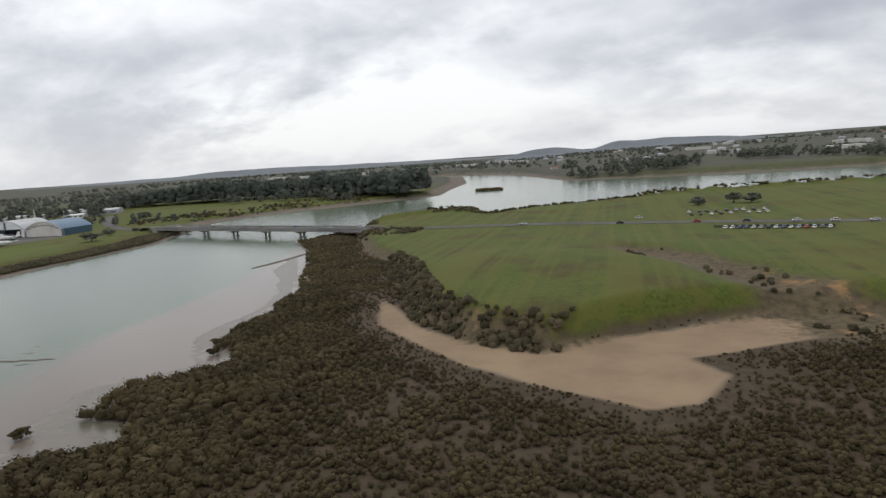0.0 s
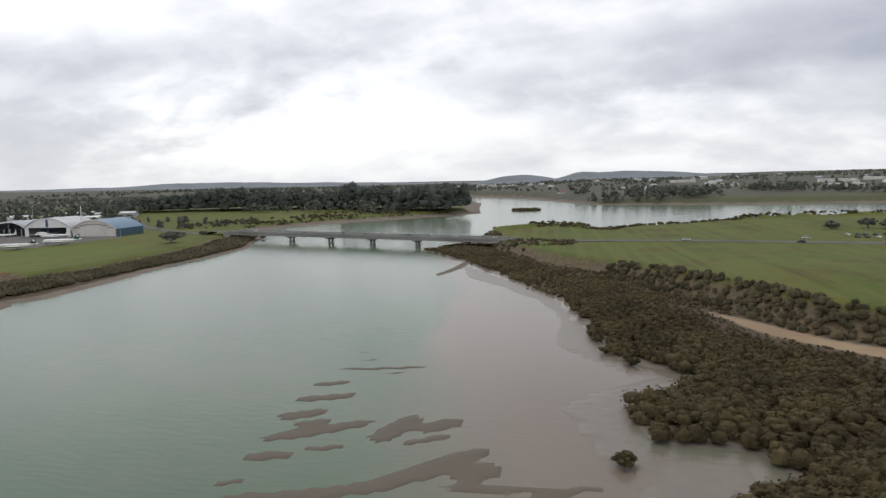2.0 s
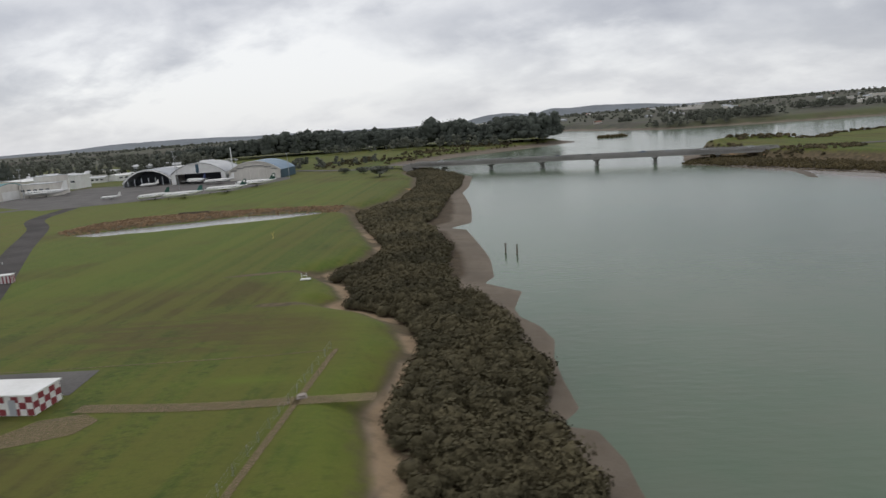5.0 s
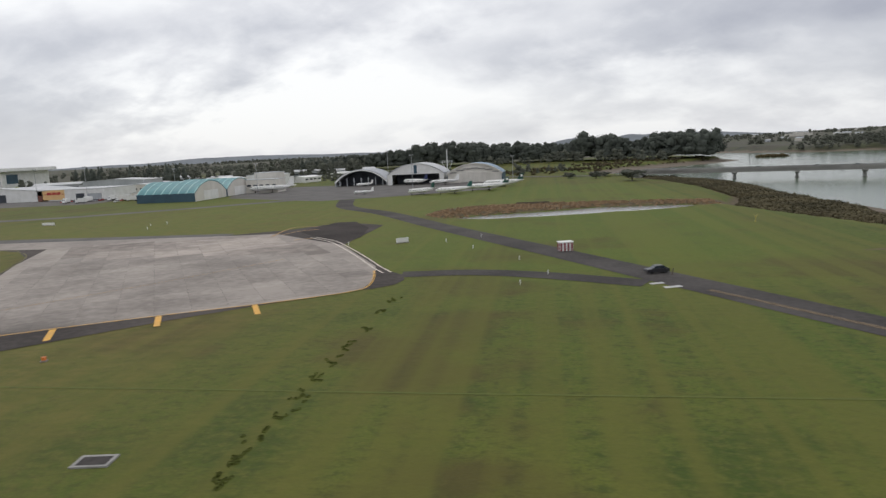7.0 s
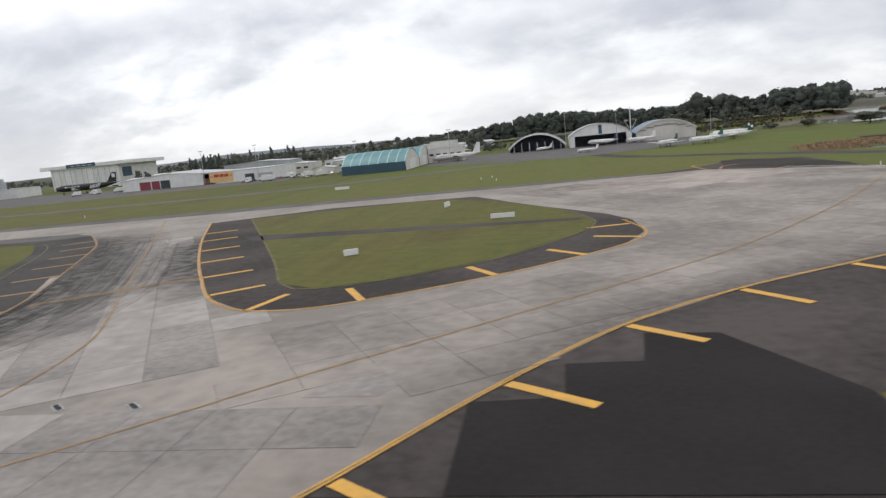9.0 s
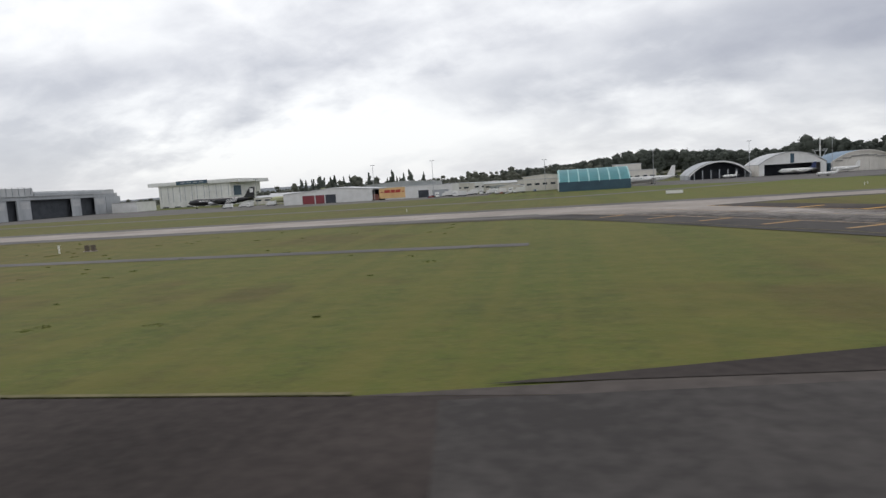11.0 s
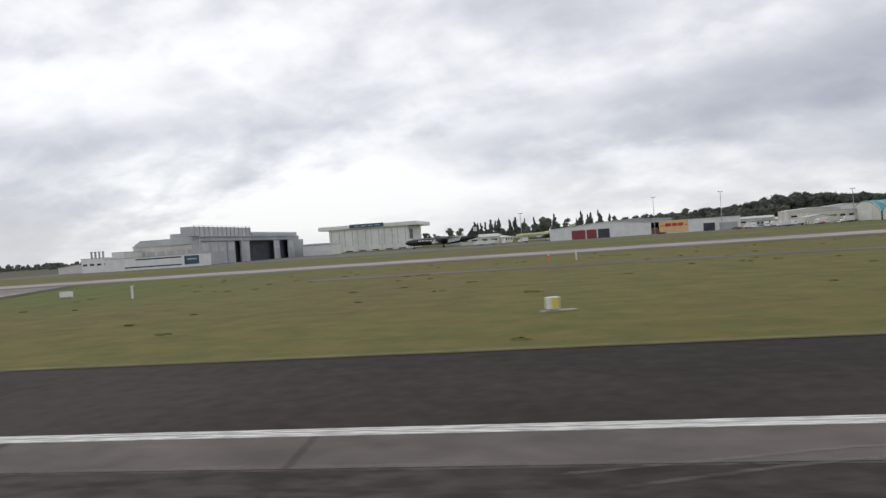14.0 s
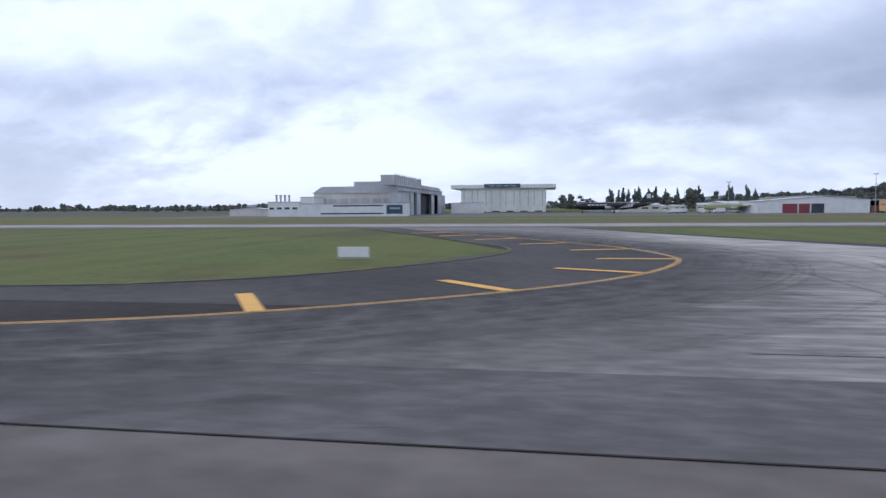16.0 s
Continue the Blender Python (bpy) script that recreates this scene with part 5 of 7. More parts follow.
def far_woods():
    gen = np.random.default_rng(23)

    def stand(x, y, low, high, mat, name, label, blobs=6, n=26, slim=0.17):
        h, _ = height_at(x, y)
        keep = h > -2.5
        x, y, h = x[keep], y[keep], h[keep]
        k = len(x)
        t = gen.uniform(low, high, k) * (1 + 0.55 * rough(x, y, 80, 2))
        if name == "pine_plantation":
            t = t * np.interp(x, [-760, -700, -606, -520, -424, -402, -386, -342, -330, -322, -308, -245], [0.55, 0.68, 1.02, 0.92, 0.78, 0.78, 1.12, 1.10, 0.82, 0.82, 1.06, 1.04])
        cs, rs = [], []
        for b in range(blobs):
            f = (b + 0.5) / blobs if blobs > 1 else 0.0
            wide = slim * t * ((1.12 - 0.5 * f) if slim > 0.2 else (1.25 - 1.05 * f))
            off = gen.normal(scale=0.35, size=(k, 2)) * wide[:, None]
            cs.append(np.stack([x + off[:, 0], y + off[:, 1], h + t * ((0.22 if blobs > 2 else 0.10) + 0.70 * f)], -1))
            rs.append(np.stack([wide, wide, t * (0.15 if blobs > 2 else 0.30)], -1) * gen.uniform(0.7, 1.2, (k, 1)))
        c, r = np.concatenate(cs), np.concatenate(rs)
        v, f = join([domes(c, r * 0.92, gen, 2, 7, 2.3, 0.25), tufts(c, r * 1.06, n, np.maximum(r[:, 0] * 0.15, 0.30), gen, 0.85)])
        raw_mesh(name, v, f, mat, label=label, kind="stuff", category="trees").data.shade_smooth()

    # the pine plantation past the bridge
    n = 1150
    x, y = gen.uniform(-760, -218, n), gen.uniform(785, 960, n)
    front = np.interp(x, [-760, -575, -440, -290, -215], [830, 850, 872, 812, 785])
    keep = (y > front) & (y < front + 75)
    stand(x[keep], y[keep], 23, 31, "pine", "pine_plantation", "tall dark pine plantation beyond the creek", 6, 46, 0.28)
    n = 420
    x, y = gen.uniform(-520, -225, n), gen.uniform(690, 830, n)
    front = np.interp(x, [-575, -440, -290, -215], [850, 872, 812, 785])
    keep = (y < front) & (y > front - 60) & (rough(x, y, 45, 2) > 0.05)
    stand(x[keep], y[keep], 7, 15, "leaf", "wood_edge", "lower trees and bushes before the pines", 4, 30, 0.32)
    # marsh scrub along that shore
    n = 2600
    x, y = gen.uniform(-520, -210, n), gen.uniform(560, 840, n)
    d = inside(UP_LEFT, x, y)
    keep = (d > -12) & (d < 70) & (rough(x, y, 30, 3) > -0.1)
    stand(x[keep], y[keep], 1.6, 3.2, "scrub", "marsh_scrub", "low brown marsh scrub along the creek", 2, 8, 0.7)
    # trees behind the hangars and freight sheds
    n = 230
    x, y = gen.uniform(-1010, -640, n), gen.uniform(640, 900, n)
    keep = rough(x, y, 60, 2) > -0.08
    stand(x[keep], y[keep], 9, 19, "leaf", "airport_trees", "mixed dark trees behind the airport sheds", 4, 34, 0.27)
    n = 60
    x, y = gen.uniform(-640, -420, n), gen.uniform(560, 640, n)
    stand(x, y, 5, 10, "leaf", "hangar_trees", "low trees behind the old hangars", 4, 40, 0.32)
    n = 26
    x, y = gen.uniform(-960, -820, n), gen.uniform(650, 700, n)
    stand(x, y, 15, 23, "pine", "norfolk_pines", "slim dark pines above the sheds", 7, 14, 0.17)
    # far bank: belts near the shore, then hedges and clumps up the slopes
    n = 620
    x, y = gen.uniform(-80, 420, n), gen.uniform(1000, 1290, n)
    keep = (rough(x, y, 90, 3) > -0.04) & (inside(FAR, x, y) > 14)
    stand(x[keep], y[keep], 8, 17, "leaf", "far_bank_trees", "dark trees on the far bank of the creek", 4, 18, 0.34)
    n = 5200
    x, y = gen.uniform(-1800, 1900, n), gen.uniform(1150, 3000, n)
    keep = (rough(x, y, 150, 4) > 0.03) & (inside(FAR, x, y) > 20)
    stand(x[keep], y[keep], 6, 13, "leaf", "distant_trees", "distant hedgerows and garden trees", 2, 5, 0.5)
    n = 500
    x, y = gen.uniform(-900, 900, n), gen.uniform(2550, 2950, n)
    keep = rough(x, y, 220, 3) > -0.02
    stand(x[keep], y[keep], 8, 14, "leaf", "hill_woods", "wooded slopes of the distant hills", 1, 4, 0.8)
    n = 1500
    x, y = gen.uniform(-2600, -700, n), gen.uniform(900, 1660, n)
    keep = rough(x, y, 120, 3) > 0.0
    stand(x[keep], y[keep], 7, 14, "leaf", "western_trees", "tree belts beyond the airport", 2, 6, 0.45)


def tree(x, y, height, spread, label, group="", mat="leaf", seed=1, crown_at=0.64):
    gen = np.random.default_rng(seed)
    h, _ = height_at(x, y)
    ob = thing("tree", x, y, float(h[0]) - 0.1, 0, label, "tree", group)
    bm = bmesh.new()
    cyl(bm, (0, 0, 0), (0.1, 0.1, height * 0.45), 0.05 * height, 0.03 * height, 8)
    for k in range(6):
        a = k * 1.05 + 0.3
        cyl(bm, (0, 0, height * (0.22 + 0.04 * k)), (math.cos(a) * spread * 0.55, math.sin(a) * spread * 0.55, height * (0.5 + 0.05 * k)), 0.018 * height, 0.006 * height, 6)
    part("trunk", bm, "bark", ob)
    k = 26
    d = gen.normal(size=(k, 3))
    d /= np.linalg.norm(d, axis=1, keepdims=True)
    q = gen.random((k, 1)) ** 0.4
    c = d * q * np.array([spread * 0.8, spread * 0.8, height * 0.26]) + np.array([0, 0, height * crown_at])
    r = np.stack([gen.uniform(0.22, 0.36, k) * spread] * 2 + [gen.uniform(0.1, 0.17, k) * height], -1)
    v, f = join([domes(c, r * 0.8, gen), tufts(c, r * 1.05, 80, 0.035 * spread + 0.06, gen, 0.9)])
    raw_mesh("crown", v, f, mat, ob)
    return ob


# ---- bridge ----
def build_bridge():
    a, b = Vector((-312, 467.6, 0)), Vector((-171, 418, 0))
    d = (b - a).normalized()
    turn = math.degrees(math.atan2(d.y, d.x))
    step = (b - a).length / 4
    ob = thing("road_bridge", a.x, a.y, 0, turn, "long low concrete road bridge on five piers over the creek", "bridge")
    w = 11.5
    lo, hi = -62, 4 * step + 34
    part("deck", boxes((lo, hi, 0, w, 2.3, 2.85), (lo, hi, -0.3, w + 0.3, 2.55, 2.75)), "bridge", ob)
    part("road_surface", boxes((lo, hi, 0.5, w - 0.5, 2.86, 2.92)), "road", ob, "grey asphalt road surface")
    for y in (0.8, 3.9, 7.0, 10.1):
        part("girder", boxes((lo, hi, y - 0.45, y + 0.45, 0.75, 2.3), (lo, hi, y - 0.8, y + 0.8, 0.6, 0.95)), "bridge", ob)
    for y in (0.0, w - 0.28):
        part("parapet", boxes((lo, hi, y, y + 0.28, 2.85, 3.75)), "bridge", ob)
        rail = boxes((lo, hi, y + 0.08, y + 0.18, 4.0, 4.1))
        for k in range(int((hi - lo) / 3)):
            box(rail, lo + 3 * k, lo + 3 * k + 0.12, y + 0.09, y + 0.17, 3.75, 4.0)
        part("handrail", rail, "metal", ob, "thin steel handrail")
    for k in range(5):
        x = k * step
        p = part("pier", prism([(0.2, 0.62), (w - 0.2, 0.62), (w - 0.2, -0.1), (w - 3.2, -0.9), (3.2, -0.9), (0.2, -0.1)], "x", x - 1.3, x + 1.3), "bridge", ob)
        bm = bmesh.new()
        cyl(bm, (x, 3.9, -6.5), (x, 3.9, -0.8), 0.85, 0.85, 14)
        cyl(bm, (x, w - 3.9, -6.5), (x, w - 3.9, -0.8), 0.85, 0.85, 14)
        box(bm, x - 1.5, x + 1.5, 2.4, w - 2.4, -4.3, -3.5, 0.1)
        part("column", bm, "bridge", p)
    for x0, x1 in ((lo - 6, lo + 2), (hi - 2, hi + 6)):
        part("abutment", boxes((x0, x1, 0.2, w - 0.2, -4.0, 2.3)), "bridge", ob)
    h = lambda x, y: float(height_at(x, y)[0][0]) + 0.12
    c = a + Vector((-d.y, d.x, 0)) * (w / 2)
    e = c + d * hi
    pts = [(e.x, e.y), (-112, 404), (-37, 400), (18, 388), (73, 375), (137, 357), (300, 315), (600, 240)]
    lift = lambda x, y: max(h(x, y), 2.7 if x < -80 else 0)
    tagged(part("main_road", ribbon(curve_line(pts, 5), 10, lift), "road"), "grey asphalt main road across the headland", "road", "", "structure")
    s = c + d * lo
    tagged(part("main_road", ribbon(curve_line([(s.x, s.y), (-400, 505), (-450, 535), (-520, 600), (-600, 700)], 5), 10, lambda x, y: max(h(x, y), 2.7 if x > -390 else 0.3)), "road"),
           "grey asphalt main road beyond the bridge", "road", "", "structure")
    return c, d, w


# ---- vehicles ----
CARS = {}


def car(x, y, z, turn, colour, label, group):
    key = colour
    if key in CARS:
        ob = copy_thing(CARS[key], place(x, y, z, turn))
        ob["label"], ob["group"] = label, group
        return ob
    if "car_" + colour not in M:
        rgb = dict(white=(0.75, 0.75, 0.74), silver=(0.42, 0.43, 0.45), black=(0.03, 0.03, 0.035), red=(0.42, 0.05, 0.04), blue=(0.06, 0.10, 0.22), grey=(0.16, 0.17, 0.18))[colour]
        M["car_" + colour] = material("car_paint_" + colour, rgb, tuple(c * 0.9 for c in rgb), 0.5, 0.3, metal=0.1)
    ob = thing("car", x, y, z, turn, label, "car", group)
    side = [(-2.15, 0.35), (-2.2, 0.62), (-2.1, 0.82), (-1.1, 0.93), (1.6, 0.95), (2.1, 0.86), (2.15, 0.5), (2.1, 0.33)]
    part("body", prism([(u, w) for u, w in side], "y", -0.86, 0.86), "car_" + colour, ob)
    part("windows", prism([(-1.15, 0.92), (-0.5, 1.38), (1.05, 1.40), (1.75, 0.94)], "y", -0.74, 0.74), "glass", ob, "dark glass windows")
    part("roof", prism([(-0.55, 1.37), (-0.4, 1.46), (0.95, 1.47), (1.12, 1.38)], "y", -0.70, 0.70), "car_" + colour, ob)
    for wx in (-1.35, 1.35):
        for wy in (-0.78, 0.78):
            bm = bmesh.new()
            cyl(bm, (wx, wy - 0.1, 0.31), (wx, wy + 0.1, 0.31), 0.31, 0.31, 12)
            part("wheel", bm, "rubber", ob)
    CARS[key] = ob
    return ob


def aeroplane(x, y, turn, length, dia, span, label, body="white", tail="white", fin_h=None, engines=2, props=False, group="parked aircraft", patch=None, low=None):
    """An airliner at rest, its nose towards -x before it is turned."""
    ob = thing("aeroplane", x, y, 0.03, turn, label, "aeroplane", group)
    L, r = length, dia / 2
    zc = low if low else dia * 0.95
    bm = bmesh.new()
    prof = [(0.0, 0.03, -0.12), (0.015, 0.35, -0.10), (0.05, 0.7, -0.04), (0.11, 0.96, 0.0), (0.16, 1.0, 0.0), (0.66, 1.0, 0.0), (0.80, 0.74, 0.16), (0.92, 0.40, 0.36), (1.0, 0.08, 0.55)]
    rings = []
    for u, q, dz in prof:
        rings.append([bm.verts.new((u * L - L / 2, r * q * math.cos(a), zc + r * (q * math.sin(a) + dz))) for a in [k * math.pi / 8 for k in range(16)]])
    for p, q in zip(rings, rings[1:]):
        for k in range(16):
            bm.faces.new((p[k], p[(k + 1) % 16], q[(k + 1) % 16], q[k]))
    bm.faces.new(rings[0]), bm.faces.new(rings[-1])
    bmesh.ops.recalc_face_normals(bm, faces=bm.faces)
    part("fuselage", bm, body, ob, smooth=True)
    cab = boxes((-L / 2 + 0.035 * L, -L / 2 + 0.06 * L, -r * 0.62, r * 0.62, zc + r * 0.30, zc + r * 0.55))
    part("cockpit_window", cab, "glass", ob)
    for s in (-1, 1):
        strip = boxes(*[(-L * 0.36 + k * L * 0.035, -L * 0.36 + k * L * 0.035 + L * 0.014, s * r * 0.955 - 0.06, s * r * 0.955 + 0.06, zc + r * 0.18, zc + r * 0.36) for k in range(18)])
        tagged(part("window_row", strip, "glass", ob), kind="stuff")

    def plank(name, x0, c0, x1, c1, y0, y1, z0, z1, th, mat):
        bm = bmesh.new()
        vs = []
        for xx, cc, yy, zz, tt in ((x0, c0, y0, z0, th), (x1, c1, y1, z1, th * 0.4)):
            vs.append([bm.verts.new(p) for p in ((xx, yy, zz), (xx + cc * 0.3, yy, zz + tt / 2), (xx + cc, yy, zz), (xx + cc * 0.3, yy, zz - tt / 2))])
        for k in range(4):
            bm.faces.new((vs[0][k], vs[0][(k + 1) % 4], vs[1][(k + 1) % 4], vs[1][k]))
        bm.faces.new(vs[0]), bm.faces.new(vs[1])
        bmesh.ops.recalc_face_normals(bm, faces=bm.faces)
        return part(name, bm, mat, ob)

    wz = zc - r * 0.45
    sweep = 0.03 if props else 0.16
    for s in (-1, 1):
        plank("wing", -0.10 * L, 0.19 * L, -0.10 * L + sweep * L, 0.06 * L, s * r * 0.7, s * span / 2, wz, wz + span * 0.045, 0.02 * L, body if body != "olive" else "olive")
        plank("tailplane", 0.40 * L, 0.10 * L, 0.45 * L, 0.04 * L, s * r * 0.25, s * span * 0.19, zc + r * 0.5, zc + r * 0.7, 0.008 * L, tail if tail != "green" else body)
        for e in range(engines // 2):
            ey = s * span * (0.17 + 0.13 * e)
            ex = -0.10 * L + sweep * L * (0.35 + 0.25 * e)
            bm = bmesh.new()
            er = dia * (0.20 if props else 0.24)
            ez = wz + (0.02 * span if props else -er * 0.6 + 0.012 * span)
            cyl(bm, (ex - 0.07 * L, ey, ez), (ex - 0.055 * L, ey, ez), er * 0.85, er, 14)
            cyl(bm, (ex - 0.055 * L, ey, ez), (ex + 0.05 * L, ey, ez), er, er * 0.7, 14)
            part("engine", bm, "metal" if not props else body, ob)
    fh = fin_h or L * 0.17
    bm = bmesh.new()
    z0 = zc + r * 0.75
    vs = []
    for t in (-1, 1):
        vs.append([bm.verts.new(p) for p in ((0.33 * L, t * 0.16, z0), (0.43 * L, t * 0.12, z0 + fh), (0.50 * L, t * 0.12, z0 + fh), (0.485 * L, t * 0.16, z0))])
    for k in range(4):
        bm.faces.new((vs[0][k], vs[0][(k + 1) % 4], vs[1][(k + 1) % 4], vs[1][k]))
    bm.faces.new(vs[0]), bm.faces.new(vs[1])
    bmesh.ops.recalc_face_normals(bm, faces=bm.faces)
    fin = part("fin", bm, tail, ob)
    if patch:
        for t in (-1, 1):
            part("emblem", boxes((0.425 * L, 0.475 * L, t * 0.18 - 0.03, t * 0.18 + 0.03, z0 + fh * 0.45, z0 + fh * 0.85)), patch, fin, "pale plain emblem patch")
    for gx, gy in ((-0.38 * L, 0), (0.02 * L, -r * 0.9), (0.02 * L, r * 0.9)):
        bm = bmesh.new()
        wr = max(0.28, dia * 0.11)
        cyl(bm, (gx, gy - 0.2, wr), (gx, gy + 0.2, wr), wr, wr, 12)
        cyl(bm, (gx, gy, wr), (gx, gy, zc - r * 0.6), wr * 0.3, wr * 0.3, 8)
        part("landing_gear", bm, "rubber", ob)
    return ob


M["olive"] = material("pale_yellow_green_primer", (0.42, 0.43, 0.24), (0.36, 0.37, 0.21), 0.2, 0.6)
M["green"] = material("dark_green_tail_paint", (0.012, 0.075, 0.052), (0.009, 0.055, 0.040), 0.3, 0.4)
M["seagreen"] = material("sea_green_paint", (0.03, 0.15, 0.12), (0.025, 0.12, 0.10), 0.3, 0.4)
M["black"] = material("black_gloss_paint", (0.012, 0.012, 0.014), (0.02, 0.02, 0.022), 0.3, 0.3)
M["bluetail"] = material("dark_blue_paint", (0.03, 0.05, 0.14), (0.025, 0.04, 0.12), 0.3, 0.4)


# ---- buildings ----
def vault(width, rise, base, n=16):
    """Outline of a barrel vault over a straight wall: (u, z) pairs across the width."""
    half = width / 2
    rad = (half * half + rise * rise) / (2 * rise)
    a0 = math.asin(min(1.0, half / rad))
    return [(rad * math.sin(t), base + rise - rad + rad * math.cos(t)) for t in [a0 - 2 * a0 * k / n for k in range(n + 1)]]


def shell(pts, thick, axis, lo, hi):
    low = [(u * (1 - thick / 25), z - thick) for u, z in pts]
    return prism(pts + low[::-1], axis, lo, hi)


def old_hangar(x, y, width, depth, top, wall, label, front, roof, side, opening, ribs=0):
    ob = thing("aircraft_hangar", x, y, 0, 0, label, "hangar", "old hangars")
    pts = vault(width, top - wall, wall)
    part("roof", shell([(u * 1.02, z + 0.35) for u, z in pts], 0.35, "y", -0.6, depth), roof, ob, smooth=False)
    for s in (-1, 1):
        part("side_wall", boxes((s * width / 2 - 0.2, s * width / 2 + 0.2, 0.1, depth - 0.1, 0, wall + 0.1)), side, ob)
    part("rear_wall", prism([(u, z - 0.02) for u, z in pts] + [(-width / 2, 0), (width / 2, 0)], "y", depth - 0.5, depth - 0.15), side, ob)
    if opening:
        ow, oh = opening
        if ribs:
            part("arch_ring", shell([(u * 1.01, z + 0.1) for u, z in pts], 0.9, "y", -0.75, 0.1), "white", ob, "pale rim of the open arch")
        else:
            part("gable", prism([(u * 0.985, z - 0.05) for u, z in pts if z > oh] + [(-width * 0.49, oh), ][:1] + [(width * 0.49, oh)], "y", 0.0, 0.4), front, ob)
        for s in (-1, 1):
            part("door_pier", boxes((min(s * ow / 2, s * width * 0.495), max(s * ow / 2, s * width * 0.495), 0.0, 0.7, 0, oh)), front, ob)
        part("interior_floor", boxes((-width * 0.48, width * 0.48, 0.6, depth - 0.6, 0.0, 0.06)), "road", ob, "bare dark hangar floor")
        # An added dark panel partway in stands in for the shade of the depth.
        if ribs:
            part("opening_shade", prism([(u * 0.96, z - 0.5) for u, z in pts] + [(-width * 0.48, 0.07), (width * 0.48, 0.07)], "y", depth * 0.45, depth * 0.45 + 0.2), "darkopen", ob, "dark panel standing in for the interior's shade")
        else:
            part("opening_shade", boxes((-ow / 2, ow / 2, depth * 0.45, depth * 0.45 + 0.2, 0.06, oh)), "darkopen", ob, "dark panel standing in for the interior's shade")
        if ribs:
            for k in range(ribs):
                u = -ow / 2 + ow * (k + 0.5) / ribs
                part("door_leaf", boxes((u - 0.35, u + 0.35, 0.5, 0.9, 0, oh + (top - oh) * 0.35)), "greyclad", ob)
        if not ribs:
            part("sign_panel", boxes((-1.2, 1.2, -0.12, 0.0, oh + 0.4, top - 1.0)), "navy", ob, "narrow dark blue banner")
    else:
        part("gable", prism([(u * 0.985, z - 0.05) for u, z in pts] + [(-width * 0.485, 0), (width * 0.485, 0)], "y", 0.0, 0.4), front, ob)
        part("arch_ring", shell([(u * 1.025, z + 0.42) for u, z in pts], 0.8, "y", -0.85, -0.62), "offwhite", ob, "pale rim of the arched roof")
        for k in range(7):
            u = -width * 0.39 + k * width * 0.13
            hgt = wall + (top - wall) * (1 - (u / (width / 2)) ** 2) * 0.62
            part("door_guide", boxes((u - width * 0.066, u + width * 0.066, -0.45, -0.02, hgt - 0.8, hgt)), "bridge", ob, "grey stepped door guide" if k == 0 else "")
        for k in range(5):
            u = -width * 0.32 + k * width * 0.16
            part("door_leaf", boxes((u - width * 0.077, u + width * 0.077, -0.3, -0.04, 0.05, wall + (1.6 if 0 < k < 4 else 0.2))), "offwhite", ob)
    return ob


def teal_hangar(x, y, length, span, top, wall, group="old hangars"):
    """Barrel vault with its axis along x."""
    ob = thing("aircraft_hangar", x, y, 0, 0, "barrel-vaulted hangar with teal roof panels and navy wall", "hangar", group)
    pts = [(u + span / 2, z) for u, z in vault(span, top - wall, wall, 18)]
    part("roof", prism(pts + [(u * 0.99 + 0.2, z - 0.4) for u, z in pts[::-1]], "x", 0, length), "teal", ob)
    n = 7
    for k in range(n + 1):
        cx = min(max(length * k / n, 0.35), length - 0.35)
        up = [(u, z + 0.14) for u, z in pts]
        part("roof_rib", prism(up + [(u, z - 0.1) for u, z in pts[::-1]], "x", cx - 0.35, cx + 0.35), "tealrib", ob)
    part("front_wall", boxes((0, length, 0, 0.4, 0, wall + 0.3)), "navy", ob)
    part("rear_wall", boxes((0, length, span - 0.4, span, 0, wall + 0.3)), "navy", ob)
    for lo in (0.1, length - 0.6):
        part("gable", prism([(u, z - 0.08) for u, z in pts] + [(0.2, 0), (span - 0.2, 0)], "x", lo, lo + 0.5), "offwhite", ob)
    for s, lo in ((0, -0.12), (1, length - 0.14)):
        part("door", boxes((lo, lo + 0.26, span * 0.28, span * 0.72, 0.02, 6.2)), "white", ob, "white sliding door")
    return ob


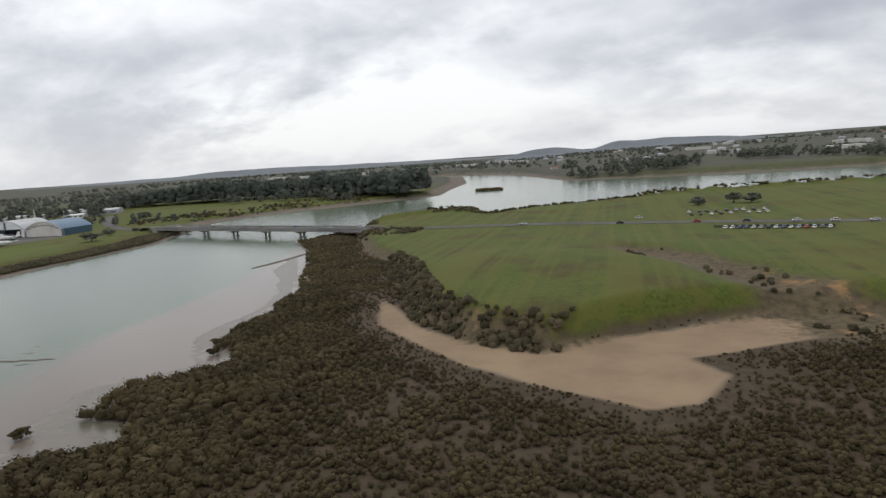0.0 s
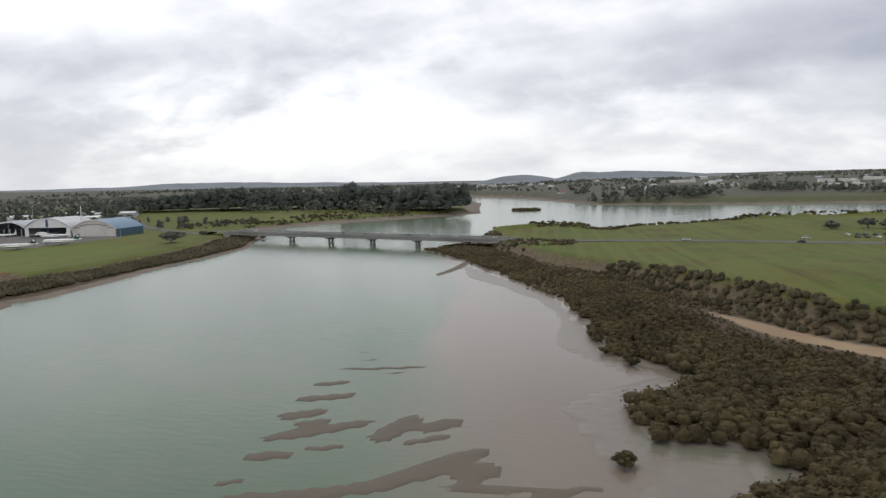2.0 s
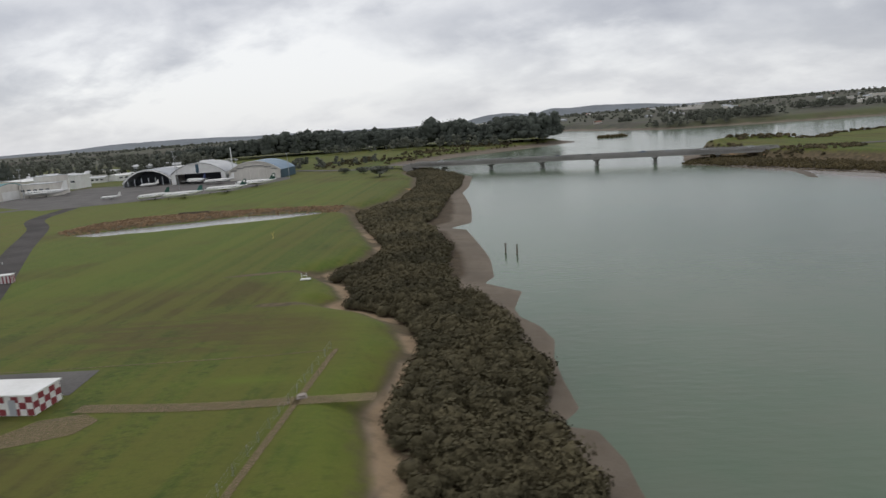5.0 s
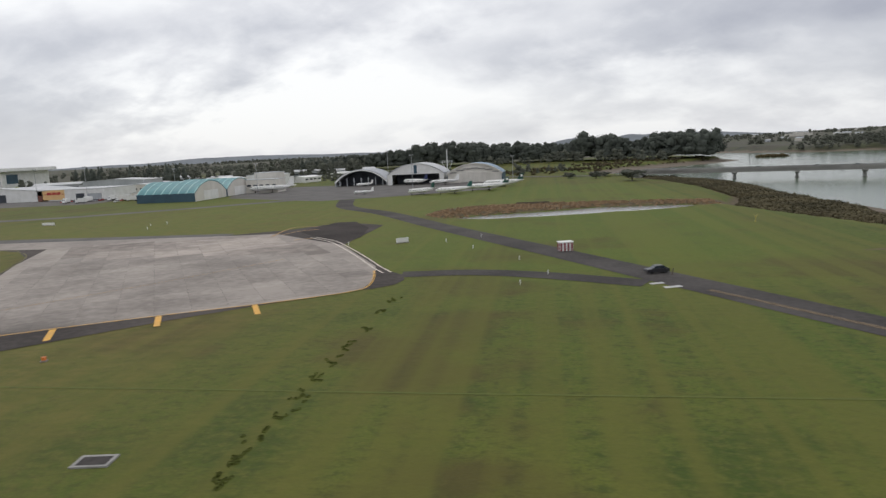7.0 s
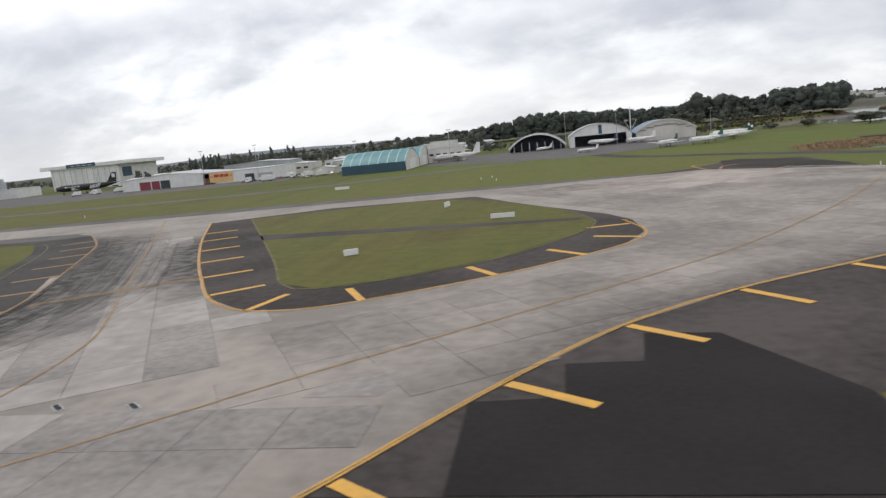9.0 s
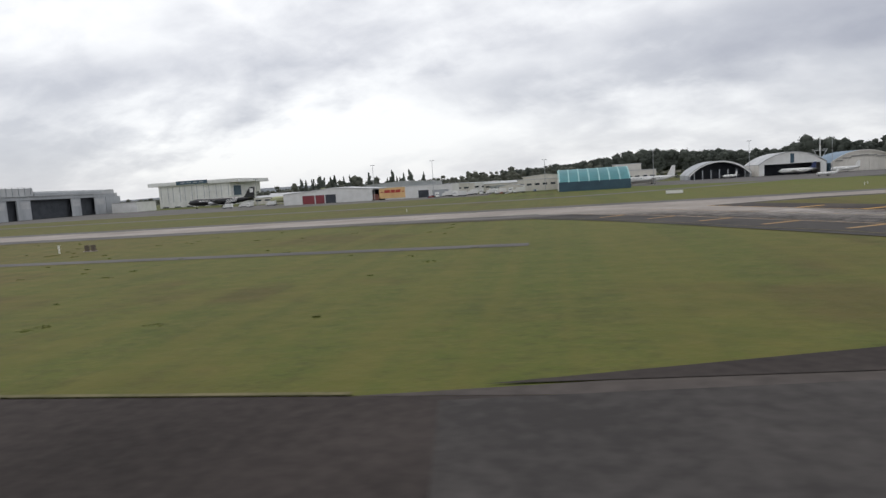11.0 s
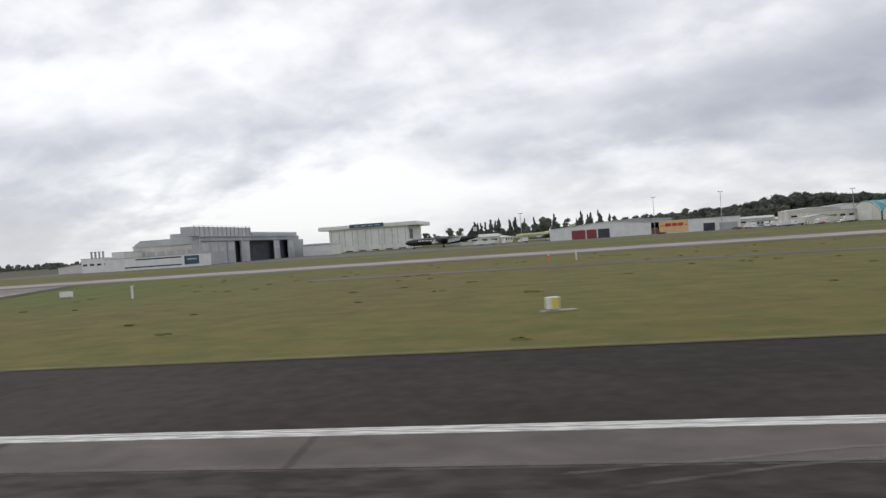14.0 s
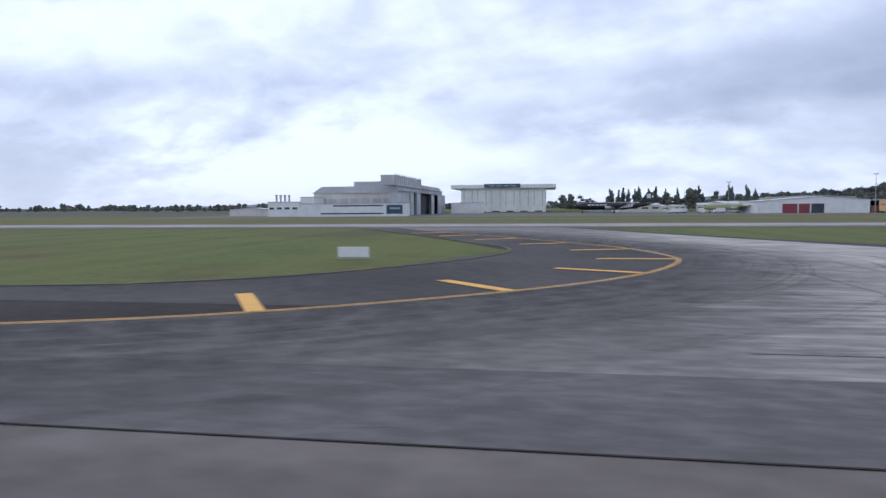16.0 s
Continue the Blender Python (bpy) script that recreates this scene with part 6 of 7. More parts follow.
def shed(name, x, y, w, d, h, ridge, label, wall="white", roof="roofgrey", turn=0.0, doors=(), group="airport sheds", category="warehouse", axis="y", windows=0):
    """A plain shed: front along x at y = 0; ridge along y or x; doors as (x0, x1, height, material)."""
    ob = thing(name, x, y, 0, turn, label, category, group)
    part("wall", boxes((-w / 2, w / 2, 0, d, 0, h)), wall, ob)
    if ridge > 0:
        if axis == "y":
            out = [(-w / 2 - 0.5, h), (0, h + ridge), (w / 2 + 0.5, h), (w / 2 + 0.5, h + 0.25), (0, h + ridge + 0.25), (-w / 2 - 0.5, h + 0.25)]
            part("gable", prism([(-w / 2, h - 0.01), (w / 2, h - 0.01), (0, h + ridge)], "y", 0.02, d - 0.02), wall, ob)
            part("roof", prism(out, "y", -0.5, d + 0.5), roof, ob)
        else:
            out = [(-0.5, h), (d / 2, h + ridge), (d + 0.5, h), (d + 0.5, h + 0.25), (d / 2, h + ridge + 0.25), (-0.5, h + 0.25)]
            part("gable", prism([(0, h - 0.01), (d, h - 0.01), (d / 2, h + ridge)], "x", -w / 2 + 0.02, w / 2 - 0.02), wall, ob)
            part("roof", prism(out, "x", -w / 2 - 0.5, w / 2 + 0.5), roof, ob)
    else:
        part("roof", boxes((-w / 2 - 0.3, w / 2 + 0.3, -0.3, d + 0.3, h, h + 0.35)), roof, ob)
    for x0, x1, dh, mat in doors:
        dr = part("door", boxes((x0, x1, -0.12, -0.005, 0.05, dh)), mat, ob)
        part("frame", boxes((x0 - 0.2, x0, -0.18, -0.004, 0.0, dh + 0.2), (x1, x1 + 0.2, -0.18, -0.004, 0.0, dh + 0.2), (x0, x1, -0.18, -0.004, dh, dh + 0.2)), "metal", dr)
    for k in range(windows):
        u = -w / 2 + w * (k + 0.5) / windows
        part("window", boxes((u - w / windows * 0.3, u + w / windows * 0.3, -0.06, -0.004, h * 0.5, h * 0.5 + 1.3)), "glass", ob)
    return ob


build_mangroves()
far_woods()
BRIDGE_AT, BRIDGE_WAY, BRIDGE_W = build_bridge()
tree(-383, 428, 10, 9.5, "broad dark spreading tree in the airfield grass", seed=2, crown_at=0.42)
for k, (x, y, hh, sp) in enumerate([(73, 484, 8, 7), (96, 484, 10, 6), (106, 478, 9, 7)]):
    tree(x, y, hh, sp, "dark rounded tree beside the car park", "car park trees", seed=10 + k, crown_at=0.40)
for k, (x, y, hh) in enumerate([(-402, 470, 7), (-420, 486, 6), (-394, 492, 5), (-345, 497, 4)]):
    tree(x, y, hh, hh * 0.8, "small dark tree near the bridge's end", "bridge end trees", seed=20 + k, crown_at=0.42)
for k, (x, y, hh) in enumerate([(-101.5, 101.5, 3.2), (-84, 90, 4.2), (-94, 158, 2.8), (-100, 168, 2.4)]):
    tree(x, y, hh, hh * 0.7, "lone mangrove bush standing in the wet mud", "lone mangroves", "mangrove", seed=30 + k, crown_at=0.42)

# ---- old hangars and the aircraft round them ----
old_hangar(-533, 487, 43, 34, 15.4, 7.6, "white arched hangar standing open on the apron", "white", "roofgrey", "offwhite", (36, 7.6))
old_hangar(-488.5, 486, 41, 36, 13.6, 6.0, "cream arched hangar with closed doors and blue-grey roof", "offwhite", "blueroof", "navy", None)
old_hangar(-578, 496, 42, 32, 12.4, 3.0, "dark open-fronted arched hangar", "greyclad", "greyclad", "greyclad", (40, 3.0), 7)
teal_hangar(-692, 381, 39.5, 42, 12.4, 5.0)
teal_hangar(-692, 424, 39.5, 40, 12.0, 5.0)
aeroplane(-632, 452, 6, 33, 3.6, 33, "white four-engined propeller airliner with a tall fin", engines=4, props=True, fin_h=6.5)
aeroplane(-547, 392, 8, 12.5, 1.5, 13, "small white twin-propeller aeroplane", props=True, low=1.5)
aeroplane(-506.6, 369, 48, 19, 2.6, 23, "white twin-propeller airliner with a dark green tail", tail="green", props=True, fin_h=3.0)
aeroplane(-487.6, 367, 28, 22, 2.7, 23, "white twin-propeller airliner with sea-green trim", tail="seagreen", props=True, fin_h=2.9)
aeroplane(-470, 386, 14, 25, 2.9, 25, "white airliner with a dark green tail", tail="green", patch="white", props=True, fin_h=3.3)
aeroplane(-463, 418, 16, 26, 3.0, 26, "white airliner with a dark green fin and pale emblem", tail="green", patch="white", props=True, fin_h=3.6)
aeroplane(-532, 481, -28, 23, 3.0, 24, "white and dark blue airliner nosing into the open hangar", tail="bluetail", props=True)
aeroplane(-508, 466, 20, 22, 2.6, 24, "white airliner parked before the closed hangar", props=True)
aeroplane(-573, 488, 35, 14, 1.9, 15, "small white aeroplane inside the dark hangar's mouth", props=True, low=1.6)
jet = aeroplane(-971, 520, 2, 60, 5.7, 58, "large black airliner with pale markings and emblem", body="black", tail="black", fin_h=8.3, patch="white")
for k in range(5):
    part("lettering_bar", boxes((-19 + 3.0 * k, -16.6 + 3.0 * k, -2.9, -2.8, 5.9, 6.7)), "white", jet, "white lettering as plain bars" if k == 0 else "")
for k in range(7):
    part("pale_stripe", prism([(4 + 1.5 * k, 3.4 + 0.2 * k), (5.0 + 1.5 * k, 3.4 + 0.2 * k), (6.8 + 1.5 * k, 6.6 + 0.2 * k), (6.2 + 1.5 * k, 6.6 + 0.2 * k)], "y", -2.92, -2.84), "white", jet, "pale slanting stripe" if k == 0 else "")
aeroplane(-890, 486, 0, 46, 4.6, 44, "airliner in pale yellow-green primer behind the freight sheds", body="olive", tail="olive", fin_h=5.0)

# ---- freight sheds ----
shed("freight_shed", -848.5, 449, 75, 45, 7.6, 3.0, "long pale freight shed with two red doors", "white", "roofgrey",
     doors=((-23, -14.2, 5.9, "red"), (-13.2, -6.8, 5.9, "red"), (-5.8, 1.6, 5.9, "darkopen")))
sh = shed("courier_depot", -792, 449, 56, 40, 8.2, 0, "white courier depot with a broad yellow sign", "white", "roofgrey",
          doors=((5, 12, 5.0, "darkopen"), (15, 26, 4.6, "greyclad")))
sign = part("sign_panel", boxes((-23, -4.5, -0.25, -0.02, 0.9, 8.3)), "yellowsign", sh, "broad yellow sign panel")
slant = lambda u0, u1, z0, z1: prism([(u0, z0), (u1, z0), (u1 + 0.5, z1), (u0 + 0.5, z1)], "y", -0.38, -0.26)
for u0, u1, z0, z1 in ((-19.5, -15.5, 4.6, 6.6), (-15.0, -11.8, 4.6, 6.6), (-11.3, -8.0, 4.6, 6.6)):
    part("lettering_bar", slant(u0, u1, z0, z1), "redbars", sign, "red sign lettering as plain bars")
for u0, u1 in ((-22.4, -20.2), (-7.2, -5.2)):
    part("lettering_bar", slant(u0, u1, 4.9, 5.4), "redbars", sign)
part("dark_door", boxes((-27.5, -23.6, -0.14, -0.01, 0.05, 4.4)), "brownred", sh, "dark red roller door")
shed("office_block", -703, 455, 32, 22, 7.6, 0, "low cream office block beside the teal hangar", "offwhite", "roofgrey", category="building", windows=6)
shed("office_block", -722, 432, 16, 12, 4.2, 1.4, "small cream building with a pitched roof", "offwhite", "roofgrey", category="building")
shed("control_block", -640, 452, 24, 16, 9.5, 0, "cream stepped concrete building behind the teal hangar", "offwhite", "roofgrey", category="building", windows=5)
shed("control_block", -644, 470, 18, 14, 14.0, 0, "taller grey concrete building behind the hangars", "offwhite", "roofgrey", category="building", windows=4)
gen = random.Random(5)
for k, (x, y, w, d, hh, rg, wl, rf) in enumerate(((-772, 500, 30, 30, 7.6, 0.8, "offwhite", "roofgrey"), (-745, 545, 30, 22, 7.0, 1.0, "white", "white"), (-700, 500, 34, 22, 9.5, 1.4, "offwhite", "white"),
                                                 (-735, 500, 14, 10, 4.0, 0.8, "greyclad", "greyclad"), (-668, 520, 30, 20, 11.0, 1.4, "white", "roofgrey"), (-820, 540, 60, 30, 11.0, 1.6, "greyclad", "roofgrey"))):
    shed("warehouse", x, y, w, d, hh, rg, ("long cream warehouse with a pale sheet roof", "white warehouse with a white roof", "cream store with a white roof", "small grey store shed", "white store among trees", "long grey warehouse behind the freight sheds")[k],
         wl, rf, group="freight warehouses", windows=5)
MASTERS = []
for k in range(30):
    x, y = gen.uniform(-960, -640), gen.uniform(520, 760)
    if k < 4:
        MASTERS.append(shed("warehouse", x, y, (34, 24, 46, 18)[k], (22, 18, 26, 14)[k], (6, 5, 7, 4.5)[k], (1.6, 1.2, 2.0, 1.4)[k], "pale-roofed warehouse among trees behind the airfield",
                            ("offwhite", "white", "greyclad", "white")[k], ("roofgrey", "white", "roofgrey", "roofgrey")[k], gen.uniform(-30, 30), group="background sheds", axis="x", windows=4))
    else:
        copy_thing(MASTERS[k % 4], place(x, y, 0, gen.choice((-20, 5, 25, 70))))

# ---- the two large maintenance hangars ----
def white_hangar():
    ob = thing("maintenance_hangar", -1064, 640, 0, 0, "tall white maintenance hangar with broad overhanging roof", "hangar")
    part("wall", boxes((-41, 41, 0.6, 70, 0, 23.4)), "white", ob)
    for k in range(6):
        u0 = -41 + 82 * k / 6
        leaf = part("door_leaf", boxes((u0 + 0.5, u0 + 82 / 6 - 0.5, 0, 0.5, 0.1, 22.8)), "white", ob, "tall pale sliding door leaf")
        part("door_window", boxes((u0 + 3.2, u0 + 10.4, -0.06, -0.005, 0.6, 1.7)), "darkopen", leaf)
        part("slit", boxes((u0 + 2.6, u0 + 3.2, -0.05, -0.004, 6, 22)), "greyclad", leaf)
        part("slit", boxes((u0 + 10.6, u0 + 11.2, -0.05, -0.004, 6, 22)), "greyclad", leaf)
    part("roof", boxes((-51, 51, -3, 72, 23.4, 27.2), bevel=0.3), "white", ob)
    sg = part("sign_panel", boxes((-18, 17, -3.3, -3.02, 24.0, 27.8)), "navy", ob, "dark blue sign band")
    for u in (-13, -6, 1, 8):
        part("lettering_bar", boxes((u, u + 5, -3.4, -3.31, 25.3, 26.3)), "greyclad", sg)
    fl = part("side_panel", boxes((41.01, 41.3, 6, 22, 10, 20)), "navy", ob, "dark blue panel on the side wall")
    return ob


def stepped_hangar():
    """Door wall facing east; its near corner is the thing's origin."""
    ob = thing("maintenance_hangar", -1112, 400, 0, 0, "grey stepped maintenance hangar with tall tail dock and open doors", "hangar")
    part("main_hall", boxes((-65, -6.1, 25, 190, 0, 15.2)), "offwhite", ob)
    part("lower_roof", prism([(-66, 15.2), (-59, 19.7), (-6.1, 19.7), (-6.1, 15.2)], "y", 24.4, 190.5), "roofgrey", ob)
    part("upper_roof", boxes((-37, -6.1, 26, 186, 19.7, 22.9)), "roofgrey", ob)
    hall = part("door_hall", boxes((-6, -0.6, 0, 1.0, 0, 19), (-6, -0.6, 186, 187, 0, 16), (-6, -5.4, 1.0, 186, 0, 19), (-2.0, -0.6, 60, 62, 0, 16), (-2.0, -0.6, 166, 186, 0, 16),
                                (-2.0, -0.6, 1.0, 170, 16, 19)), "greyclad", ob)
    part("hall_roof", boxes((-6.4, 0.4, -0.6, 170, 19.0, 19.4)), "roofgrey", ob)
    part("side_block", boxes((-9, -0.3, 79, 160, 19.45, 21.2)), "greyclad", ob)
    # Added dark sheet behind the doors, painted as the shade of the hall.
    part("inner_lining", boxes((-5.35, -5.2, 1.2, 185.8, 0.02, 15.8)), "darkopen", hall, "dark sheet painted as the hangar's inner shade")
    dock = part("tail_dock", boxes((-10, -1, -6, 78, 19.45, 25.6)), "roofgrey", ob, "pale ribbed tail dock")
    for k in range(14):
        y0 = -5 + 6.2 * k
        part("dock_rib", boxes((-0.98, -0.6, y0, y0 + 0.6, 19.6, 25.9)), "greyclad", dock)
    part("dock_rail", boxes((-1.2, -0.9, -6, 78, 26.4, 26.5), *[(-1.15, -0.95, -5 + 6.2 * k, -4.8 + 6.2 * k, 25.6, 26.4) for k in range(14)]), "metal", dock)
    for y0, y1 in ((2, 14), (14.2, 26.2), (26.4, 38.4), (38.6, 50), (62, 74), (120, 132), (150, 165.5)):
        deep = 0.5 if y0 < 30 else 0.0
        leaf = part("door_leaf", boxes((-1.2 - deep, -0.8 - deep, y0, y1, 0.05, 15.7)), "greyclad", hall, "tall grey sliding door leaf")
        part("leaf_window", boxes((-0.78 - deep, -0.74 - deep, y0 + 1.5, y1 - 1.5, 9.0, 14.5)), "roofgrey", leaf)
    for k in range(7):
        part("wall_window", boxes((-62 + 7.6 * k, -56 + 7.6 * k, 24.9, 24.995, 8.6, 11.6)), "roofgrey", ob, "pale translucent wall panel")
    return ob


white_hangar()
stepped_hangar()
low = shed("workshop_block", -1139, 388, 68, 11.4, 7.9, 0, "long low pale workshop with a blue sign panel", "white", "roofgrey", category="building", group="workshops")
pn = part("sign_panel", boxes((22, 32, -0.2, -0.01, 1.6, 7.0)), "navy", low, "dark blue sign panel")
part("lettering_bar", boxes((24, 30.5, -0.28, -0.21, 4.4, 5.4)), "greyclad", pn)
part("window_band", boxes((-20, 20, -0.06, -0.004, 1.4, 2.2)), "darkopen", low)
part("window_band", boxes((-12, 20, -0.06, -0.004, 6.2, 7.0)), "darkopen", low)
shed("workshop_block", -1173, 402, 9, 20, 12.3, 0, "taller pale workshop block", "white", "roofgrey", category="building", group="workshops", windows=2)
boil = shed("boiler_house", -1188.5, 400, 21, 24, 9.3, 0, "pale boiler house with four steel stacks", "white", "roofgrey", category="building", group="workshops", windows=4)
for k in range(4):
    bm = bmesh.new()
    cyl(bm, (-7 + 2.9 * k, 6, 9.3), (-7 + 2.9 * k, 6, 13.6), 0.7, 0.65, 12)
    cyl(bm, (-7 + 2.9 * k, 6, 13.6), (-7 + 2.9 * k, 6, 14.1), 0.9, 0.9, 12)
    part("stack", bm, "metal", boil)
shed("store", -1227, 430, 28, 18, 4.6, 1.2, "low store shed with a dark roof", "offwhite", "greyclad", category="building", group="workshops")
shed("store", -1090, 560, 26, 30, 9.0, 0, "pale link building between the hangars", "white", "roofgrey", category="building", group="workshops")

# ---- mast by the hangars, light poles ----
def pole(x, y, z, h, label, name="light_pole", head=True, group="light poles"):
    ob = thing(name, x, y, z, 0, label, "light pole", group)
    bm = bmesh.new()
    cyl(bm, (0, 0, 0), (0, 0, h), 0.22, 0.12, 10)
    part("pole", bm, "metal", ob)
    if head:
        part("lamp_head", boxes((-1.4, 1.4, -0.3, 0.3, h, h + 0.25), (-1.3, -0.6, -0.4, 0.4, h + 0.1, h + 0.5), (0.6, 1.3, -0.4, 0.4, h + 0.1, h + 0.5)), "metal", ob)
    return ob


mast = thing("radar_mast", -510.5, 500, 0, 0, "white mast on a platform frame between the hangars", "mast")
bm = bmesh.new()
cyl(bm, (0, 0, 0), (0, 0, 25), 0.45, 0.3, 10)
part("mast", bm, "white", mast)
part("platform", boxes((-4.4, 4.4, -1.6, 1.6, 15.3, 15.5), (-4.4, 4.4, -1.6, -1.54, 16.3, 16.4), (-4.4, 4.4, 1.54, 1.6, 16.3, 16.4)), "white", mast)
for u in (-4, 4):
    bm = bmesh.new()
    cyl(bm, (u * 0.3, 0, 10), (u, 0, 15.2), 0.14, 0.14, 6)
    part("strut", bm, "white", mast)
for x, y, h in ((-633, 430, 21), (-557, 500, 25), (-526, 440, 22), (-818, 447, 24), (-776, 447, 24.5), (-700, 440, 20), (-460, 480, 18), (-905, 447, 20)):
    pole(x, y, 0, h, "tall slim steel floodlight pole on the apron")

# ---- signs, posts and huts in the grass ----
def taxi_sign(x, y, w, h, turn, label):
    ob = thing("taxiway_sign", x, y, 0.05, turn, label, "sign", "taxiway signs")
    part("panel", boxes((-w / 2, w / 2, -0.15, 0.15, 0.12, 0.12 + h), bevel=0.03), "white", ob)
    for u in (-w * 0.4, 0, w * 0.4):
        part("leg", boxes((u - 0.05, u + 0.05, -0.05, 0.05, 0, 0.13)), "metal", ob)
    part("footing", boxes((-w / 2 - 0.2, w / 2 + 0.2, -0.35, 0.35, -0.1, 0.03)), "concretedark", ob)
    return ob


for x, y, w, h, turn in ((-577.5, 129, 4.8, 0.95, 4), (-593, 157.5, 3.2, 1.2, 76), (-599, 98, 2.3, 0.95, 25), (-651.5, 256, 6.0, 1.1, 0), (-665.5, 56.5, 3.0, 1.0, 5),
                          (-968.5, 97, 2.3, 0.9, 0), (-1037.5, 59.5, 3.1, 1.0, 0), (-475.8, 174, 3.6, 1.2, 35)):
    taxi_sign(x, y, w, h, turn, "blank white taxiway sign panel on short legs")


def marker(x, y, h, colour, label, name="marker_post", wide=0.12):
    ob = thing(name, x, y, 0, 0, label, "post", "marker posts")
    part("post", boxes((-wide, wide, -wide, wide, 0, h), bevel=0.02), colour, ob)
    part("cap", boxes((-wide * 1.4, wide * 1.4, -wide * 1.4, wide * 1.4, h, h + 0.12)), "white", ob)


M["orange"] = material("orange_plastic", (0.75, 0.22, 0.04), (0.66, 0.18, 0.04), 2, 0.5)
for x, y, h in ((-948.4, 85, 1.7), (-884.5, 122, 1.8), (-794.3, 118, 1.5)):
    marker(x, y, h, "white", "slim white marker post in the mown grass")
for x, y, h in ((-889.5, 121, 1.2),):
    marker(x, y, h, "orange", "short orange marker post in the mown grass")
for x, y in ((-454.9, 181), (-442.9, 142.6), (-455, 160.5), (-436.8, 125.5), (-463.7, 173.6), (-441.8, 116.5), (-490.6, 172.5), (-593.4, 241), (-586.8, 228.6), (-589.9, 247), (-747, 228)):
    marker(x, y, 0.75, "white", "short white road marker post", wide=0.085)


M["cream"] = material("faded_yellow_plastic", (0.72, 0.60, 0.16), (0.62, 0.50, 0.14), 0.6, 0.5)


def small_box(x, y, w, h, mat, label, name, cat):
    ob = thing(name, x, y, 0, 20, label, cat)
    part("case", boxes((-w / 2, w / 2, -w / 2, w / 2, 0.15, h), bevel=0.04), mat, ob)
    part("base", boxes((-w * 0.8, w * 0.8, -w * 0.8, w * 0.8, -0.1, 0.15)), "concrete", ob)
    part("lid", boxes((-w * 0.55, w * 0.55, -w * 0.55, w * 0.55, h, h + 0.08)), mat, ob)


unit = thing("guidance_sign", -889.8, 43.6, 0, 14, "small white box sign with a yellow face", "sign", "taxiway signs")
part("case", boxes((-0.42, 0.42, -0.25, 0.25, 0.15, 0.95), bevel=0.03), "white", unit)
part("face", boxes((-0.14, 0.40, -0.275, -0.255, 0.2, 0.9)), "cream", unit, "yellow sign face")
part("footing", boxes((-0.8, 1.6, -0.4, 0.4, -0.1, 0.05)), "concrete", unit)
part("leg", boxes((-0.4, -0.3, -0.05, 0.05, 0.04, 0.16), (0.3, 0.4, -0.05, 0.05, 0.04, 0.16)), "metal", unit)
small_box(-501.2, 73, 0.45, 0.5, "orange", "small orange-red marker box in the grass", "marker_box", "marker")
for sx in (-789.6, -788.2):
    small_box(sx, 120, 0.75, 1.2, "wood", "brown timber-backed sign box in the grass", "sign_box", "sign")
small_box(-822.5, 18.4, 0.12, 0.13, "white", "low runway edge light", "runway_light", "light")
small_box(-937.1, 18.8, 0.28, 0.14, "white", "low runway edge light on the pavement", "runway_light", "light")
drain = thing("drain_cover", -474.8, 47, 0, 8, "concrete-framed steel drain cover in the grass", "drain cover")
part("frame", boxes((-1.6, 1.6, -1.1, -0.8, -0.1, 0.12), (-1.6, 1.6, 0.8, 1.1, -0.1, 0.12), (-1.6, -1.3, -0.8, 0.8, -0.1, 0.12), (1.3, 1.6, -0.8, 0.8, -0.1, 0.12)), "bridge", drain)
part("grate", boxes((-1.3, 1.3, -0.8, 0.8, -0.1, 0.06)), "asphaltworn", drain)


def check_hut():
    ob = thing("equipment_hut", -370, 72.2, 0, -2, "flat-roofed hut painted in red and white checks", "hut")
    part("wall", boxes((-4.35, 4.35, 0.1, 5.1, 0, 2.6)), "white", ob)
    for i in range(9):
        for j in range(3):
            if (i + j) % 2 == 0 and not (j == 1 and i in (2, 5, 6)):
                part("red_check", boxes((-4.35 + i * 8.7 / 9 + 0.01, -4.35 + (i + 1) * 8.7 / 9 - 0.01, 0.06, 0.098, 0.05 + j * 0.84, 0.05 + (j + 1) * 0.84)), "red", ob)
    for i in range(5):
        for j in range(3):
            if (i + j) % 2 == 1:
                for x0 in (4.352, -4.39):
                    part("red_check", boxes((x0, x0 + 0.038, 0.1 + i, 1.1 + i, 0.05 + j * 0.84, 0.05 + (j + 1) * 0.84)), "red", ob)
    part("roof", boxes((-4.6, 4.6, -0.15, 5.35, 2.6, 2.85), bevel=0.04), "white", ob)
    part("door", boxes((1.0, 2.0, 0.03, 0.058, 0.05, 2.1)), "greyclad", ob)
    part("air_unit", boxes((-1.0, 1.0, 5.3, 6.6, 0.0, 1.0)), "metal", ob)
    return ob


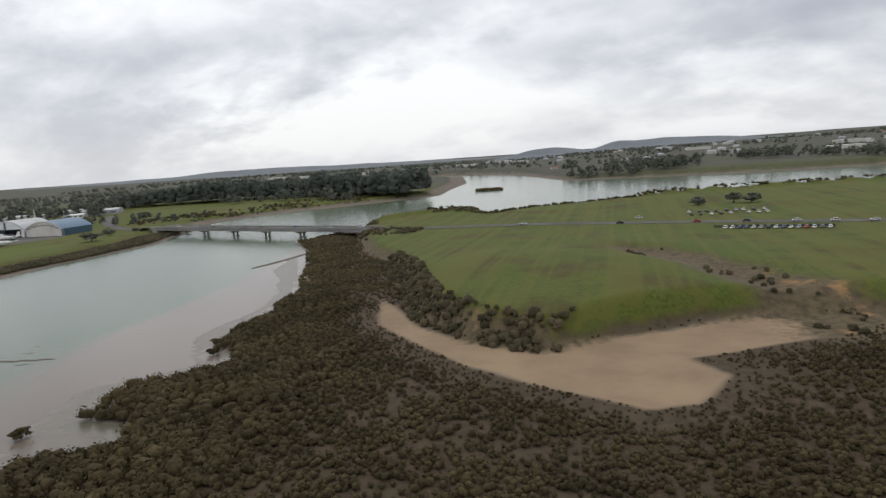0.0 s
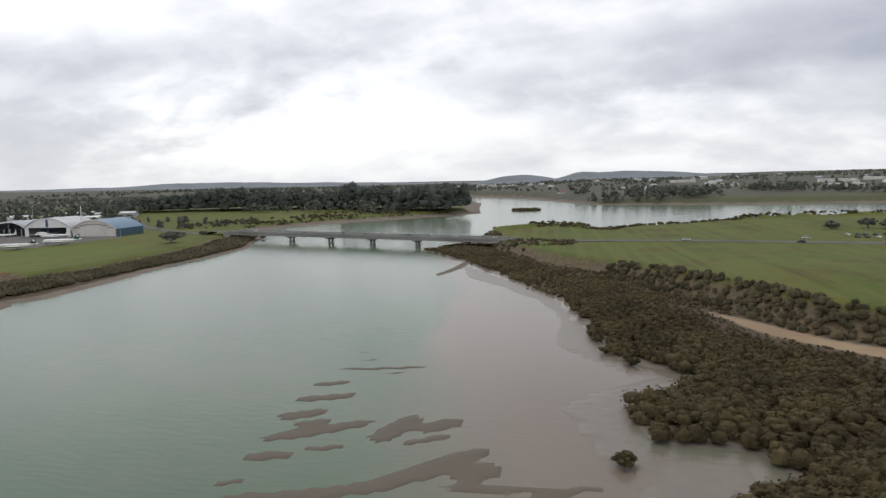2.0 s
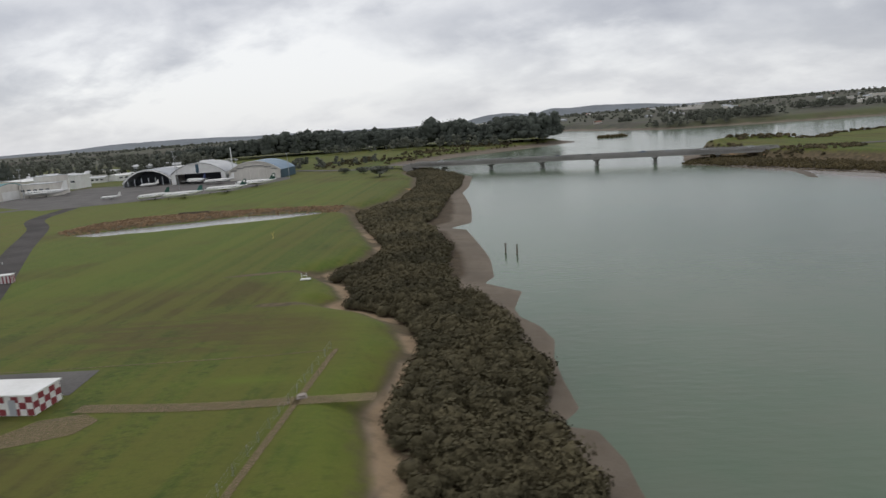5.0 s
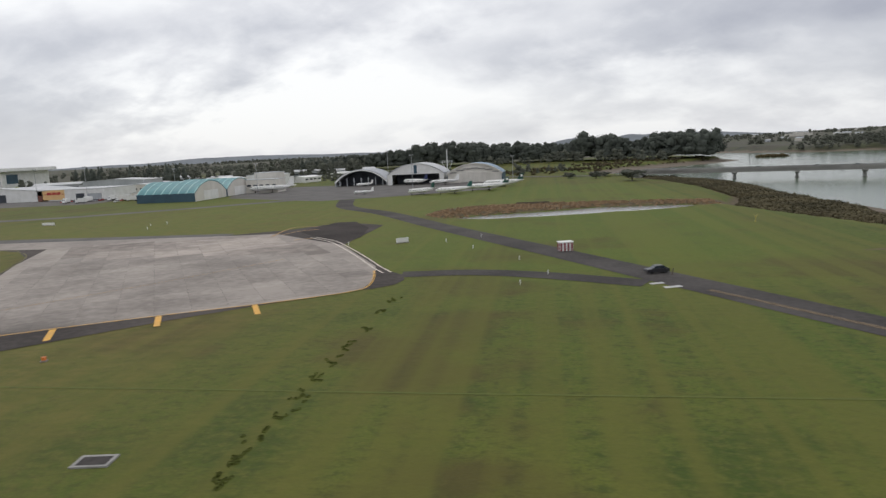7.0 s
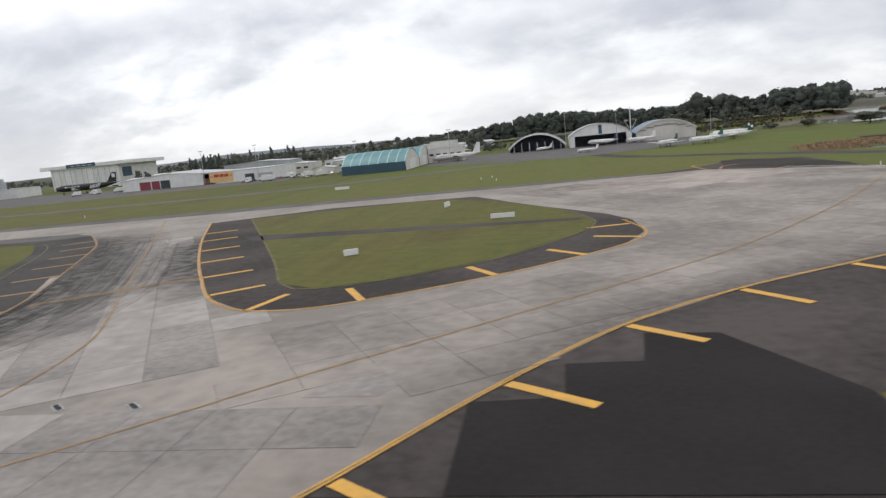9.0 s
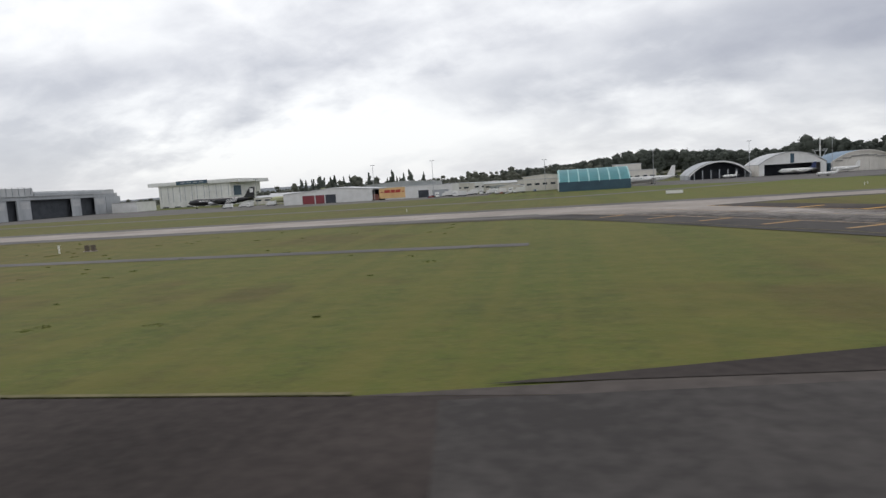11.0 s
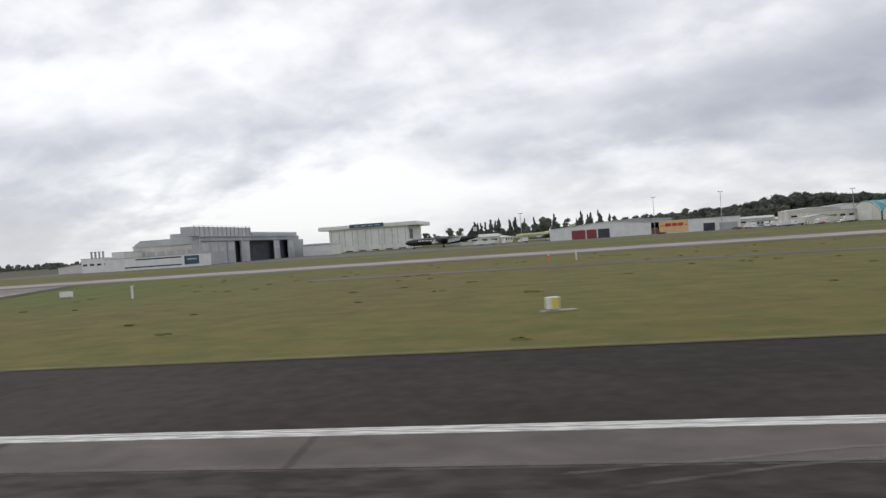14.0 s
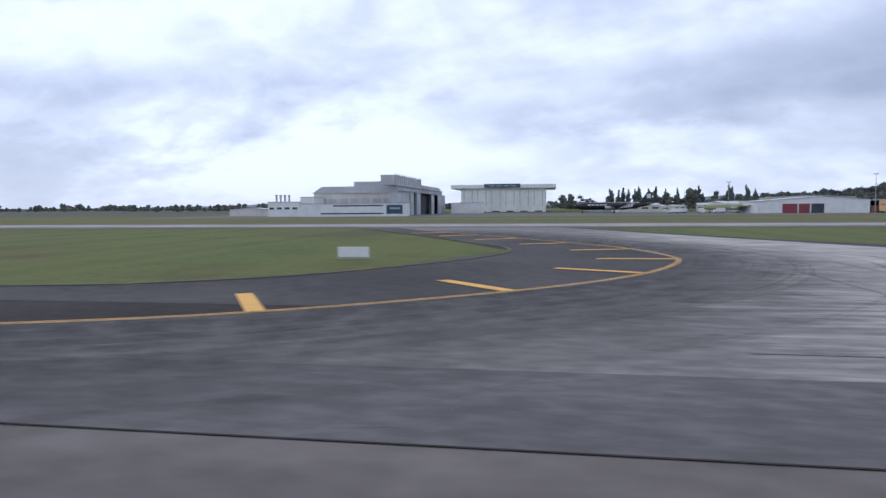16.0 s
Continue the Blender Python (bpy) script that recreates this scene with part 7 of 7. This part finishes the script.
check_hut()
sheet("hut_pad", [(-387, 87), (-366.5, 87.3), (-365.2, 78.2), (-386, 77.8)], 0.03, "road", "dark asphalt pad behind the hut", "pavement")
sheet("gravel_patch", [(-372, 60), (-371.5, 63), (-366, 67), (-364, 70.5), (-359, 72), (-356, 70), (-357, 66.5), (-361, 64.5), (-367, 62)], 0.03, "gravel", "patch of brown gravel before the hut", "pavement")
for nm, pts, w, lab in (("gravel_track", [(-361, 73.5), (-345, 72.8), (-333, 73.5), (-323, 74)], 2.4, "pale gravel track to the shore"),
                        ("gravel_track", [(-333.3, 46), (-333, 60), (-332.6, 76), (-332.2, 92)], 0.9, "narrow grey path along the shore grass"),
                        ("gravel_track", [(-386, 87.5), (-366, 88.6), (-345, 90), (-333, 91.5)], 0.3, "thin pale kerb line through the grass"),
                        ("gravel_track", [(-371, 50), (-377, 58), (-394, 84), (-411, 110)], 1.1, "pale gravel verge beside the perimeter road"),
                        ("gravel_track", [(-351, 46), (-367, 62), (-372, 66)], 1.0, "pale kerb at the perimeter road's bend")):
    tagged(part(nm, ribbon(curve_line(pts, 2), w, 0.05), "gravel"), lab, "path", "", "structure")
for x0, y0, w0 in ((-418.3, 115.8, 2.6), (-416.2, 112.8, 3.2), (-393, 88.5, 2.4)):
    mk = thing("road_block_marking", x0, y0, 0.03, 20, "white painted block on the perimeter road", "road marking", "road blocks", "structure")
    part("paint", boxes((-w0 / 2, w0 / 2, -0.6, 0.6, 0, 0.012)), "whitemark", mk)
M["darkgrass"] = material("dark_rank_grass", (0.118, 0.138, 0.024), (0.088, 0.105, 0.019), 0.6, 0.95, space="World", fine=4)
tagged(part("drain_line", ribbon(curve_line([(-540, 63.8), (-480, 63.8), (-454, 63.4), (-400, 63)], 4), 0.35, 0.012), "darkgrass"), "dark grassed-over drain line", "grass", "", "structure")
gd = np.random.default_rng(8)
dy = np.concatenate([gd.normal(c, 1.0, 9) for c in (106, 97, 88, 80, 74, 68, 61.5, 57, 52, 48, 45)])
dx = -462.6 + gd.normal(0, 0.5, len(dy))
v, f = tufts(np.stack([dx, dy, np.zeros(len(dy))], -1), np.tile([0.24, 0.34, 0.05], (len(dy), 1)), 26, 0.12, gd)
raw_mesh("rank_tufts", v, f, "darkgrass", label="line of dark rank grass tufts", kind="stuff", category="grass")
M["reeds"] = material("dry_brown_reeds", (0.40, 0.27, 0.155), (0.25, 0.17, 0.10), 0.3, 0.95, space="World", fine=3)
rx, ry = gd.uniform(-486, -372, 2600), gd.uniform(238, 290, 2600)
sel = (inside(REED, rx, ry) > 0.5) & (inside(POND, rx, ry) < 1.5 - 3 * gd.random(2600))
rx, ry = rx[sel], ry[sel]
rr = gd.uniform(0.5, 1.1, len(rx))
v, f = tufts(np.stack([rx, ry, height_at(rx, ry)[0]], -1), np.stack([rr, rr, rr * 0.7], -1), 22, 0.26, gd)
raw_mesh("reed_bank", v, f, "reeds", label="dry brown reeds round the pond", kind="stuff", category="reeds")
k = 150
gx, gy = gd.uniform(-960, -700, k), gd.uniform(31, 150, k)
sel = (inside(EXIT_B, gx, gy) < -2) & (inside(EXIT_A, gx, gy) < -2)
gx, gy = gx[sel], gy[sel]
gr = gd.uniform(0.3, 1.0, len(gx))
v, f = tufts(np.stack([gx, gy, np.zeros(len(gx))], -1), np.stack([gr, gr * 0.7, gr * 0.09], -1), 26, 0.10, gd)
raw_mesh("grass_tufts", v, f, "darkgrass", label="scattered darker tufts in the mown grass", kind="stuff", category="grass")


def wire_fence(pts, step, label):
    line = curve_line(pts, step)
    ob = thing("wire_fence", 0, 0, 0, 0, label, "fence")
    for p in line:
        part("fence_post", boxes((p.x - 0.025, p.x + 0.025, p.y - 0.025, p.y + 0.025, 0, 1.3)), "metal", ob)
    for z in (0.4, 0.8, 1.25):
        bm = bmesh.new()
        for a, b in zip(line, line[1:]):
            cyl(bm, (a.x, a.y, z), (b.x, b.y, z), 0.006, 0.006, 4)
        part("wire", bm, "metal", ob)


wire_fence([(-334, 46), (-333.8, 60), (-333.4, 76), (-333, 92)], 3.0, "thin wire fence along the shore path")
small_box(-332.4, 74.6, 0.8, 0.3, "concrete", "small concrete pit lid at the path crossing", "pit_lid", "pit lid")

hut = thing("striped_hut", -432.7, 154.2, 0, 15, "small white-roofed hut with red and white stripes", "hut")
part("wall", boxes((-1.55, 1.55, -1.1, 1.1, 0, 2.0)), "white", hut)
for i in range(4):
    part("red_stripe", boxes((-1.45 + i * 0.84, -1.05 + i * 0.84, -1.14, -1.102, 0.05, 1.9)), "red", hut)
for i in range(3):
    part("red_stripe", boxes((1.552, 1.59, -0.95 + i * 0.76, -0.57 + i * 0.76, 0.05, 1.9), (-1.59, -1.552, -0.95 + i * 0.76, -0.57 + i * 0.76, 0.05, 1.9)), "red", hut)
part("roof", boxes((-1.72, 1.72, -1.27, 1.27, 2.0, 2.18), bevel=0.03), "white", hut)
part("legs", boxes((-1.4, -1.15, -0.95, 0.95, -0.2, 0.02), (1.15, 1.4, -0.95, 0.95, -0.2, 0.02)), "concrete", hut)

fork = thing("marker_post", -377.8, 198.7, 0, 10, "slim yellowish post with a forked top", "post", "marker posts")
part("post", boxes((-0.07, 0.07, -0.07, 0.07, -0.1, 1.5), bevel=0.02), "cream", fork)
for q in (-1, 1):
    bm = bmesh.new()
    cyl(bm, (0, 0, 1.45), (q * 0.45, 0, 2.1), 0.06, 0.05, 8)
    part("fork_arm", bm, "cream", fork)
stake = thing("leaning_post", -414.5, 123.3, 0, 0, "short brown timber post leaning in the grass", "post")
bm = bmesh.new()
cyl(bm, (0, 0, -0.2), (0.35, 0.1, 1.2), 0.11, 0.09, 8)
part("post", bm, "wood", stake)
bank = thing("timber_revetment", -442.5, 282.5, 0, 4, "low dark timber wall in the reed bank", "retaining wall")
part("board", boxes(*[(-7, 7, -0.15, 0.15, z, z + 0.36) for z in (-0.2, 0.2, 0.6)], bevel=0.02), "wood", bank)

ant = thing("antenna_stand", -350.5, 139.6, 0, 0, "low white antenna stand with two posts on a pad", "antenna")
part("pad", boxes((-1.1, 1.1, -0.6, 0.6, -0.1, 0.16), bevel=0.03), "white", ant)
for u in (-0.8, 0.3):
    bm = bmesh.new()
    cyl(bm, (u, 0, 0.15), (u, 0, 1.5), 0.07, 0.05, 8)
    part("post", bm, "white", ant)
part("crossbar", boxes((-0.85, 0.35, -0.04, 0.04, 0.8, 0.88)), "white", ant)

for k, (x, y, h) in enumerate(((-305.6, 174.6, 2.6), (-302.6, 172.2, 2.6), (-321, 143, 1.6))):
    ob = thing("mooring_post", x, y, -5.0, 0, "weathered timber post standing in the creek", "post", "mooring posts")
    bm = bmesh.new()
    cyl(bm, (0, 0, 0), (0.05, 0.03, 1.2 + h), 0.24, 0.2, 10)
    part("post", bm, "wood", ob)
    bm = bmesh.new()
    cyl(bm, (0.05, 0.03, 1.2 + h), (0.05, 0.03, 1.3 + h), 0.27, 0.22, 10)
    part("cap", bm, "wood", ob)

# ---- cars ----
car(-416.8, 125.2, 0.03, 15, "black", "black car parked beside the perimeter road", "airfield vehicles")
gz = lambda x, y: float(height_at(x, y)[0][0])
gen = random.Random(3)
cols = ["white", "silver", "white", "black", "blue", "red", "grey"]
for i in range(9):
    for j in range(2):
        x, y = 62 + i * 5.2 + gen.uniform(-0.6, 0.6), 416 + j * 14 + gen.uniform(-0.5, 0.5)
        if gen.random() < 0.85:
            c = gen.choice(cols[:4])
            car(x, y, gz(x, y), 90 + gen.uniform(-8, 8), c, c + " car parked on the grassed car park", "parked cars")
for i in range(15):
    x, y = 70 + i * 3.1, 347 - i * 0.78
    c = gen.choice(cols)
    car(x, y, gz(x, y), 70, c, c + " car parked in a row beside a hedge", "parked cars")
for x, y, c in ((-37, 398.5, "white"), (31, 408, "white"), (20, 384, "black"), (60, 376, "red"), (84, 371, "black"), (106, 364, "white"), (122, 359, "white"), (138, 355, "white")):
    car(x, y, max(gz(x, y), 2.4) + 0.15, -14, c, c + " car on the main road", "road cars")
for k, c in ((-40, "white"), (-10, "white"), (14, "black"), (48, "grey"), (70, "black"), (104, "blue"), (120, "silver"), (142, "white"), (168, "white")):
    p = Vector((-312, 467.6, 0)) + BRIDGE_WAY * k + Vector((-BRIDGE_WAY.y, BRIDGE_WAY.x, 0)) * (3.6 if k % 4 else 7.8)
    car(p.x, p.y, 2.93, math.degrees(math.atan2(BRIDGE_WAY.y, BRIDGE_WAY.x)), c, c + " car crossing the bridge", "bridge cars")
for i in range(18):
    x, y = -775 + gen.uniform(0, 70), 405 + gen.uniform(0, 36)
    c = gen.choice(cols)
    car(x, y, 0.04, gen.choice((0, 90, 80)), c, c + " car parked in the freight yard", "yard cars")
TRUCK = None
for k, (x, y, tr) in enumerate(((-764, 430, 5), (-757, 421, 80), (-748, 436, 10), (-741, 425, 95), (-735, 434, 0), (-728, 418, 30), (-722, 427, 85), (-768, 414, 100), (-752, 408, 5), (-716, 412, 12), (-905, 470, 0), (-918, 462, 90), (-929, 474, 15), (-936, 462, 0))):
    if TRUCK is None:
        TRUCK = thing("truck", x, y, 0.04, tr, "white box truck parked in the freight yard", "truck", "yard trucks")
        part("cargo_box", boxes((-1.6, 3.8, -1.2, 1.2, 0.9, 3.6), bevel=0.04), "white", TRUCK)
        part("cab", prism([(-3.6, 0.6), (-3.6, 1.6), (-3.2, 2.5), (-1.8, 2.6), (-1.8, 0.6)], "y", -1.1, 1.1), "white", TRUCK)
        part("windscreen", prism([(-3.56, 1.65), (-3.26, 2.4), (-3.22, 2.4), (-3.52, 1.65)], "y", -1.0, 1.0), "glass", TRUCK)
        part("chassis", boxes((-3.4, 3.6, -0.5, 0.5, 0.5, 0.88)), "rubber", TRUCK)
        for wx in (-2.7, 2.4):
            for wy in (-0.95, 0.95):
                bm = bmesh.new()
                cyl(bm, (wx, wy - 0.15, 0.45), (wx, wy + 0.15, 0.45), 0.45, 0.45, 12)
                part("wheel", bm, "rubber", TRUCK)
    else:
        copy_thing(TRUCK, place(x, y, 0.04, tr))
hedge = thing("hedge", 0, 0, 0, 0, "long dark clipped hedge beside the car park", "hedge", "", "stuff")
g2 = np.random.default_rng(4)
t = np.linspace(0, 1, 60)
hx, hy = 66 + 50 * t, 352 - 12 * t
hh, _ = height_at(hx, hy)
v, f = tufts(np.stack([hx, hy, hh + 0.7], -1), np.tile([0.9, 0.7, 0.9], (60, 1)), 40, 0.3, g2, 0.8)
raw_mesh("leaves", v, f, "leaf", hedge)

# ---- distant houses ----
def house(x, y, w, d, h, turn, wall, roof, label):
    z = gz(x, y)
    ob = thing("house", x, y, z - 0.3, turn, label, "house", "distant houses")
    part("wall", boxes((-w / 2, w / 2, -d / 2, d / 2, 0, h)), wall, ob)
    part("roof", prism([(-d / 2 - 0.5, h), (0, h + d * 0.28), (d / 2 + 0.5, h)], "x", -w / 2 - 0.4, w / 2 + 0.4), roof, ob)
    for u in (-w * 0.28, w * 0.28):
        part("window", boxes((u - 0.9, u + 0.9, -d / 2 - 0.05, -d / 2 + 0.01, 1.0, 2.2)), "glass", ob)
    return ob


M["terracotta"] = material("terracotta_tiles", (0.26, 0.12, 0.08), (0.20, 0.10, 0.07), 0.3, 0.8, 0.2)
HOUSES = [house(100, 1500, 16, 9, 3.2, 10, "white", "roofgrey", "distant white house with a pale grey roof"),
          house(160, 1480, 14, 9, 3.2, 60, "offwhite", "terracotta", "distant cream house with a tiled roof"),
          house(220, 1520, 18, 10, 5.6, -20, "offwhite", "greyclad", "distant two-storey house with a dark roof"),
          house(40, 1530, 15, 9, 3.2, 35, "greyclad", "greyclad", "distant grey house with a dark roof")]
gen = random.Random(9)
for k in range(80):
    x, y = gen.uniform(-500, 1300), gen.uniform(1330, 2900)
    if rough(np.array([x]), np.array([y]), 150, 4)[0] < 0.1:
        z = gz(x, y)
        if z > 0.5:
            copy_thing(HOUSES[k % 4], place(x, y, z - 0.3, gen.uniform(0, 180)))
FARSHED = shed("factory", 330, 1560, 60, 30, 7, 0, "long distant factory with a white roof", "offwhite", "white", group="distant factories")
for x, y, tr in ((240, 1900, 10), (520, 1650, -15), (640, 1700, -15), (-250, 1900, 5), (-330, 2100, 0), (-420, 1950, 0), (760, 1500, -20), (420, 1330, -10), (-700, 1900, 5), (-900, 1850, 0), (-1050, 1950, 8)):
    copy_thing(FARSHED, place(x, y, gz(x, y) - 0.3, tr))
lay_slabs()
